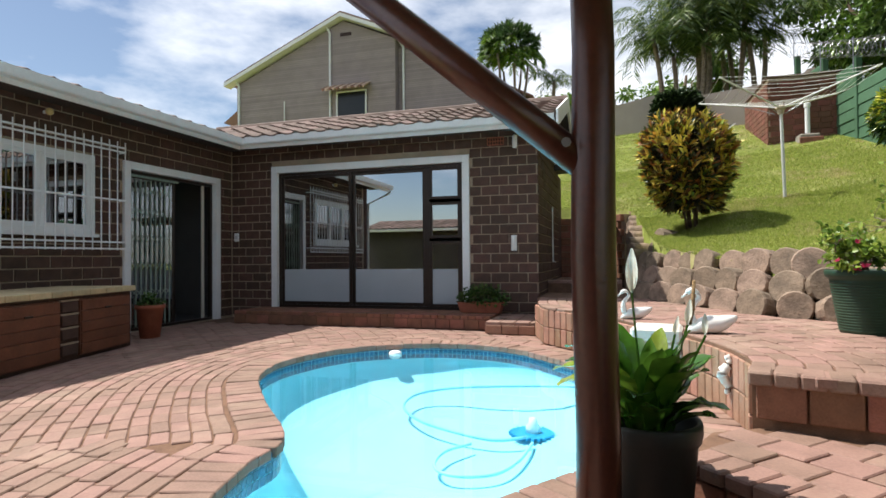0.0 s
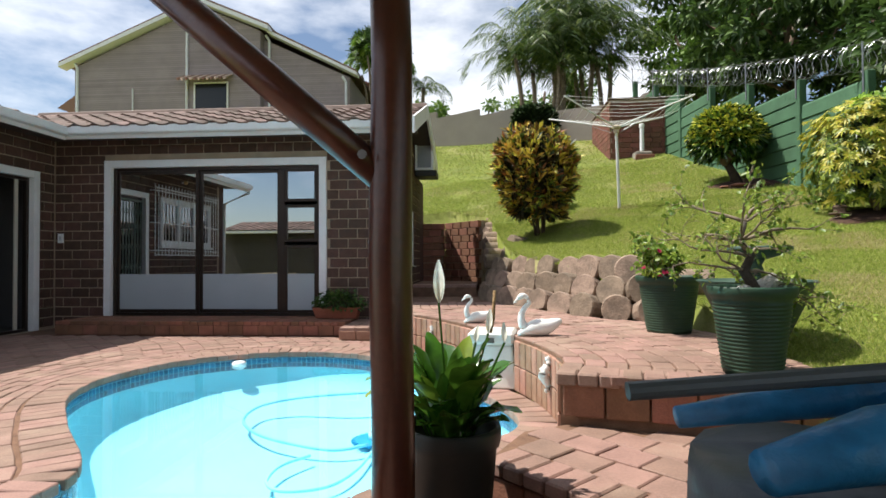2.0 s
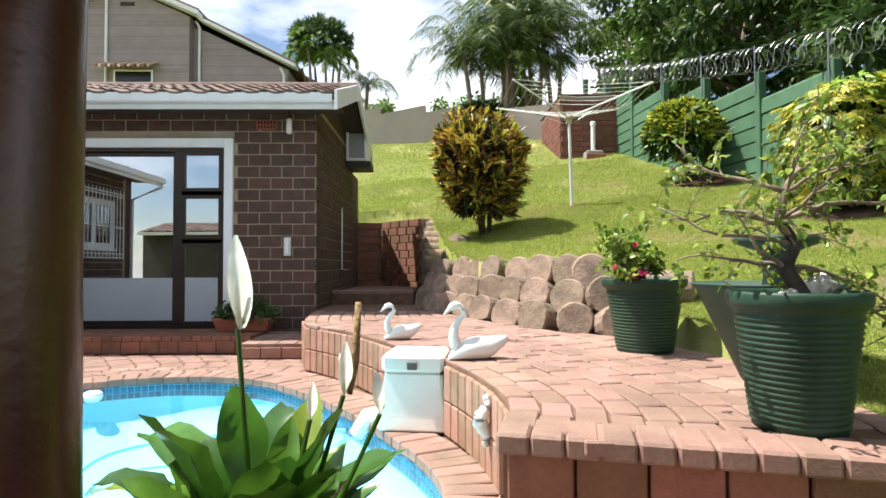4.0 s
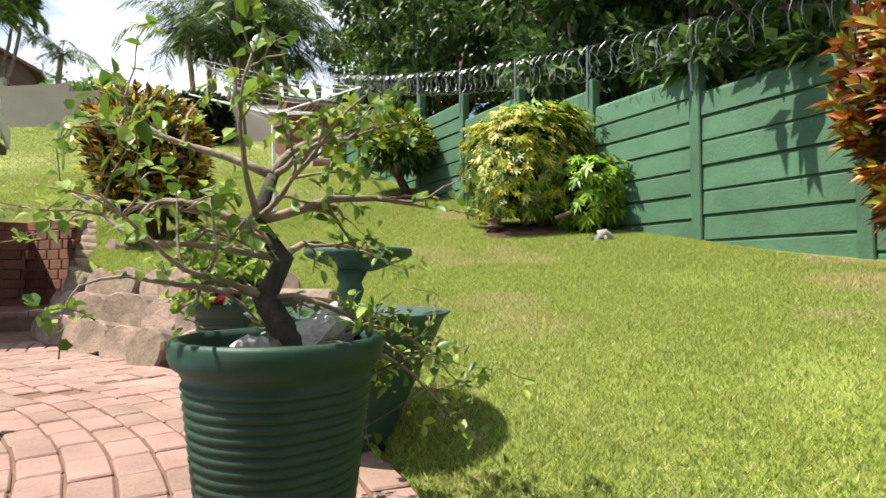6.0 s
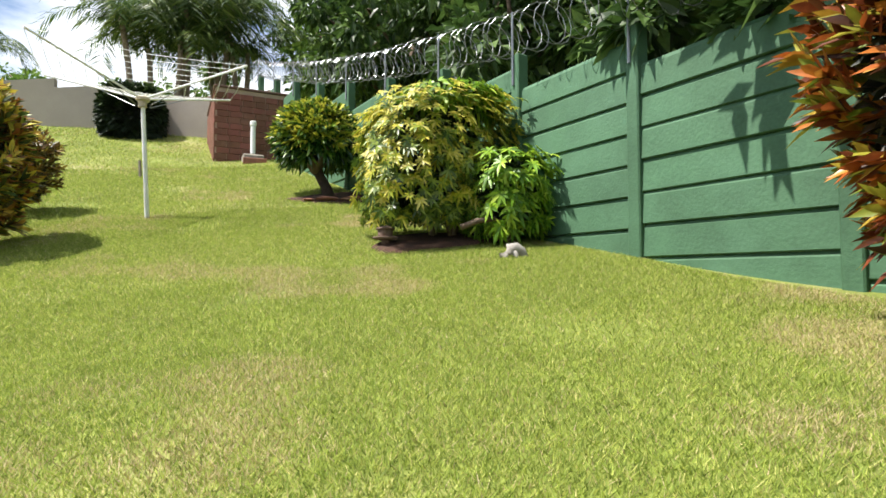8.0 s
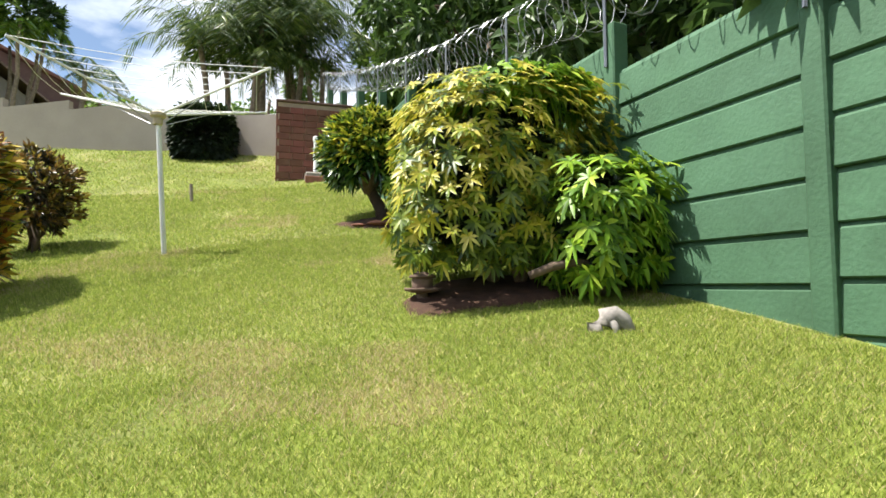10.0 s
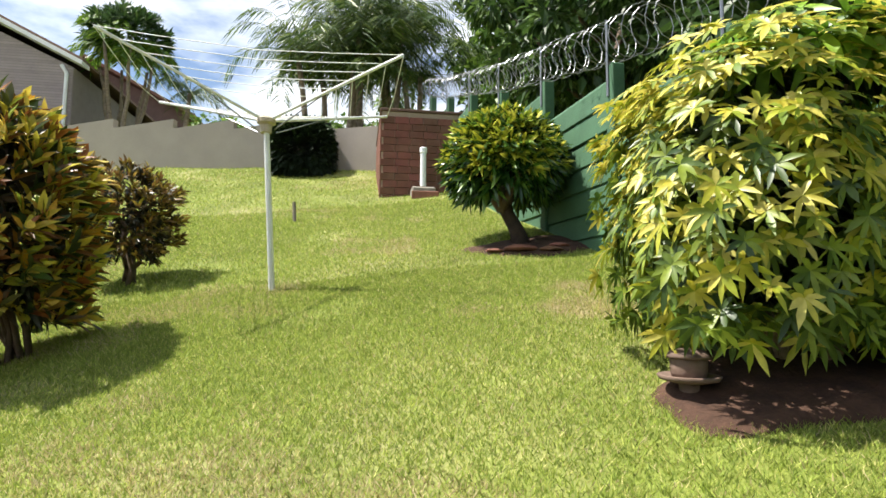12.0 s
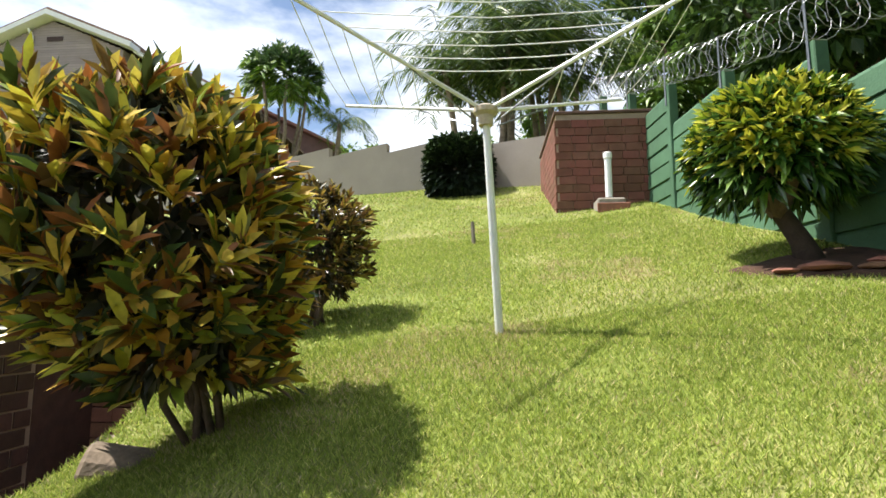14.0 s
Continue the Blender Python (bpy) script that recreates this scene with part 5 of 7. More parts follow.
# ---- clothes line ----
def build_clothes_line():
    base = Vector((4.46, 9.84, float(lawn_z(4.46, 9.84)) - 0.04))
    hub = Vector((4.38, 9.68, 3.56))
    cl = empty("clothes_line", "white rotary clothes line on a leaning pole in the lawn", "clothes line", Matrix.Translation(base))
    h = hub - base
    white = mat("line_white", (0.74, 0.75, 0.74), 0.4, 0.06, 6, 0.05)
    part("pole", tube([(0, 0, 0), h * 0.55, h], [0.029, 0.028, 0.026], 12), white, cl)
    part("hub", lathe([(0.05, -0.09), (0.055, -0.02), (0.085, 0.0), (0.085, 0.035), (0.04, 0.06)], 16), mat("hub_tan", (0.45, 0.38, 0.27), 0.6, 0.15, 12), cl, "worn tan hub").location = h
    tips = []
    for dx, dy in ((-0.78, -0.62), (0.84, -0.54), (0.80, 0.58), (-0.84, 0.54)):
        tip = h + Vector((dx * 1.42, dy * 1.42, 0.40))
        tips.append(tip)
        part("arm", tube([h + Vector((0, 0, 0.02)), tip], 0.014, 8), white, cl)
        part("stay", tube([h + Vector((dx * 0.1, dy * 0.1, -0.07)), h + Vector((dx * 0.62, dy * 0.62, 0.175))], 0.006, 6), GALV, cl)
    cord = mat("line_cord", (0.8, 0.8, 0.78), 0.6, 0.05)
    for k in range(6):
        u = 0.42 + 0.58 * k / 5
        for i in range(4):
            a, b = h + (tips[i] - h) * u, h + (tips[(i + 1) % 4] - h) * u
            m = (a + b) / 2 - Vector((0, 0, 0.02 + 0.01 * k))
            part("cord", tube([a, (a + m) / 2 - Vector((0, 0, 0.006)), m, (b + m) / 2 - Vector((0, 0, 0.006)), b], 0.0035, 4), cord, cl)


build_clothes_line()


# ---- terrace things ----
def swan(name, where, turn, size, label):
    """A plaster swan: boat-shaped body with a raised tail and a curved neck, one mesh."""
    bm = bmesh.new()
    n, m = 18, 14
    rings = []
    for i in range(n):
        u = i / (n - 1)
        x = -0.5 + u * 1.0
        w = 0.20 * math.sin(math.pi * min(1, u * 0.93 + 0.03)) ** 0.75
        hgt = 0.185 * math.sin(math.pi * min(1, u * 0.92 + 0.05)) ** 0.7
        lift = 0.27 * max(0, (0.40 - u) / 0.40) ** 1.5
        rings.append([bm.verts.new((x, w * math.cos(k * math.tau / m), hgt + lift + hgt * math.sin(k * math.tau / m) * (0.98 if math.sin(k * math.tau / m) < 0 else 1.05))) for k in range(m)])
    for a, b in zip(rings, rings[1:]):
        for k in range(m):
            bm.faces.new((a[k], a[(k + 1) % m], b[(k + 1) % m], b[k]))
    bm.faces.new(rings[0][::-1])
    bm.faces.new(rings[-1])
    neck = []
    for i in range(22):
        u = i / 21
        if u < 0.55:
            v = u / 0.55
            neck.append((0.36 + 0.10 * math.sin(v * math.pi * 0.85) - 0.20 * v * v, 0, 0.20 + 0.56 * v))
        else:
            v = (u - 0.55) / 0.45 * math.pi * 0.82
            neck.append((0.20 + 0.055 + 0.13 * (1 - math.cos(v)) - 0.015, 0, 0.76 + 0.135 * math.sin(v)))
    rad = [0.10 - 0.055 * min(1, i / 12) + (0.022 * math.sin((i - 15) / 6 * math.pi) if 15 <= i <= 21 else 0) for i in range(22)]
    tube_into(bm, neck, rad, 10)
    e = Vector(neck[-1])
    tube_into(bm, [e, e + Vector((0.05, 0, -0.045)), e + Vector((0.11, 0, -0.10))], [0.042, 0.026, 0.008], 8)
    bmesh.ops.recalc_face_normals(bm, faces=bm.faces[:])
    ob = part(name, bm, PLASTER_W, None, "", True)
    ob.matrix_basis = Matrix.Translation(where) @ Matrix.Rotation(turn, 4, "Z") @ Matrix.Scale(size, 4)
    return tagged(ob, label, "garden ornament")


swan("swan_ornament", (1.77, 4.28, TERR_Z), math.radians(195), 0.29, "small white plaster swan on the terrace edge")
swan("swan_ornament", (2.27, 3.36, TERR_Z), math.radians(188), 0.36, "large white plaster swan on the terrace edge")


def sea_horse(where, turn, h):
    pts = []
    for i in range(16):
        u = i / 15
        pts.append((0.02 * math.sin(u * 9), 0.012 * math.sin(u * 6), h * (u - 0.5)))
    bm = tube(pts, [0.010 + 0.022 * math.sin(math.pi * min(1, i / 15 * 1.1)) + 0.005 * (i % 2) for i in range(16)], 8)
    tube_into(bm, [(0, 0, h * 0.42), (0.035, 0, h * 0.44)], [0.018, 0.008], 6)
    ob = part("sea_horse_ornament", bm, PLASTER_W, None, "", True)
    ob.matrix_basis = Matrix.Translation(where) @ Matrix.Rotation(turn, 4, "Z")
    tagged(ob, "white plaster seahorse fixed to a brick wall", "wall ornament", "wall seahorses")


sea_horse((1.245, 4.80, 0.21), 0.3, 0.28)
sea_horse((2.235, 2.62, 0.28), 0.2, 0.24)


def build_weir_box():
    bx = empty("pool_weir_box", "white moulded plastic pool filter box in a recess of the wall", "filter box", Matrix.Translation((1.90, 3.56, 0.0)) @ Matrix.Rotation(math.radians(-8), 4, "Z"))
    plastic = mat("box_plastic", (0.72, 0.70, 0.64), 0.45, 0.05, 5, 0.05, stain=(0.5, 0.46, 0.38), stain_amount=0.3)
    bm = bmesh.new()
    ring = lambda w, d, z: [bm.verts.new(p) for p in ((-w, -d, z), (w, -d, z), (w, d, z), (-w, d, z))]
    r = [ring(0.215, 0.205, 0.012), ring(0.205, 0.19, 0.10), ring(0.175, 0.165, 0.355)]
    for a, b in zip(r, r[1:]):
        for k in range(4):
            bm.faces.new((a[k], a[(k + 1) % 4], b[(k + 1) % 4], b[k]))
    bm.faces.new(r[-1])
    bm.faces.new(r[0][::-1])
    bmesh.ops.bevel(bm, geom=bm.edges[:], offset=0.012, segments=2, affect="EDGES")
    part("body", bm, plastic, bx)
    part("lid", box(-0.19, 0.19, -0.185, 0.185, 0.357, 0.465, 0.022), plastic, bx, "overhanging white lid")
    part("panel", box(-0.205, -0.185, -0.1, 0.1, 0.09, 0.26, 0.006), plastic, bx)
    part("latch", box(-0.03, 0.03, -0.196, -0.186, 0.375, 0.42, 0.003), mat("latch_dark", (0.1, 0.09, 0.08), 0.5, 0.05), bx)
    part("spout", tube([(-0.19, 0.02, 0.05), (-0.33, 0.02, 0.02), (-0.40, 0.02, -0.08)], [0.07, 0.065, 0.05], 10), plastic, bx, "white inlet spout over the water")


build_weir_box()


def green_pot(where, r, h, label, dark=False):
    m = POTGREEN if not dark else mat("black_pot", (0.022, 0.024, 0.022), 0.5, 0.1, 6, 0.05, stain=(0.05, 0.05, 0.04), stain_amount=0.3)
    pot = empty("plant_pot", label, "plant pot", Matrix.Translation(where))
    prof = [(r * 0.66, 0.0)]
    n = 18 if not dark else 0
    for i in range(n):
        u = 0.05 + 0.78 * i / n
        rr = r * (0.66 + 0.28 * u)
        prof += [(rr, h * u), (rr + 0.006, h * (u + 0.012)), (rr + 0.006, h * (u + 0.026)), (rr, h * (u + 0.038))]
    prof += [(r * 0.93, h * 0.87), (r * 0.99, h * 0.89), (r * 1.02, h * 0.93), (r * 1.02, h * 0.98), (r, h), (r * 0.93, h), (r * 0.90, h * 0.97), (r * 0.86, h * 0.80)]
    part("pot", lathe(prof, 44), m, pot, "", True)
    part("soil", lathe([(r * 0.86, h * 0.80), (r * 0.5, h * 0.83), (0.01, h * 0.84)], 24), SOIL, pot, "dark potting soil")
    return pot


green_pot((3.38, 3.66, TERR_Z - 0.01), 0.262, 0.48, "ribbed dark green pot holding a flowering bougainvillea")
green_pot((3.265, 1.95, TERR_Z - 0.01), 0.216, 0.475, "large ribbed dark green pot holding a bonsai-like bougainvillea")
green_pot((1.69, 1.06, PATIO_Z + 0.03), 0.195, 0.67, "dark plastic pot holding a peace lily beside the pool", True)


def build_fountain():
    z = 0.40
    ft = empty("bird_bath", "green conical bowl with a pedestal bird bath standing in it", "bird bath", Matrix.Translation((3.63, 2.68, z)))
    g = mat("bath_green", (0.03, 0.066, 0.045), 0.6, 0.12, 6, 0.15, stain=(0.10, 0.13, 0.10), stain_amount=0.5)
    part("bowl", lathe([(0.11, 0.0), (0.13, 0.02), (0.34, 0.485), (0.365, 0.505), (0.35, 0.51), (0.12, 0.12), (0.01, 0.11)], 40), g, ft, "", True)
    part("pedestal", lathe([(0.09, 0.12), (0.10, 0.2), (0.075, 0.24), (0.055, 0.3), (0.07, 0.36), (0.075, 0.42), (0.05, 0.48), (0.036, 0.54), (0.05, 0.58), (0.04, 0.61), (0.065, 0.655)], 20), g, ft, "", True)
    part("dish", lathe([(0.05, 0.65), (0.09, 0.662), (0.185, 0.70), (0.195, 0.71), (0.195, 0.73), (0.17, 0.735), (0.05, 0.71), (0.01, 0.71)], 36), g, ft, "shallow dish with a thick rim", True).matrix_basis = Matrix.Translation((0.03, 0, 0))
    part("water", lathe([(0.33, 0.462), (0.01, 0.463)], 32), glass_mat("bowl_water", (0.75, 0.8, 0.78), 1.33), ft)


build_fountain()


def loose_log():
    bm = tube([(-0.25, 0, 0), (-0.235, 0, 0), (0.235, 0, 0), (0.25, 0, 0)], [0.125, 0.14, 0.135, 0.12], 18)
    ob = part("log_section", bm, PEBBLE)
    ob.matrix_basis = Matrix.Translation((3.74, 4.3, float(lawn_z(3.74, 4.3)) + 0.10)) @ Matrix.Rotation(math.radians(-27), 4, "Z")
    tagged(ob, "short weathered concrete log lying on the grass", "log")


loose_log()


# ---- patio: pole, brace, beam, covered barbecue ----
def build_pergola():
    b = Vector((1.512, 0.69, PATIO_Z + 0.03))
    pg = empty("pergola", "dark red stained round timber post with a slanting brace", "pergola", Matrix.Translation(b))
    post = lambda p: Vector(p) - b
    part("post", tube([(0, 0, 0), (0.005, 0, 0.7), (-0.004, 0, 1.3), (0.004, 0, 2.0), (-0.01, 0, 2.55)], [0.076, 0.073, 0.074, 0.07, 0.067], 24), WOODRED, pg, "", True)
    part("brace", tube([post((1.475, 0.69, 1.34)), post((1.09, 0.69, 1.675)), post((0.44, 0.69, 2.235))], [0.054, 0.060, 0.058], 18), WOODRED, pg, "slanting round brace", True)
    part("beam", tube([post((0.12, 0.69, 2.30)), post((3.6, 0.69, 2.30))], 0.075, 14), WOODRED, pg, "round roof beam", True)
    part("bolt", tube([post((1.43, 0.615, 1.40)), post((1.43, 0.605, 1.40))], 0.016, 8), GALV, pg)
    tagged(part("roof_patio", box(0.3, 3.8, -6.3, 1.1, 2.40, 2.46), mat("patio_sheet", (0.3, 0.28, 0.25), 0.7, 0.08)), "plain sheeted patio roof over the camera's start", "roof", kind="structure")


build_pergola()


def build_cover():
    cv = empty("covered_barbecue", "barbecue under a dark grey cover with blue sheeting on top", "barbecue", Matrix.Translation((2.60, -0.21, PATIO_Z + 0.03)) @ Matrix.Diagonal((1, 1, 0.965, 1)))
    bm = bmesh.new()
    n, m = 36, 16
    rings = []
    for j in range(m):
        u = j / (m - 1)
        ring = []
        for i in range(n):
            a = i / n * math.tau
            c, s = math.cos(a), math.sin(a)
            k = 1 / max(abs(c) ** 5 + abs(s) ** 5, 1e-6) ** 0.2
            fold = 1 + 0.03 * math.sin(a * 9 + u * 3) * (1 - u) + 0.015 * math.sin(a * 17)
            w = (1 - 0.06 * u) * fold
            ring.append(bm.verts.new((0.40 * c * k * w, 0.33 * s * k * w, 0.98 * u + 0.02 * math.sin(a * 4) * u)))
        rings.append(ring)
    for a, b in zip(rings, rings[1:]):
        for i in range(n):
            bm.faces.new((a[i], a[(i + 1) % n], b[(i + 1) % n], b[i]))
    bm.faces.new(rings[-1])
    part("cover", bm, mat("grey_sheet", (0.07, 0.085, 0.10), 0.4, 0.15, 5, 0.6, 14), cv, "creased dark grey cover", True)
    bm = bmesh.new()
    pts = [(-0.36, -0.1, 1.04), (-0.15, -0.04, 1.07), (0.1, 0.02, 1.08), (0.5, 0.08, 1.12)]
    tube_into(bm, pts, [0.035, 0.06, 0.068, 0.07], 12)
    tube_into(bm, [(-0.40, 0.16, 1.05), (-0.1, 0.18, 1.09), (0.4, 0.24, 1.14)], [0.022, 0.04, 0.05], 10)
    part("sheet", bm, mat("blue_sheet", (0.02, 0.16, 0.34), 0.35, 0.2, 12, 0.8, 30), cv, "rolled bright blue plastic sheet", True)
    part("pole", tube([(-0.52, 0.06, 1.125), (0.6, 0.1, 1.215)], 0.018, 12), mat("grey_pipe", (0.07, 0.085, 0.095), 0.35, 0.05), cv, "dark grey plastic pole")


build_cover()


# ---- things by the side wing ----
def build_bench():
    bn = empty("braai_counter", "brick and red timber counter with a yellow brick top", "counter", Matrix.Translation((-4.02, 4.15, 0.0)) @ Matrix.Rotation(math.radians(15), 4, "Z"))
    L = 3.0
    br = mat("counter_brick", (0.07, 0.04, 0.03), 0.8, 0.15, 8, 0.4)
    part("body", box(-0.9, -0.04, -L, -0.02, 0.0, 0.66), br, bn)
    top = box_mesh("top_brick", 0.235, 0.27, 0.06, mat("yellow_brick", (0.48, 0.38, 0.22), 0.7, 0.12, 8, 0.3, piece=0.15), 0.006)
    for i in range(11):
        for j in range(4):
            share("brick", top, bn, Matrix.Translation((-0.10 - j * 0.24, -0.14 - i * 0.277, 0.695)))
    for y0, y1 in ((-0.95, -0.10), (-2.1, -1.25), (-2.95, -2.2)):
        door = part("door", box(-0.035, -0.012, y0, y1, 0.04, 0.63, 0.003), TIMBER, bn, "red-brown timber door")
        for k in range(5):
            part("board", box(-0.0115, 0.006, y0 + 0.01, y1 - 0.01, 0.05 + k * 0.115, 0.158 + k * 0.115, 0.003), TIMBER, door)
        part("handle", box(0.0065, 0.02, (y0 + y1) / 2 - 0.05, (y0 + y1) / 2 + 0.05, 0.5, 0.52, 0.003), BRONZE, door)
    for z in (0.12, 0.28, 0.42, 0.56):
        part("brick", box(-0.036, 0.0, -1.22, -0.99, z - 0.05, z + 0.055, 0.004), br, bn)
        part("joint", box(-0.037, -0.006, -1.235, -0.975, z + 0.057, z + 0.073), MORTAR, bn)


build_bench()
tp = empty("terracotta_pot", "terracotta pot with a small leafy plant beside a counter", "plant pot", Matrix.Translation((-4.35, 4.72, 0.0)))
part("pot", lathe([(0.12, 0.0), (0.165, 0.38), (0.185, 0.385), (0.185, 0.44), (0.165, 0.44), (0.15, 0.38)], 28), mat("terracotta", (0.33, 0.105, 0.06), 0.8, 0.12, 9, 0.3), tp, "", True)
part("soil", lathe([(0.152, 0.38), (0.01, 0.39)], 20), SOIL, tp)
pl = empty("flower_planter", "long terracotta trough with a dense green plant below a window", "planter", Matrix.Translation((-0.36, 7.02, 0.195)))
bm = bmesh.new()
lo = [bm.verts.new(p) for p in ((-0.30, -0.09, 0), (0.30, -0.09, 0), (0.30, 0.09, 0), (-0.30, 0.09, 0))]
hi = [bm.verts.new(p) for p in ((-0.35, -0.12, 0.16), (0.35, -0.12, 0.16), (0.35, 0.12, 0.16), (-0.35, 0.12, 0.16))]
for k in range(4):
    bm.faces.new((lo[k], lo[(k + 1) % 4], hi[(k + 1) % 4], hi[k]))
bm.faces.new(hi)
bm.faces.new(lo[::-1])
bmesh.ops.bevel(bm, geom=bm.edges[:], offset=0.008, segments=1, affect="EDGES")
part("trough", bm, mat("terracotta", (0.33, 0.105, 0.06), 0.8, 0.12, 9, 0.3), pl)


# ---- pool things ----
def build_cleaner():
    cz = -0.50
    c = Vector((0.89, 3.58, cz))
    cl = empty("pool_cleaner", "blue toothed pool cleaner disc with a white body under water", "pool cleaner", Matrix.Translation(c))
    bm = bmesh.new()
    n = 48
    top = [bm.verts.new((r * math.cos(a), r * math.sin(a), 0.02)) for a, r in [(i / n * math.tau, 0.21 if i % 2 else 0.165) for i in range(n)]]
    bot = [bm.verts.new((v.co.x, v.co.y, 0.0)) for v in top]
    bm.faces.new(top)
    bm.faces.new(bot[::-1])
    for i in range(n):
        bm.faces.new((top[i], bot[i], bot[(i + 1) % n], top[(i + 1) % n]))
    bmesh.ops.recalc_face_normals(bm, faces=bm.faces[:])
    part("disc", bm, mat("cleaner_blue", (0.02, 0.30, 0.55), 0.4, 0.05), cl, "blue toothed rubber disc")
    part("body", lathe([(0.06, 0.021), (0.065, 0.06), (0.04, 0.10), (0.03, 0.14)], 16), WHITE, cl, "white plastic body", True)
    part("hose", tube([Vector(p) - c for p in smooth_loop([(0.88, 3.31, -0.44), (0.61, 3.25, -0.47), (0.19, 3.37, -0.46), (-0.17, 3.58, -0.45), (-0.41, 3.87, -0.42), (-0.39, 4.18, -0.38), (-0.09, 4.31, -0.33), (0.34, 4.25, -0.27), (0.92, 4.11, -0.2), (1.5, 3.9, -0.13)], 60, closed=False)], 0.014, 8), mat("hose_blue", (0.22, 0.58, 0.72), 0.45, 0.05), cl, "long pale blue hose", True)
    # thin loop in nearly the plaster's colour, just above the floor
    part("loop", tube([Vector(p) - c for p in smooth_loop([(0.92, 3.32, -0.49), (0.88, 2.91, -0.49), (0.77, 2.61, -0.49), (0.57, 2.5, -0.49), (0.4, 2.52, -0.49), (0.29, 2.67, -0.49), (0.3, 2.92, -0.48), (0.44, 3.17, -0.49)], 40, closed=False)], 0.013, 8), mat("loop_pale", (0.34, 0.71, 0.81), 0.45, 0.05), cl, "faint pale blue loop low in the pool", True)
    fl = empty("chlorine_floater", "small white floating dispenser at the pool's edge", "floater", Matrix.Translation((-0.88, 4.82, -0.10)))
    part("cap", lathe([(0.05, -0.04), (0.075, -0.02), (0.075, 0.03), (0.05, 0.045), (0.01, 0.05)], 18), WHITE, fl, "", True)


build_cleaner()

# ---- plants ----
def sphere_dirs(n, rng, low=-1.0):
    d = rng.normal(size=(n * 3, 3))
    d /= np.linalg.norm(d, axis=1, keepdims=True)
    return d[d[:, 2] > low][:n]


def lumpy(d, rng, k=7, amount=0.18):
    """A bumpy radius for each direction."""
    c = rng.normal(size=(k, 3))
    c /= np.linalg.norm(c, axis=1, keepdims=True)
    w = rng.uniform(-1, 1, k)
    return 1 + amount * (np.exp(3.5 * (d @ c.T - 1)) @ w)


def stems(name, base, tips, r0, r1, material, parent, sides=6, wobble=0.06, rng=None):
    """Curved branches from a base point to each tip, each a mesh of its own."""
    rng = rng or np.random.default_rng(1)
    base = Vector(base)
    for t in tips:
        t = Vector(t)
        n = 6
        pts = []
        for i in range(n):
            u = i / (n - 1)
            p = base.lerp(t, u) + Vector(rng.normal(size=3)) * wobble * math.sin(math.pi * u)
            p.z += 0.15 * (t - base).length * math.sin(math.pi * u) * 0.3
            pts.append(p)
        part(name, tube(pts, [r0 + (r1 - r0) * i / (n - 1) for i in range(n)], sides), material, parent, "", True)


def rosettes(name, centres, ways, count, length, width, material, parent, spread=0.9, droop=0.2, rng=None):
    """Clusters of leaves fanning out round shoot tips."""
    rng = rng or np.random.default_rng(2)
    n = len(centres)
    c = np.repeat(centres, count, 0)
    w = np.repeat(ways, count, 0)
    r = rng.normal(size=(n * count, 3))
    r -= (r * w).sum(1, keepdims=True) * w
    r /= np.linalg.norm(r, axis=1, keepdims=True)
    k = rng.uniform(0.35, 1.0, (n * count, 1)) * spread
    d = w * np.sqrt(np.maximum(1 - np.minimum(k, 0.98) ** 2, 0.02)) + r * k
    off = w * rng.uniform(-0.06, 0.02, (n * count, 1))
    return leaves(name, c + off, d, length, width, material, parent, droop, 0.22, rng, w + d * 0.2, True)


CROTON = [(0.0, (0.035, 0.05, 0.016)), (0.18, (0.06, 0.10, 0.02)), (0.34, (0.17, 0.07, 0.025)), (0.46, (0.34, 0.12, 0.03)), (0.58, (0.22, 0.32, 0.035)), (0.72, (0.62, 0.32, 0.05)), (0.86, (0.55, 0.52, 0.06)), (1.0, (0.74, 0.54, 0.11))]


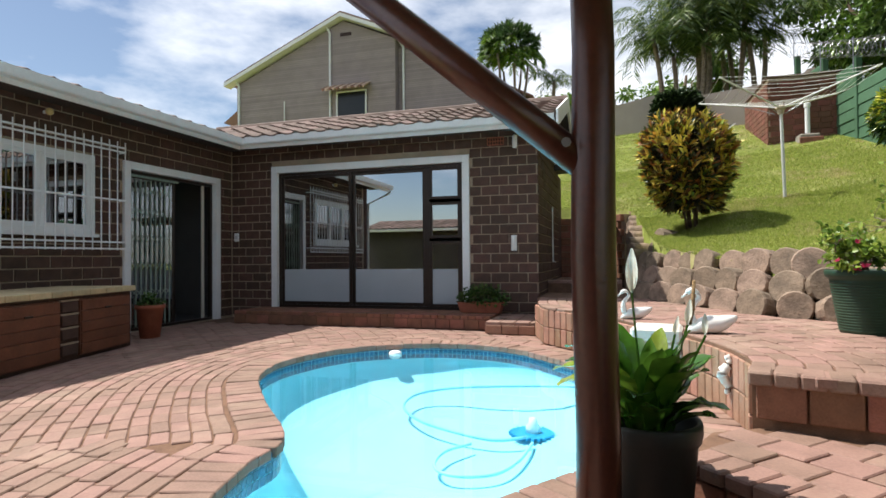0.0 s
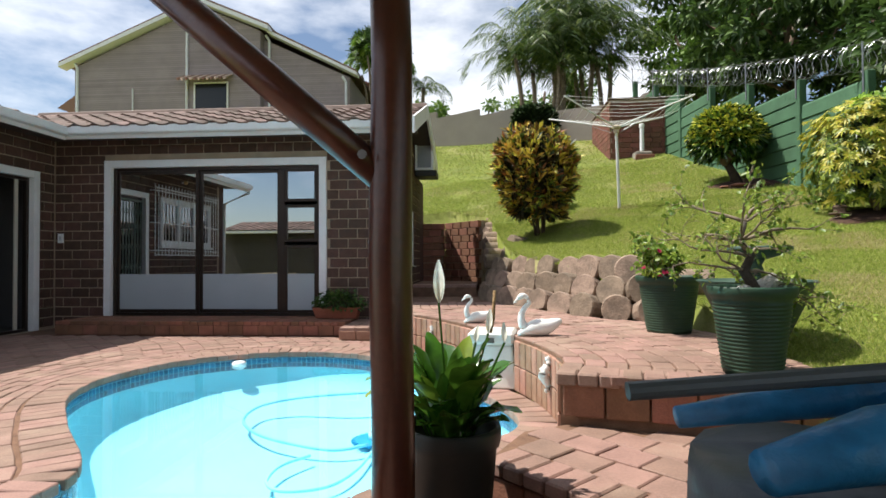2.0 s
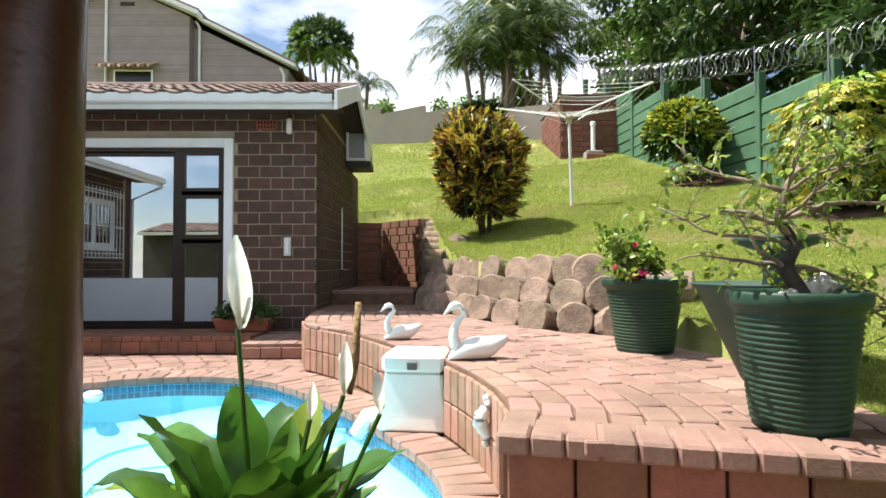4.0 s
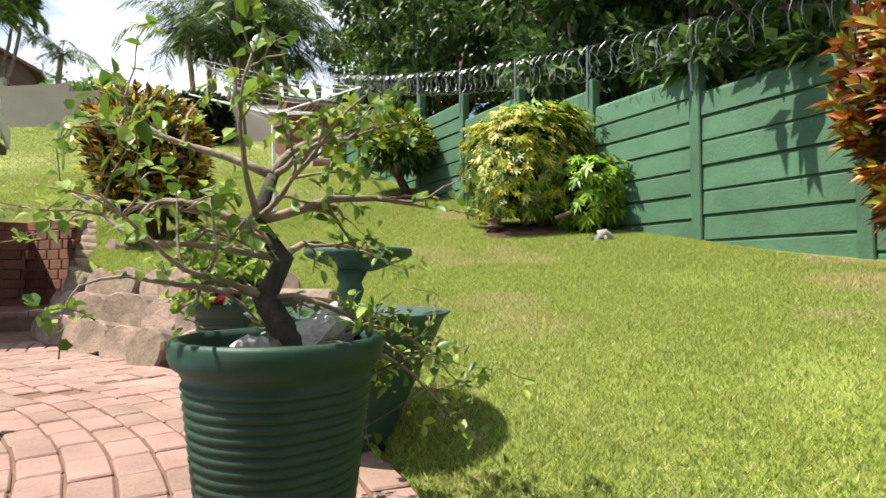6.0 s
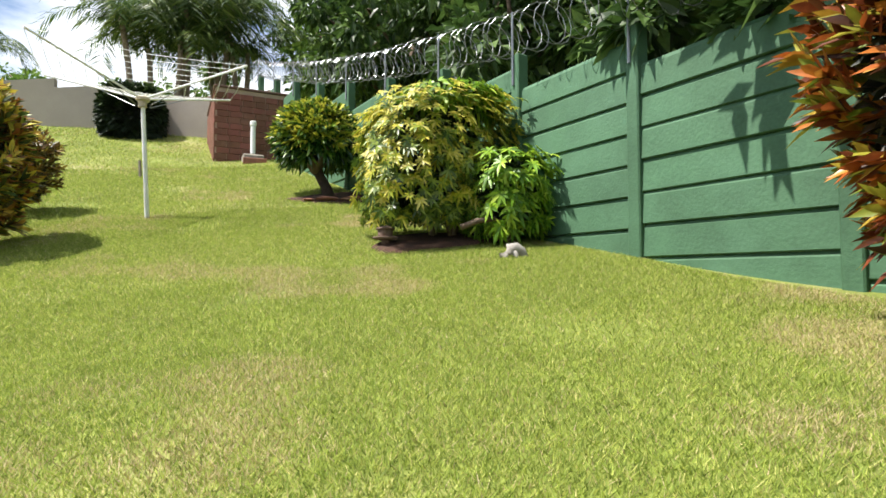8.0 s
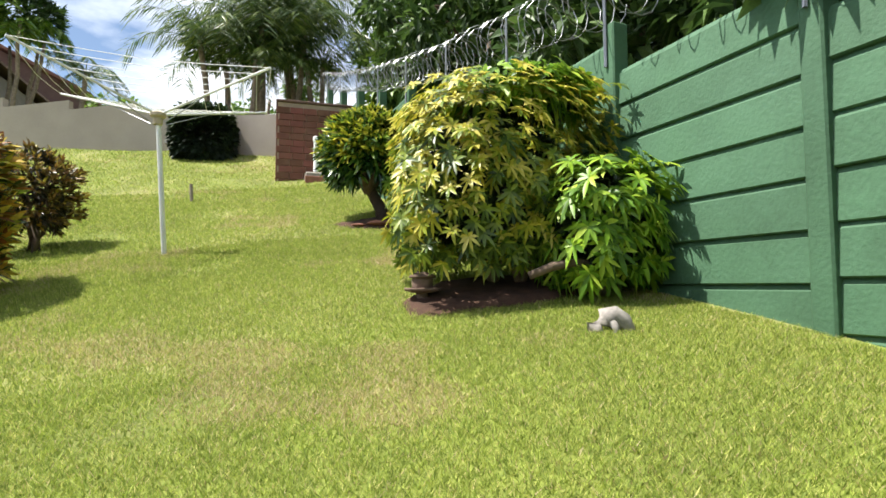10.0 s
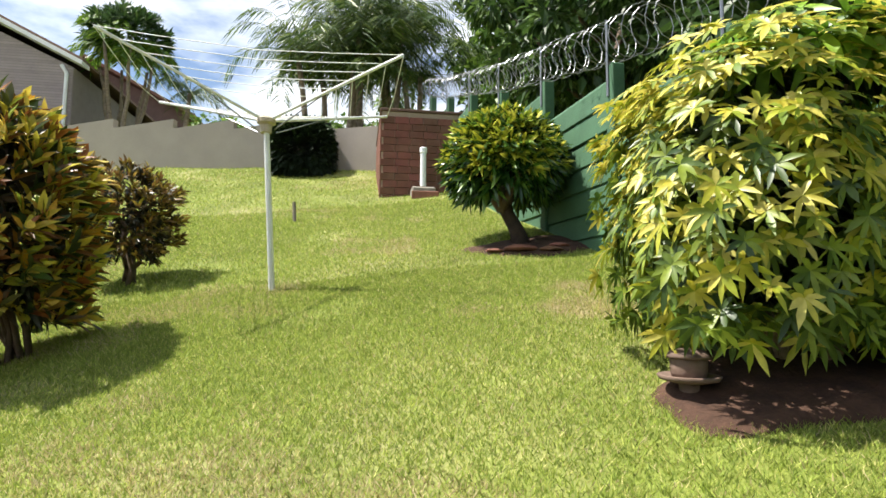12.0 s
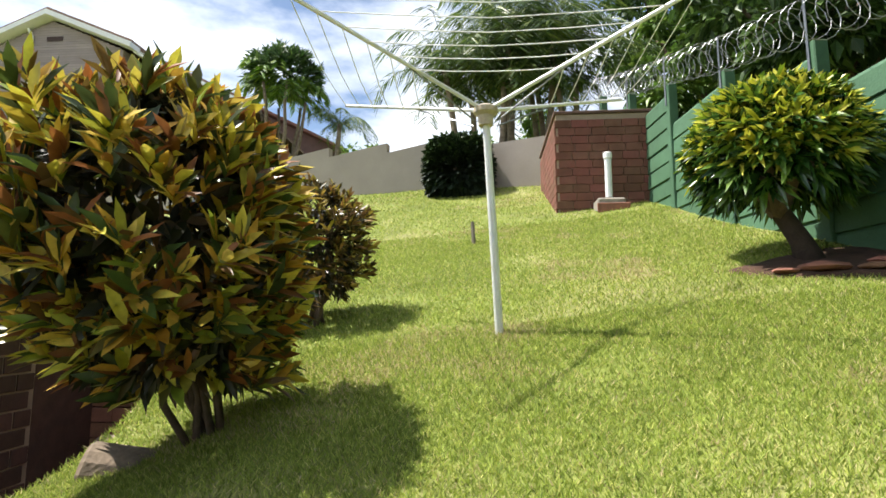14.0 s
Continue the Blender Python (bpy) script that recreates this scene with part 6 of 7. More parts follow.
def croton(where, rx, ry, h, label, seed, stops=None, matname="croton_leaf", n=640, leaf=0.15, upward=0.55, lean=(0.0, 0.0)):
    rg = np.random.default_rng(seed)
    x, y = where
    z = float(lawn_z(x, y))
    th = empty("croton_bush", label, "shrub", Matrix.Translation((x, y, z)))
    lm = leaf_mat(matname, stops or CROTON, 0.38, 0.22)
    d = sphere_dirs(n, rg, -0.75)
    rad = lumpy(d, rg, 9, 0.2) * rg.uniform(0.72, 1.02, n)
    box_k = 1 / np.maximum(np.abs(d[:, :2]).max(1, keepdims=True) * 0.55 + 0.45, 0.6)
    c = np.column_stack([d[:, 0] * rx * rad, d[:, 1] * ry * rad, h * 0.515 + d[:, 2] * h * 0.475 * rad])
    shift = np.array([lean[0], lean[1], 0.0])
    c[:, :2] *= np.clip(0.66 + 0.45 * (c[:, 2:3] / h), 0.66, 1.05) * np.minimum(box_k, 1.12)
    w = d * np.array([1, 1, 0.8]) + np.array([0, 0, upward])
    w /= np.linalg.norm(w, axis=1, keepdims=True)
    c = c + shift * np.clip(c[:, 2:3] / (0.5 * h), 0, 1)
    rosettes("leaves", c, w, 9, leaf, leaf * 0.27, lm, th, 0.85, 0.25, rg)
    # inner leaves coloured near black to stand in for shade inside the crown
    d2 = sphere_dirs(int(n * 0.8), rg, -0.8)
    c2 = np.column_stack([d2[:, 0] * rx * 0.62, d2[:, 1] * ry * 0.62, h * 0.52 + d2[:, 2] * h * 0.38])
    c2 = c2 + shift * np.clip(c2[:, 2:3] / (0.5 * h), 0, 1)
    rosettes("inner_leaves", c2, d2, 5, leaf * 0.95, leaf * 0.27, leaf_mat("croton_shade", [(0, (0.012, 0.018, 0.008)), (0.6, (0.03, 0.03, 0.012)), (1, (0.06, 0.035, 0.015))], 0.45, 0.1), th, 0.95, 0.35, rg)
    tips = [(lean[0] + math.cos(a) * rx * 0.45 * rg.uniform(0.5, 1), lean[1] + math.sin(a) * ry * 0.45 * rg.uniform(0.5, 1), h * rg.uniform(0.45, 0.75)) for a in np.linspace(0, 6.0, 9)]
    for tip in tips:
        stems("trunk", (rg.uniform(-0.13, 0.13), rg.uniform(-0.1, 0.1), -0.03), [tip], 0.022, 0.010, BARK, th, 6, 0.05, rg)
    return th


croton((2.79, 8.97), 0.74, 0.68, 1.90, "tall bushy croton with yellow, orange and dark green leaves", 21, None, "croton_leaf", 520, 0.19, 0.95, (-0.08, -0.46))
croton((2.86, 10.75), 0.52, 0.48, 1.32, "smaller croton on a forked bare trunk in the lawn", 22, [(0, (0.05, 0.05, 0.015)), (0.4, (0.12, 0.08, 0.025)), (0.65, (0.27, 0.14, 0.04)), (0.85, (0.32, 0.28, 0.04)), (1, (0.48, 0.33, 0.07))], "croton_leaf_small", 330, 0.11)
croton((7.74, 2.42), 0.78, 0.72, 2.2, "croton with red, orange and yellow leaves before a green fence", 23, [(0, (0.05, 0.02, 0.01)), (0.2, (0.16, 0.04, 0.015)), (0.45, (0.38, 0.10, 0.02)), (0.65, (0.46, 0.20, 0.03)), (0.8, (0.28, 0.26, 0.03)), (1, (0.12, 0.18, 0.02))], "croton_leaf_red", 620, 0.17)


def soil_bed(x, y, rx, ry, seed, label, mound=0.03):
    rg = np.random.default_rng(seed)
    bm = bmesh.new()
    n = 30
    c = bm.verts.new((x, y, float(lawn_z(x, y)) + mound + 0.005))
    rings = []
    for k in (0.5, 0.85, 1.0):
        ring = []
        for i in range(n):
            a = i / n * math.tau
            q = k * (1 + 0.12 * math.sin(3 * a + seed) + 0.06 * math.sin(7 * a))
            px, py = x + rx * q * math.cos(a), y + ry * q * math.sin(a)
            ring.append(bm.verts.new((px, py, float(lawn_z(px, py)) + (mound if k < 0.6 else mound * 0.8 if k < 1 else -0.01) + rg.uniform(-0.008, 0.008))))
        rings.append(ring)
    for i in range(n):
        bm.faces.new((c, rings[0][i], rings[0][(i + 1) % n]))
    for a, b in zip(rings, rings[1:]):
        for i in range(n):
            bm.faces.new((a[i], b[i], b[(i + 1) % n], a[(i + 1) % n]))
    tagged(part("soil_bed", bm, SOIL, None, "", True), label, "soil", kind="structure")


soil_bed(7.25, 6.74, 0.80, 0.45, 3, "bare dark red soil under a large shrub", 0.05)
soil_bed(7.25, 10.75, 0.75, 0.5, 5, "bare red soil patch under a round shrub")


def schefflera(where, rx, ry, h, stops, matname, label, seed, n=520, leaf=0.17, low=0.28, mixed=False):
    rg = np.random.default_rng(seed)
    x, y = where
    z = float(lawn_z(x, y))
    th = empty("schefflera_shrub", label, "shrub", Matrix.Translation((x, y, z)))
    d = sphere_dirs(n, rg, -0.8)
    rad = lumpy(d, rg, 12, 0.2) * rg.uniform(0.78, 1.04, n)
    k = 1 / np.maximum((np.abs(d) ** 7).sum(1) ** (1 / 7), 0.68)
    c = np.column_stack([d[:, 0] * rx * rad * k, d[:, 1] * ry * rad * k, h * (0.5 + low / 2) + d[:, 2] * h * (0.5 - low / 2) * rad * k])
    w = d + np.array([0, 0, 0.35]) + rg.normal(size=d.shape) * 0.25
    w /= np.linalg.norm(w, axis=1, keepdims=True)
    # palmate leaves: leaflets in a drooping ring
    cnt = 8
    cc = np.repeat(c, cnt, 0)
    ww = np.repeat(w, cnt, 0)
    e1 = np.cross(w, np.array([0.3, 0.2, 1.0]))
    e1 /= np.linalg.norm(e1, axis=1, keepdims=True)
    e2 = np.cross(w, e1)
    a = np.tile(np.arange(cnt) / cnt * math.tau, n) + np.repeat(rg.uniform(0, 6, n), cnt)
    dd = np.repeat(e1, cnt, 0) * np.cos(a)[:, None] + np.repeat(e2, cnt, 0) * np.sin(a)[:, None] + ww * 0.25
    lm = leaf_mat(matname, stops, 0.42, 0.3, 0.4)
    if mixed:
        # green whorls, most of them low down; the rest variegated
        grn = np.repeat(rg.random(n) < np.clip(0.85 - 0.75 * c[:, 2] / h, 0.18, 0.8), cnt)
        leaves("green_leaves", cc[grn], dd[grn], leaf, leaf * 0.31, leaf_mat("schefflera_mixed", [(0, (0.03, 0.065, 0.010)), (0.5, (0.10, 0.16, 0.018)), (1, (0.28, 0.35, 0.04))], 0.42, 0.3, 0.5), th, 0.6, 0.12, rg, ww[grn], True)
        cc, dd, ww = cc[~grn], dd[~grn], ww[~grn]
    leaves("leaves", cc, dd, leaf, leaf * 0.31, lm, th, 0.6, 0.12, rg, ww, True)
    # very dark inner leaves carry the shrub's inside shade in their colour
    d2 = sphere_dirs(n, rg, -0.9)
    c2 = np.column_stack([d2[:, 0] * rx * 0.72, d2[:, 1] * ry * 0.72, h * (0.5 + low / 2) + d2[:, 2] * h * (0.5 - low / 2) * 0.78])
    rosettes("inner_leaves", c2, d2, 6, leaf, leaf * 0.34, leaf_mat("schefflera_shade", [(0, (0.010, 0.022, 0.008)), (0.7, (0.025, 0.05, 0.012)), (1, (0.06, 0.09, 0.02))], 0.35, 0.12), th, 0.95, 0.4, rg)
    tips = [(math.cos(q) * rx * 0.5, math.sin(q) * ry * 0.5, h * rg.uniform(0.45, 0.8)) for q in np.linspace(0, 5.5, 8)]
    stems("stem", (0, 0, -0.03), tips, 0.028, 0.010, PALEBARK, th, 6, 0.06, rg)
    return th


schefflera((7.27, 6.94), 0.75, 0.58, 1.42, [(0, (0.12, 0.20, 0.02)), (0.3, (0.34, 0.37, 0.03)), (0.6, (0.50, 0.44, 0.045)), (1, (0.64, 0.57, 0.14))], "schefflera_yellow", "large rounded schefflera with yellow and green variegated leaves", 31, 1600, 0.092, 0.11, True)
schefflera((7.80, 6.32), 0.34, 0.36, 0.93, [(0, (0.06, 0.14, 0.012)), (0.4, (0.14, 0.28, 0.02)), (0.75, (0.27, 0.43, 0.03)), (1, (0.44, 0.57, 0.07))], "schefflera_green", "low bright green schefflera beside a fence", 32, 290, 0.118, 0.10)
schefflera((7.45, 6.86), 0.45, 0.34, 1.66, [(0, (0.03, 0.10, 0.012)), (0.4, (0.07, 0.20, 0.02)), (0.75, (0.20, 0.36, 0.03)), (1, (0.36, 0.48, 0.06))], "schefflera_green", "bright green schefflera shoots rising above a shrub", 33, 110, 0.17, 0.84)


def round_shrub(where, r, h, seed):
    rg = np.random.default_rng(seed)
    x, y = where
    z = float(lawn_z(x, y))
    th = empty("round_shrub", "clipped round shrub with lime-yellow tips on a short trunk", "shrub", Matrix.Translation((x, y, z)))
    n = 620
    d = sphere_dirs(n, rg, -0.72)
    rad = lumpy(d, rg, 10, 0.1) * rg.uniform(0.86, 1.02, n)
    c = np.column_stack([d[:, 0] * r * rad, d[:, 1] * r * rad, h - r * 0.78 + d[:, 2] * r * 0.86 * rad])
    w = d + np.array([0, 0, 0.3])
    w /= np.linalg.norm(w, axis=1, keepdims=True)
    top = c[:, 2] > h - r * 1.05
    yel = leaf_mat("lime_leaf", [(0, (0.10, 0.19, 0.015)), (0.3, (0.26, 0.34, 0.025)), (0.6, (0.50, 0.50, 0.04)), (1, (0.68, 0.62, 0.08))], 0.3, 0.25, 0.5)
    grn = leaf_mat("deep_leaf", [(0, (0.016, 0.045, 0.010)), (0.6, (0.04, 0.10, 0.015)), (1, (0.13, 0.22, 0.03))], 0.25, 0.15, 0.6)
    rosettes("upper_leaves", c[top], w[top], 9, 0.20, 0.05, yel, th, 0.85, 0.3, rg)
    rosettes("leaves", c, w, 8, 0.21, 0.055, grn, th, 0.9, 0.5, rg)
    part("trunk", tube([(0.2, -0.05, -0.05), (0.15, 0, 0.18), (0.02, 0.02, 0.42), (-0.08, 0, h * 0.5)], [0.13, 0.09, 0.08, 0.06], 12), mat("dark_bark", (0.05, 0.034, 0.025), 0.9, 0.25, 12, 0.8, 70), th, "", True)
    stems("branch", (-0.04, 0, 0.42), [(r * 0.6 * math.cos(a), r * 0.6 * math.sin(a), h * 0.6) for a in (0.3, 1.5, 2.8, 4.0, 5.2)], 0.06, 0.02, BARK, th, 8, 0.04, rg)


round_shrub((6.98, 11.0), 0.64, 1.50, 41)


def hedge(where, rx, ry, h):
    rg = np.random.default_rng(51)
    x, y = where
    z = float(lawn_z(x, y))
    th = empty("hedge_bush", "dark green clipped hedge bush against a plastered wall", "hedge", Matrix.Translation((x, y, z)))
    n = 2600
    d = sphere_dirs(n, rg, -0.9)
    k = 1 / np.maximum((np.abs(d) ** 4).sum(1) ** 0.25, 0.7)
    c = np.column_stack([d[:, 0] * rx * k, d[:, 1] * ry * k, h * 0.5 + d[:, 2] * h * 0.5 * k]) * rg.uniform(0.9, 1.02, (n, 1))
    leaves("leaves", c, d + rg.normal(size=d.shape) * 0.6, 0.16, 0.08, leaf_mat("hedge_leaf", [(0, (0.025, 0.05, 0.015)), (1, (0.07, 0.12, 0.035))], 0.4, 0.1), th, 0.3, 0.2, rg)
    # smaller shell of blackish leaves paints in shade behind the outer ones
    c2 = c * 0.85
    leaves("inner_leaves", c2, d, 0.3, 0.22, leaf_mat("hedge_shade", [(0, (0.008, 0.018, 0.007)), (1, (0.015, 0.03, 0.01))], 0.6, 0.05), th, 0.3, 0.1, rg)
    part("trunk", tube([(0, 0, -0.1), (0, 0, h * 0.6)], 0.08, 8), BARK, th)


hedge((3.72, 19.3), 0.74, 0.5, 1.4)


# bonsai-like bougainvillea in the large pot
def bougainvillea(where, size, seed, twist, flowers, label, nleaf):
    rg = np.random.default_rng(seed)
    th = empty("bougainvillea", label, "potted plant", Matrix.Translation(where))
    ends, mids = [], []

    def grow(p, d, length, r, depth):
        pts, rad = [p.copy()], [r]
        n = 5
        q = p.copy()
        for i in range(n):
            d = (d + Vector(rg.normal(size=3)) * 0.26 + Vector((0, 0, 0.05 if depth < 2 else -0.03))).normalized()
            q = q + d * (length / n)
            pts.append(q.copy())
            rad.append(max(r * (1 - 0.55 * (i + 1) / n), 0.0025))
        part("trunk" if depth == 0 else "branch", tube(pts, rad, 10 if depth < 2 else 6), PALEBARK if depth else BARK, th, "", True)
        if depth >= 1:
            mids.extend(pts[2:])
        if depth == 3:
            ends.append((pts[-1], d))
            return
        for j in range(3 if depth else 5):
            a = rg.uniform(0, math.tau)
            out = Vector((math.cos(a), math.sin(a), rg.uniform(-0.05, 0.7))).normalized()
            k = rg.integers(2, 6)
            grow(pts[int(k)], (d * 0.45 + out).normalized(), length * rg.uniform(0.55, 0.85), rad[int(k)] * 0.72, depth + 1)

    grow(Vector((0, 0, 0)), Vector((twist, 0, 1)).normalized(), 0.42 * size, 0.042 * size, 0)
    pts = np.array([list(p) for p in mids + [e[0] for e in ends]])
    pick = rg.integers(0, len(pts), nleaf)
    b = pts[pick] + rg.normal(size=(nleaf, 3)) * 0.018 * size
    leaves("leaves", b, rg.normal(size=(nleaf, 3)) + np.array([0, 0, 0.25]), 0.052, 0.04, leaf_mat("bougain_leaf", [(0, (0.05, 0.11, 0.015)), (0.5, (0.12, 0.20, 0.03)), (1, (0.26, 0.34, 0.06))], 0.4, 0.35), th, 0.35, 0.2, rg, None, True)
    if flowers:
        f = pts[rg.integers(0, len(pts), flowers)] + rg.normal(size=(flowers, 3)) * 0.03
        for spot in f:
            five = np.repeat(spot[None], 5, 0)
            leaves("flower", five, rg.normal(size=five.shape) + np.array([0, 0, 0.4]), 0.035, 0.03, leaf_mat("magenta_bract", [(0, (0.55, 0.02, 0.12)), (1, (0.75, 0.06, 0.2))], 0.5, 0.4), th, 0.1, 0.2, rg)
    return th


def bonsai(where):
    """Gnarled trunk with long wiry branches, sparse leaves towards their ends."""
    rg = np.random.default_rng(77)
    th = empty("bougainvillea", "gnarled leafy bougainvillea trained like a bonsai in a green pot", "potted plant", Matrix.Translation(where) @ Matrix.Scale(0.92, 4))
    spine = [Vector(p) for p in ((0.04, 0.0, -0.03), (0.02, 0.0, 0.08), (-0.035, 0.01, 0.18), (0.005, 0.0, 0.27), (-0.06, 0.0, 0.36), (-0.02, 0.02, 0.47))]
    part("trunk", tube(spine, [0.046, 0.034, 0.03, 0.024, 0.019, 0.014], 12), mat("dark_trunk", (0.035, 0.027, 0.022), 0.9, 0.35, 18, 1.0, 80, stain=(0.16, 0.14, 0.12), stain_amount=0.4), th, "", True)
    for dx, dy in ((0.10, -0.08), (-0.09, -0.06), (0.06, 0.1)):
        part("root", tube([(0, 0, 0.08), (dx * 0.6, dy * 0.6, 0.02), (dx, dy, -0.04)], [0.022, 0.018, 0.008], 8), PALEBARK, th, "", True)
    tips = []

    def wire(p, d, length, r, depth, sag):
        pts, rad = [p.copy()], [r]
        n = 8 if depth == 0 else 5
        q = p.copy()
        for i in range(n):
            d = (d + Vector(rg.normal(size=3)) * (0.22 if depth else 0.17) + Vector((0, 0, -sag / n))).normalized()
            q = q + d * (length / n)
            pts.append(q.copy())
            rad.append(max(r * (1 - 0.75 * (i + 1) / n), 0.0016))
        part("branch", tube(pts, rad, 7 if depth == 0 else 5), PALEBARK, th, "", True)
        for k in range(2, len(pts)):
            tips.append((pts[k], 1.0 if depth else 0.25 + 0.1 * k))
        if depth < 2:
            for j in range(5 if depth == 0 else 2):
                k = int(rg.integers(2, n + 1))
                a = rg.uniform(0, math.tau)
                out = Vector((math.cos(a), math.sin(a), rg.uniform(-0.2, 0.7)))
                wire(pts[k], (d * 0.7 + out).normalized(), length * rg.uniform(0.28, 0.5), rad[k] * 0.75, depth + 1, 0.25)

    for dx, dy, dz, L, r, sag, k in ((-1, -0.15, 0.6, 0.42, 0.014, 0.1, 3), (1, 0.1, 0.5, 0.5, 0.014, 0.2, 4), (0.35, 0.1, 0.8, 0.36, 0.013, 0.2, 5), (-0.6, 0.4, 0.55, 0.45, 0.012, 0.2, 5),
                                     (0.9, -0.5, 0.05, 0.45, 0.010, 0.7, 1), (-0.9, 0.3, 0.2, 0.40, 0.010, 0.3, 2), (0.6, 0.7, 0.4, 0.45, 0.010, 0.3, 3), (-0.7, -0.5, 0.3, 0.45, 0.009, 0.3, 2),
                                     (1, -0.1, 0.25, 0.42, 0.010, 0.5, 2), (-0.2, -0.8, 0.7, 0.4, 0.009, 0.2, 4), (0.5, -0.6, 0.6, 0.32, 0.009, 0.2, 5), (1, 0.5, 0.1, 0.42, 0.009, 0.6, 1),
                                     (1, -0.3, 0.15, 0.55, 0.008, 0.55, 2), (1, 0.2, 0.0, 0.5, 0.008, 0.5, 1), (-1, 0.2, 0.35, 0.55, 0.010, 0.25, 3), (0.3, -0.5, 0.5, 0.4, 0.008, 0.3, 4)):
        wire(spine[k], Vector((dx, dy, dz)).normalized(), L, r, 0, sag)
    pts = np.array([list(t[0]) for t in tips])
    wt = np.array([t[1] for t in tips])
    n = 1050
    pick = rg.choice(len(pts), n, p=wt / wt.sum())
    b = pts[pick] + rg.normal(size=(n, 3)) * 0.012
    leaves("leaves", b, rg.normal(size=(n, 3)) + np.array([0, 0, 0.2]), 0.036, 0.027, leaf_mat("bougain_leaf", [(0, (0.07, 0.14, 0.018)), (0.5, (0.17, 0.27, 0.035)), (1, (0.36, 0.44, 0.08))], 0.4, 0.35), th, 0.35, 0.2, rg, None, True)
    return th


bonsai((3.265, 1.95, 0.82))
bougainvillea((3.38, 3.66, 0.82), 0.68, 62, 0.05, 8, "small bougainvillea with a few pink flowers in a green pot", 950)


def pot_rocks():
    for x, y, s, tilt in ((3.35, 2.02, 0.105, 40), (3.19, 1.88, 0.05, 10)):
        bm = bmesh.new()
        bmesh.ops.create_icosphere(bm, subdivisions=3, radius=1)
        for v in bm.verts:
            n = noise.noise(v.co * 1.6 + Vector((x * 9, y * 7, 0))) * 0.35 + noise.noise(v.co * 4) * 0.12
            v.co = Vector((v.co.x * 1.0, v.co.y * 0.55, v.co.z * 1.2)) * (1 + n)
        ob = part("rock", bm, mat("pale_rock", (0.5, 0.48, 0.46), 0.8, 0.25, 14, 0.9, 60, stain=(0.12, 0.11, 0.1), stain_amount=0.9))
        ob.matrix_basis = Matrix.Translation((x, y, 0.86)) @ pose(0, 0, 0, tilt, 0, 30) @ Matrix.Scale(s, 4)
        tagged(ob, "rough grey-white rock set in a green plant pot", "rock")


pot_rocks()


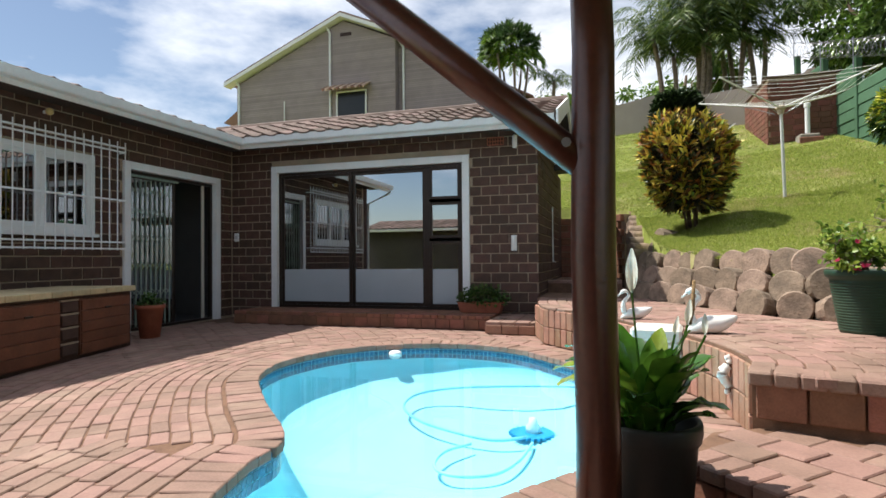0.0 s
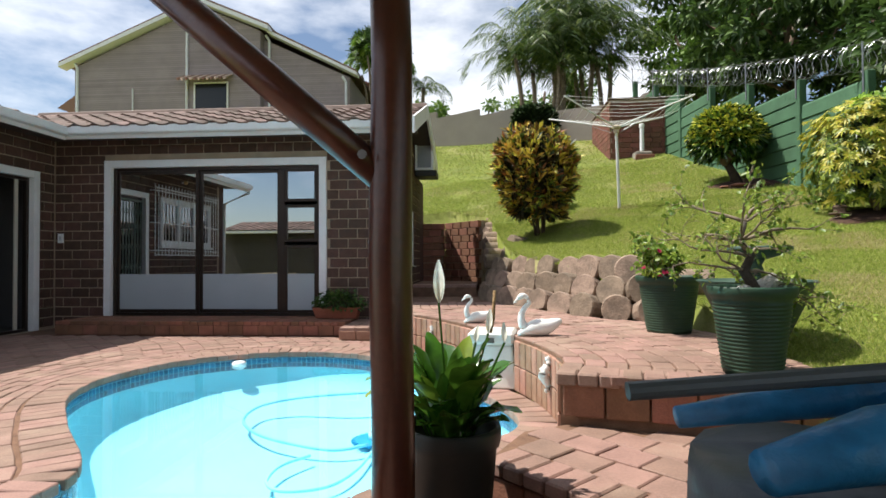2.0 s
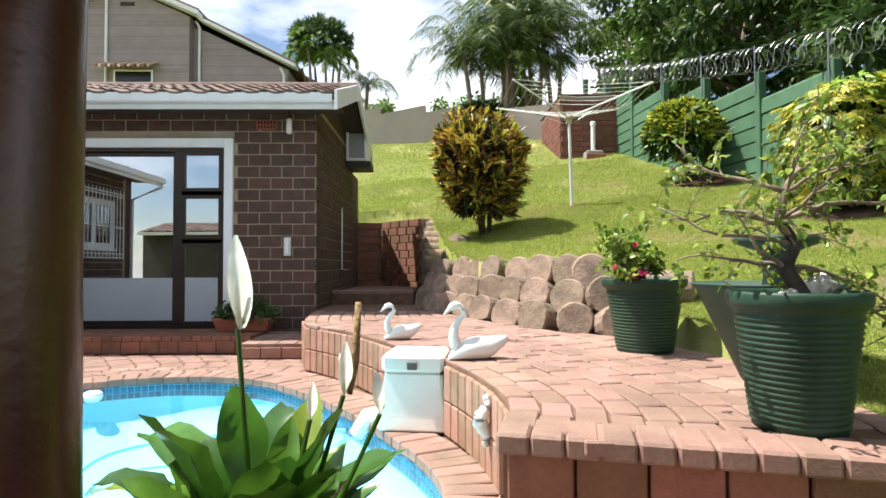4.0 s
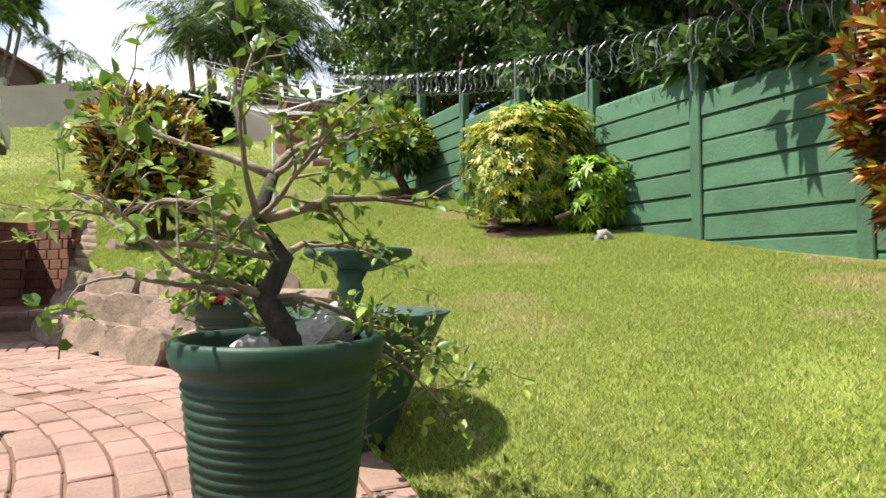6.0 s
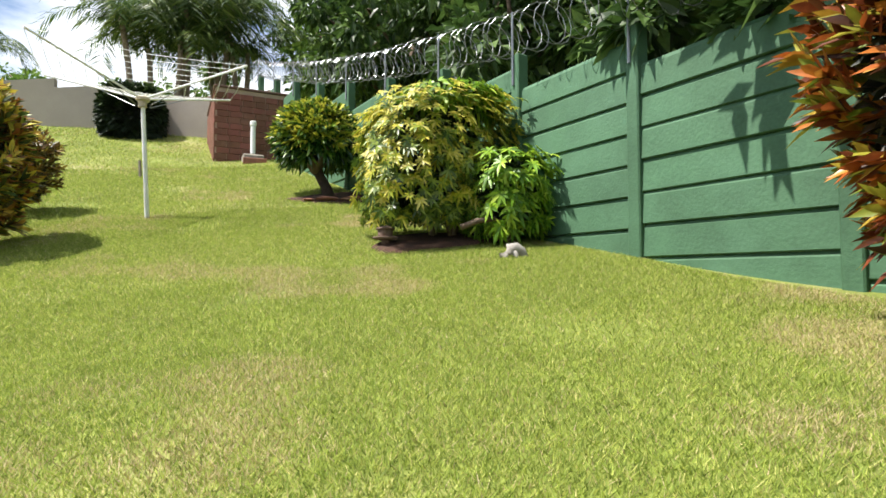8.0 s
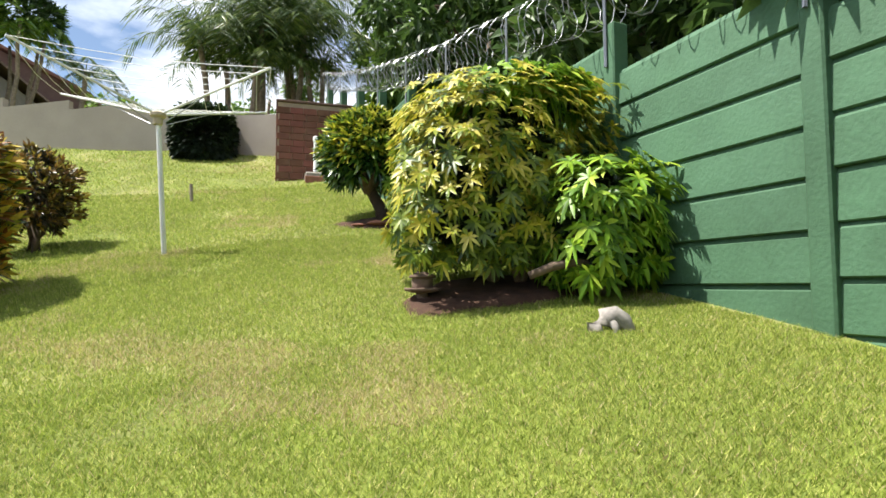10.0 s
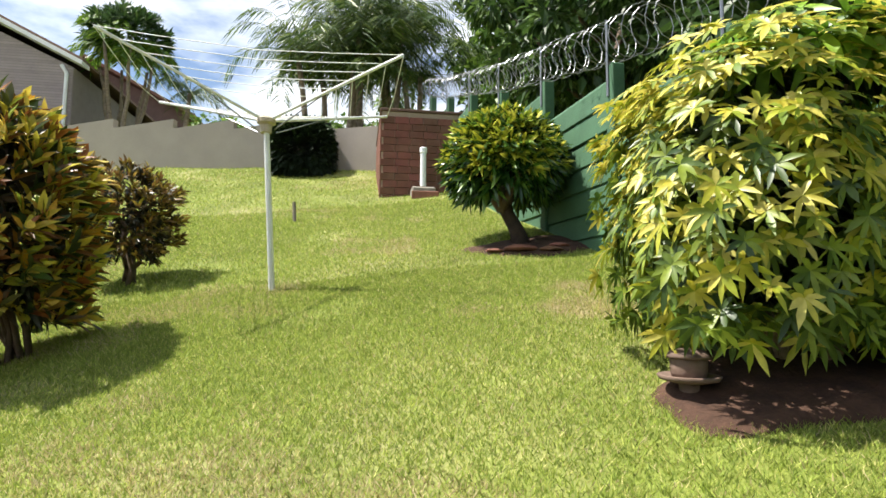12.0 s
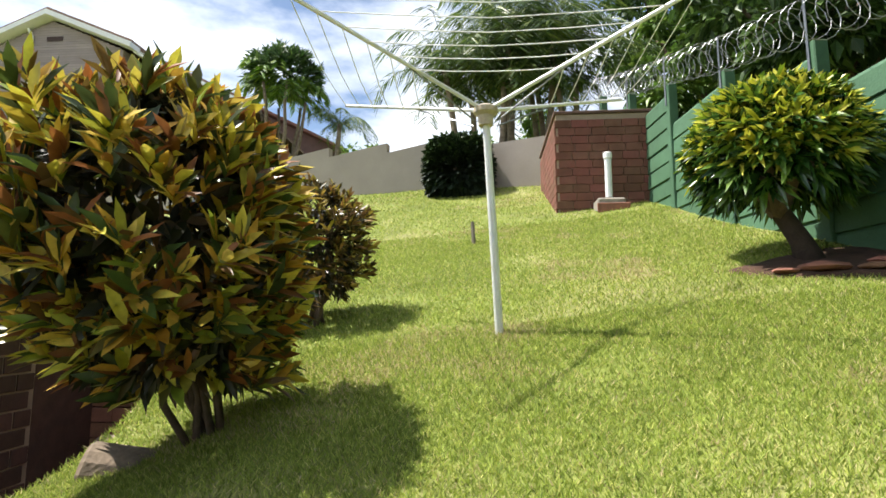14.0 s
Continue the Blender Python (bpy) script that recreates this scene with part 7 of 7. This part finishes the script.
def peace_lily():
    rg = np.random.default_rng(71)
    th = empty("peace_lily", "peace lily with glossy green leaves and white spathes in a pot", "potted plant", Matrix.Translation((1.69, 1.06, 0.26)))
    lm = leaf_mat("lily_leaf", [(0, (0.025, 0.08, 0.010)), (0.5, (0.06, 0.16, 0.016)), (0.85, (0.13, 0.27, 0.03)), (1, (0.25, 0.30, 0.04))], 0.25, 0.25, 0.6)
    vs, fs = [], []
    n = 58
    for i in range(n):
        a = rg.uniform(0, math.tau)
        lean = rg.uniform(0.08, 0.85)
        L, W = rg.uniform(0.16, 0.25), rg.uniform(0.08, 0.125)
        base = Vector((0.05 * math.cos(a), 0.05 * math.sin(a), 0.0))
        st = rg.uniform(0.08, 0.30)
        out = Vector((math.cos(a), math.sin(a), 0))
        side = Vector((-out.y, out.x, 0))
        part("stalk", tube([base, base + out * st * lean * 0.6 + Vector((0, 0, st))], 0.004, 5), lm, th)
        p = base + out * st * lean * 0.6 + Vector((0, 0, st))
        rows = 9
        k0 = len(vs)
        for r in range(rows):
            u = r / (rows - 1)
            ang = math.radians(80) - lean * math.radians(35) - lean * u * math.radians(95)
            if r:
                p = p + (out * math.cos(ang) + Vector((0, 0, 1)) * math.sin(ang)) * (L / (rows - 1))
            w = W * 0.5 * math.sin(math.pi * min(0.985, 0.06 + u * 0.93)) ** 0.8
            up = (Vector((0, 0, 1)) * math.cos(ang) - out * math.sin(ang))
            rip = 0.006 * math.sin(u * 14 + i)
            vs += [p + side * w + up * (w * 0.35 + rip), p, p - side * w + up * (w * 0.35 - rip)]
        for r in range(rows - 1):
            q = k0 + r * 3
            fs += [(q, q + 1, q + 4, q + 3), (q + 1, q + 2, q + 5, q + 4)]
    np_mesh("leaves", [tuple(v) for v in vs], fs, lm, th, True)
    white = leaf_mat("spathe_white", [(0, (0.82, 0.82, 0.72)), (1, (0.86, 0.86, 0.78))], 0.5, 0.6, 0.3)
    for x, y, h, tilt, s in ((-0.05, 0.02, 0.62, 4, 0.175), (0.15, 0.0, 0.50, 24, 0.10), (0.215, 0.02, 0.46, -12, 0.085), (0.10, -0.05, 0.47, 30, 0.07)):
        part("flower_stalk", tube([(0, 0, 0), (x * 0.6, y, h * 0.6), (x, y, h)], 0.005, 6), lm, th)
        pts, f = [], []
        for r in range(10):
            u = r / 9
            w = s * 0.135 * math.sin(math.pi * (0.04 + 0.92 * u ** 0.85)) ** 0.9
            zz = h + s * u
            for k in range(5):
                b = (k - 2) / 2
                pts.append((x + w * b + 0.02 * math.sin(math.radians(tilt)) * u, y + 0.035 * s * 5 * (b * b) * (1 - u) - 0.02 * u, zz))
        for r in range(9):
            for k in range(4):
                q = r * 5 + k
                f.append((q, q + 1, q + 6, q + 5))
        np_mesh("spathe", pts, f, white, th, True)
        part("spadix", tube([(x, y + 0.012, h + 0.01), (x, y + 0.012, h + s * 0.5)], [0.008, 0.005], 8), mat("spadix_tan", (0.45, 0.36, 0.16), 0.8, 0.2, 60, 0.8), th)

    part("spent_spadix", tube([(0.16, 0.012, 0.50), (0.17, 0.012, 0.56), (0.176, 0.012, 0.67)], [0.005, 0.008, 0.006], 10), mat("spadix_brown", (0.30, 0.20, 0.10), 0.9, 0.3, 90, 1.0), th, "tall brown spent spadix", True)


peace_lily()


def clump(where, rx, ry, rz, n, leaf, stops, name, label, category, seed, parent=None):
    rg = np.random.default_rng(seed)
    d = sphere_dirs(n, rg, -0.35)
    c = d * np.array([rx, ry, rz]) * rg.uniform(0.5, 1.02, (n, 1)) * lumpy(d, rg, 8, 0.25)[:, None]
    th = parent or empty(name, label, category, Matrix.Translation(where))
    ob = leaves("leaves", c + (np.array(where) * 0 if not parent else np.array(where)), d + rg.normal(size=d.shape) * 0.5, leaf, leaf * 0.75, leaf_mat(name + "_leaf", stops, 0.4, 0.25), th, 0.3, 0.2, rg)
    return th


GREENS = [(0, (0.02, 0.05, 0.010)), (0.5, (0.045, 0.11, 0.02)), (1, (0.12, 0.2, 0.04))]
clump((0, 0, 0.20), 0.37, 0.17, 0.20, 900, 0.055, GREENS, "planter_plant", "", "", 81, pl)
clump((0, 0, 0.44), 0.17, 0.17, 0.14, 260, 0.05, GREENS, "pot_plant", "", "", 82, tp)


# ---- small things under the shrubs ----
def small_garden_things():
    z = float(lawn_z(6.64, 6.72)) + 0.075
    fd = empty("bird_feeder", "brown clay bird feeder with a lid standing on soil", "bird feeder", Matrix.Translation((6.64, 6.72, z)) @ Matrix.Scale(0.7, 4))
    clay = mat("brown_clay", (0.15, 0.10, 0.075), 0.85, 0.15, 10, 0.3)
    part("post", lathe([(0.06, -0.30), (0.05, -0.1), (0.06, 0.0)], 14), clay, fd, "short stump under the saucer", True)
    part("saucer", lathe([(0.09, 0.0), (0.17, 0.02), (0.185, 0.045), (0.17, 0.05), (0.08, 0.025)], 28), clay, fd, "", True)
    part("drum", lathe([(0.095, 0.03), (0.105, 0.06), (0.11, 0.14), (0.10, 0.15)], 28), clay, fd, "", True)
    part("lid", lathe([(0.13, 0.15), (0.135, 0.165), (0.09, 0.195), (0.03, 0.21), (0.005, 0.212)], 28), clay, fd, "domed clay lid", True)
    bm = tube([(-0.13, 0, -0.02), (-0.125, 0, 0.06), (-0.06, 0, 0.125), (0.02, 0, 0.135), (0.085, 0, 0.09), (0.125, 0, 0.035), (0.15, 0, 0.0)], [0.055, 0.066, 0.08, 0.082, 0.066, 0.052, 0.03], 16)
    tube_into(bm, [(0.0, 0.045, 0.1), (0.02, 0.06, 0.04), (0.02, 0.06, -0.03)], [0.04, 0.03, 0.028], 10)
    tube_into(bm, [(0.0, -0.045, 0.1), (0.02, -0.06, 0.04), (0.02, -0.06, -0.03)], [0.04, 0.03, 0.028], 10)
    for v in bm.verts:
        v.co *= 1 + 0.12 * noise.noise(v.co * 16)
    ob = part("stone_ornament", bm, mat("grey_stone", (0.27, 0.25, 0.225), 0.85, 0.15, 14, 0.5), None, "", True)
    ob.matrix_basis = Matrix.Translation((7.40, 5.58, float(lawn_z(7.40, 5.58)) - 0.02)) @ pose(0, 0, 0, 0, 0, -25) @ Matrix.Scale(0.72, 4)
    tagged(ob, "grey stone animal-like ornament on the grass edge", "garden ornament")
    bm = tube([(7.22, 6.22, 1.74), (7.36, 6.17, 1.80), (7.55, 6.16, 1.83), (7.75, 6.2, 1.82)], [0.028, 0.030, 0.026, 0.02], 10)
    tagged(part("fallen_branch", bm, BARK, None, "", True), "pale cut branch leaning under a shrub", "branch")
    for x, y, s in ((7.05, 10.55, 0.2), (7.35, 10.4, 0.14), (7.5, 10.55, 0.12), (6.75, 10.55, 0.1)):
        bm = bmesh.new()
        bmesh.ops.create_icosphere(bm, subdivisions=2, radius=1)
        for v in bm.verts:
            v.co = Vector((v.co.x, v.co.y * 0.7, v.co.z * 0.25)) * (1 + 0.3 * noise.noise(v.co * 2 + Vector((x, y, 0))))
        ob = part("clay_shard", bm, REDBRICK)
        ob.matrix_basis = Matrix.Translation((x, y, float(lawn_z(x, y)) + 0.04)) @ Matrix.Scale(s, 4)
        tagged(ob, "broken red clay piece lying on bare soil", "rubble", "clay pieces under the shrub")


small_garden_things()


# ---- trees beyond the walls ----
def palm(where, h, lean, crown, n, seed, label, trunks=1, green=None):
    rg = np.random.default_rng(seed)
    x, y, z = where
    th = empty("palm_tree", label, "palm tree", Matrix.Translation(where))
    lm = leaf_mat("palm_leaf_" + (green or "dark"), [(0, (0.03, 0.065, 0.018)), (0.6, (0.08, 0.14, 0.03)), (1, (0.2, 0.26, 0.05))] if green is None else [(0, (0.04, 0.10, 0.012)), (0.6, (0.12, 0.24, 0.02)), (1, (0.26, 0.38, 0.05))], 0.4, 0.3)
    for k in range(trunks):
        off = Vector((rg.uniform(-1, 1) * 0.5 * (trunks > 1), rg.uniform(-1, 1) * 0.4 * (trunks > 1), 0))
        hh = h * (1 if k == 0 else rg.uniform(0.65, 1.0))
        top = off + Vector((lean + rg.uniform(-0.5, 0.5) * (trunks > 1), 0, hh))
        pts = [off.lerp(top, u) + Vector((0.12 * math.sin(u * 3), 0, 0)) for u in np.linspace(0, 1, 7)]
        part("trunk", tube(pts, [0.11 - 0.005 * i for i in range(7)], 8), PALEBARK, th, "", True)
        b, w = [], []
        for i in range(n):
            a = i / n * math.tau + rg.uniform(-0.2, 0.2)
            e0 = rg.uniform(0.1, 1.25)
            L = crown * rg.uniform(0.8, 1.15)
            p = Vector(pts[-1])
            out = Vector((math.cos(a), math.sin(a), 0))
            rib = [p.copy()]
            segs = 12
            for s in range(segs):
                u = s / segs
                e = e0 - u * u * 2.2
                p = p + (out * math.cos(e) + Vector((0, 0, 1)) * math.sin(e)) * (L / segs)
                rib.append(p.copy())
                sd = Vector((-out.y, out.x, 0))
                for q in range(3):
                    for sgn in (-1, 1):
                        b.append(p + out * (q / 3 * L / segs))
                        w.append(sd * sgn + out * 0.7 + Vector((0, 0, -0.35 - 0.4 * rg.random())))
            part("frond_rib", tube(rib, [0.02 - 0.0013 * s for s in range(segs + 1)], 4), lm, th)
        leaves("fronds", np.array([list(v) for v in b]), np.array([list(v) for v in w]), crown * 0.25, crown * 0.018, lm, th, 0.5, 0.1, rg)
    return th


def spiky_tree(where, h, r, seed):
    """Several bare stems under a dome of dark leaf rosettes, with brighter arching fronds hanging below it."""
    rg = np.random.default_rng(seed)
    th = empty("spiky_tree", "dome-topped tree of dark rosettes and bright fronds behind a wall", "tree", Matrix.Translation(where))
    for k in range(6):
        a = k / 6 * math.tau
        stems("trunk", (0.25 * math.cos(a), 0.25 * math.sin(a), 0), [(0.7 * r * math.cos(a), 0.7 * r * math.sin(a), h * rg.uniform(0.75, 0.95))], 0.09, 0.05, PALEBARK, th, 7, 0.08, rg)
    d = sphere_dirs(260, rg, -0.15)
    c = d * np.array([r, r, r * 0.8]) * rg.uniform(0.7, 1.05, (260, 1)) + np.array([0, 0, h])
    w = d + np.array([0, 0, 0.5])
    w /= np.linalg.norm(w, axis=1, keepdims=True)
    rosettes("upper_leaves", c, w, 12, 0.42, 0.07, leaf_mat("spiky_dark", [(0, (0.02, 0.05, 0.012)), (0.6, (0.05, 0.11, 0.025)), (1, (0.12, 0.19, 0.05))], 0.4, 0.25), th, 0.95, 0.3, rg)
    b, w = [], []
    for i in range(26):
        a = i / 26 * math.tau + rg.uniform(-0.15, 0.15)
        out = Vector((math.cos(a), math.sin(a), 0))
        sd = Vector((-out.y, out.x, 0))
        p = out * 0.2 + Vector((0, 0, h - 0.25 + rg.uniform(-0.5, 0.15)))
        e0, L = rg.uniform(0.2, 0.9), rg.uniform(1.3, 1.8)
        for q in range(12):
            e = e0 - (q / 12) ** 2 * 2.4
            p = p + (out * math.cos(e) + Vector((0, 0, math.sin(e)))) * (L / 12)
            for k in range(3):
                for sgn in (-1, 1):
                    b.append(list(p + out * (k / 3 * L / 12)))
                    w.append(list(sd * sgn + out * 0.8 + Vector((0, 0, -0.4 - 0.4 * rg.random()))))
    leaves("fronds", np.array(b), np.array(w), 0.42, 0.055, leaf_mat("spiky_bright", [(0, (0.04, 0.10, 0.012)), (0.6, (0.12, 0.24, 0.02)), (1, (0.26, 0.38, 0.05))], 0.4, 0.3), th, 0.5, 0.1, rg)
    return th


def tree(where, h, spread, n, seed, stops, matname, label, leaf=0.4, limbs=7, trunk_r=0.25):
    rg = np.random.default_rng(seed)
    th = empty("tree", label, "tree", Matrix.Translation(where))
    part("trunk", tube([(0, 0, -0.5), (0.1, 0, h * 0.25), (-0.1, 0.1, h * 0.5), (0.1, 0, h * 0.8)], [trunk_r, trunk_r * 0.8, trunk_r * 0.6, trunk_r * 0.25], 10), BARK, th, "", True)
    cl = []
    for i in range(limbs):
        a = i / limbs * math.tau + rg.uniform(-0.4, 0.4)
        s = rg.uniform(0.35, 0.7)
        tip = (math.cos(a) * spread * rg.uniform(0.5, 0.95), math.sin(a) * spread * rg.uniform(0.5, 0.95), h * rg.uniform(0.5, 0.98))
        stems("limb", (0, 0, h * s * 0.7), [tip], trunk_r * 0.42, 0.03, BARK, th, 6, 0.3, rg)
        cl.append(tip)
    pts, dirs = [], []
    per = n // (limbs * 6)
    for tip in cl:
        for j in range(6):
            c = np.array(tip) * np.array([1, 1, 1]) * rg.uniform(0.55, 1.08) + rg.normal(size=3) * spread * 0.18
            c[2] = max(c[2], h * 0.28)
            d = sphere_dirs(per, rg)
            r = spread * rg.uniform(0.14, 0.30)
            pts.append(c + d * r * rg.uniform(0.35, 1.05, (len(d), 1)) * np.array([1, 1, 0.6]))
            dirs.append(d + np.array([0, 0, -0.1]) + rg.normal(size=d.shape) * 0.5)
    leaves("crown", np.concatenate(pts), np.concatenate(dirs), leaf, leaf * 0.5, leaf_mat(matname, stops, 0.45, 0.3), th, 0.4, 0.15, rg)
    return th


DARKG = [(0, (0.02, 0.045, 0.012)), (0.6, (0.055, 0.11, 0.024)), (1, (0.13, 0.21, 0.05))]
MIDG = [(0, (0.04, 0.09, 0.015)), (0.6, (0.10, 0.19, 0.03)), (1, (0.22, 0.34, 0.06))]
LITEG = [(0, (0.06, 0.13, 0.02)), (0.6, (0.13, 0.24, 0.035)), (1, (0.24, 0.36, 0.06))]
gz = 6.0
spiky_tree((-3.1, 25.2, gz), 5.1, 1.25, 91)
palm((-1.55, 25.6, gz), 3.4, 0.5, 1.5, 11, 92, "slender sparse palm beyond the garden wall", 1)
for i, (x, y, h, cr) in enumerate(((4.7, 21.9, 4.3, 2.5), (5.6, 22.5, 5.0, 2.6), (5.1, 23.4, 5.9, 2.6), (3.7, 22.4, 3.7, 2.3), (6.5, 22.3, 4.4, 2.4), (6.1, 23.8, 6.2, 2.7))):
    palm((x, y, gz), h, 0.25 - 0.1 * i, cr, 13, 100 + i, "tall feathery palm in a cluster behind the garden", 2)
tree((5.2, 30.0, gz), 5.5, 3.0, 5200, 120, MIDG, "mid_leaf", "bushy green tree at the foot of tall palms", 0.34)
tree((0.9, 31.0, gz), 4.0, 2.6, 3800, 121, LITEG, "light_leaf", "light green bushy tree beyond the wall", 0.32)
tree((10.6, 21.5, 5.0), 6.2, 2.8, 5600, 122, MIDG, "mid_leaf", "leafy green tree behind a brick outbuilding", 0.3)
for i, (x, y, h, s, n) in enumerate(((12.8, 19.5, 12.0, 4.6, 11000), (13.2, 13.5, 12.0, 4.6, 11000), (12.6, 8.0, 11.0, 4.4, 11000), (13.4, 2.5, 10.0, 4.2, 8000), (17.5, 10.5, 14.0, 5.5, 9000), (16.5, 17.5, 15.0, 5.5, 9000), (12.8, 26.5, 12.0, 4.5, 9000))):
    tree((x, y, float(lawn_z(9.5, y)) - 0.3), h, s, n, 130 + i, DARKG, "dark_leaf", "large dark-leaved tree shading the far side of a fence", 0.36, 9, 0.3)
for i, (x, y) in enumerate(((10.3, 4.5), (10.6, 9.5), (10.2, 14.5))):
    tree((x, y, float(lawn_z(9.5, y)) - 0.2), 4.6, 2.4, 5200, 150 + i, DARKG, "dark_leaf", "dark undergrowth tree just behind a fence", 0.28, 8, 0.14)


# ---- grass ----
def build_grass():
    rg = np.random.default_rng(200)
    P = []
    for x0, x1, y0, y1, n in ((3.05, 8.3, 0.2, 6.0, 640000), (1.5, 8.3, 6.0, 10.0, 370000), (0.5, 8.0, 10.0, 15.0, 170000), (-1.5, 7.5, 15.0, 21.0, 70000), (3.05, 8.3, -2.5, 0.2, 20000), (-2.0, 0.5, 11.5, 15.0, 30000)):
        P.append(np.column_stack([rg.uniform(x0, x1, n), rg.uniform(y0, y1, n)]))
    p = np.concatenate(P)
    keep = ~inside(LAWN_EDGE, p) & ~inside(TERRACE, p) & (p[:, 0] < 8.35 - 0.1 * (p[:, 1] - 5.1) - 0.08)
    for cx, cy, rx, ry in ((7.25, 6.74, 0.73, 0.40), (7.25, 10.75, 0.68, 0.44)):
        keep &= ((p[:, 0] - cx) / rx) ** 2 + ((p[:, 1] - cy) / ry) ** 2 > rg.uniform(0.8, 1.1, len(p))
    patch = np.sin(p[:, 0] * 2.1 + 1.3 * np.sin(p[:, 1] * 1.7)) * np.sin(p[:, 1] * 1.9 + 1.1 * np.sin(p[:, 0] * 1.3))
    keep &= rg.random(len(p)) > np.clip(patch - 0.45, 0, 1) * 1.1
    p = p[keep]
    n = len(p)
    z = lawn_z(p[:, 0], p[:, 1])
    a = rg.uniform(0, math.tau, n)
    big = np.interp(p[:, 1], [5, 8, 12, 20], [1.0, 1.4, 2.2, 3.5])
    h = rg.uniform(0.010, 0.032, n) * big ** 0.4
    w = rg.uniform(0.0016, 0.0034, n) * big
    lean = rg.uniform(0.25, 1.5, n) * h
    b = rg.uniform(0, math.tau, n)
    v = np.empty((n, 3, 3))
    v[:, 0] = np.column_stack([p[:, 0] - np.cos(a) * w, p[:, 1] - np.sin(a) * w, z - 0.003])
    v[:, 1] = np.column_stack([p[:, 0] + np.cos(a) * w, p[:, 1] + np.sin(a) * w, z - 0.003])
    v[:, 2] = np.column_stack([p[:, 0] + np.cos(b) * lean, p[:, 1] + np.sin(b) * lean, z + h])
    lm = leaf_mat("grass_blade", [(0, (0.148, 0.203, 0.043)), (0.4, (0.251, 0.328, 0.061)), (0.75, (0.365, 0.441, 0.082)), (0.93, (0.502, 0.520, 0.138)), (1, (0.684, 0.599, 0.275))], 0.6, 0.4, 0.2)
    dry_mat = leaf_mat("dry_blade", [(0, (0.30, 0.29, 0.09)), (0.4, (0.46, 0.38, 0.19)), (1, (0.60, 0.49, 0.32))], 0.7, 0.35, 0.15)
    q = np.sin(p[:, 0] * 1.7 + 2.0 * np.sin(p[:, 1] * 0.9)) + np.sin(p[:, 1] * 2.3 + 1.6 * np.sin(p[:, 0] * 1.2)) + 1.0 * np.sin(p[:, 0] * 5.3 + p[:, 1] * 3.1) * np.sin(p[:, 1] * 4.7 - p[:, 0] * 2.2)
    dry = rg.random(n) < np.clip((q - 0.75) * 0.5, 0.05, 0.6) * np.interp(p[:, 0], [3, 5, 6.5], [0.5, 0.9, 1.2])
    for sel, m, label in ((~dry, lm, "short green lawn grass with scattered dry blades"), (dry, dry_mat, "dry straw-coloured blades in patches of the lawn")):
        vv = v[sel].reshape(-1, 3)
        g = np_mesh("grass", vv, np.arange(len(vv)).reshape(-1, 3), m)
        tagged(g, label, "grass", kind="stuff")


build_grass()
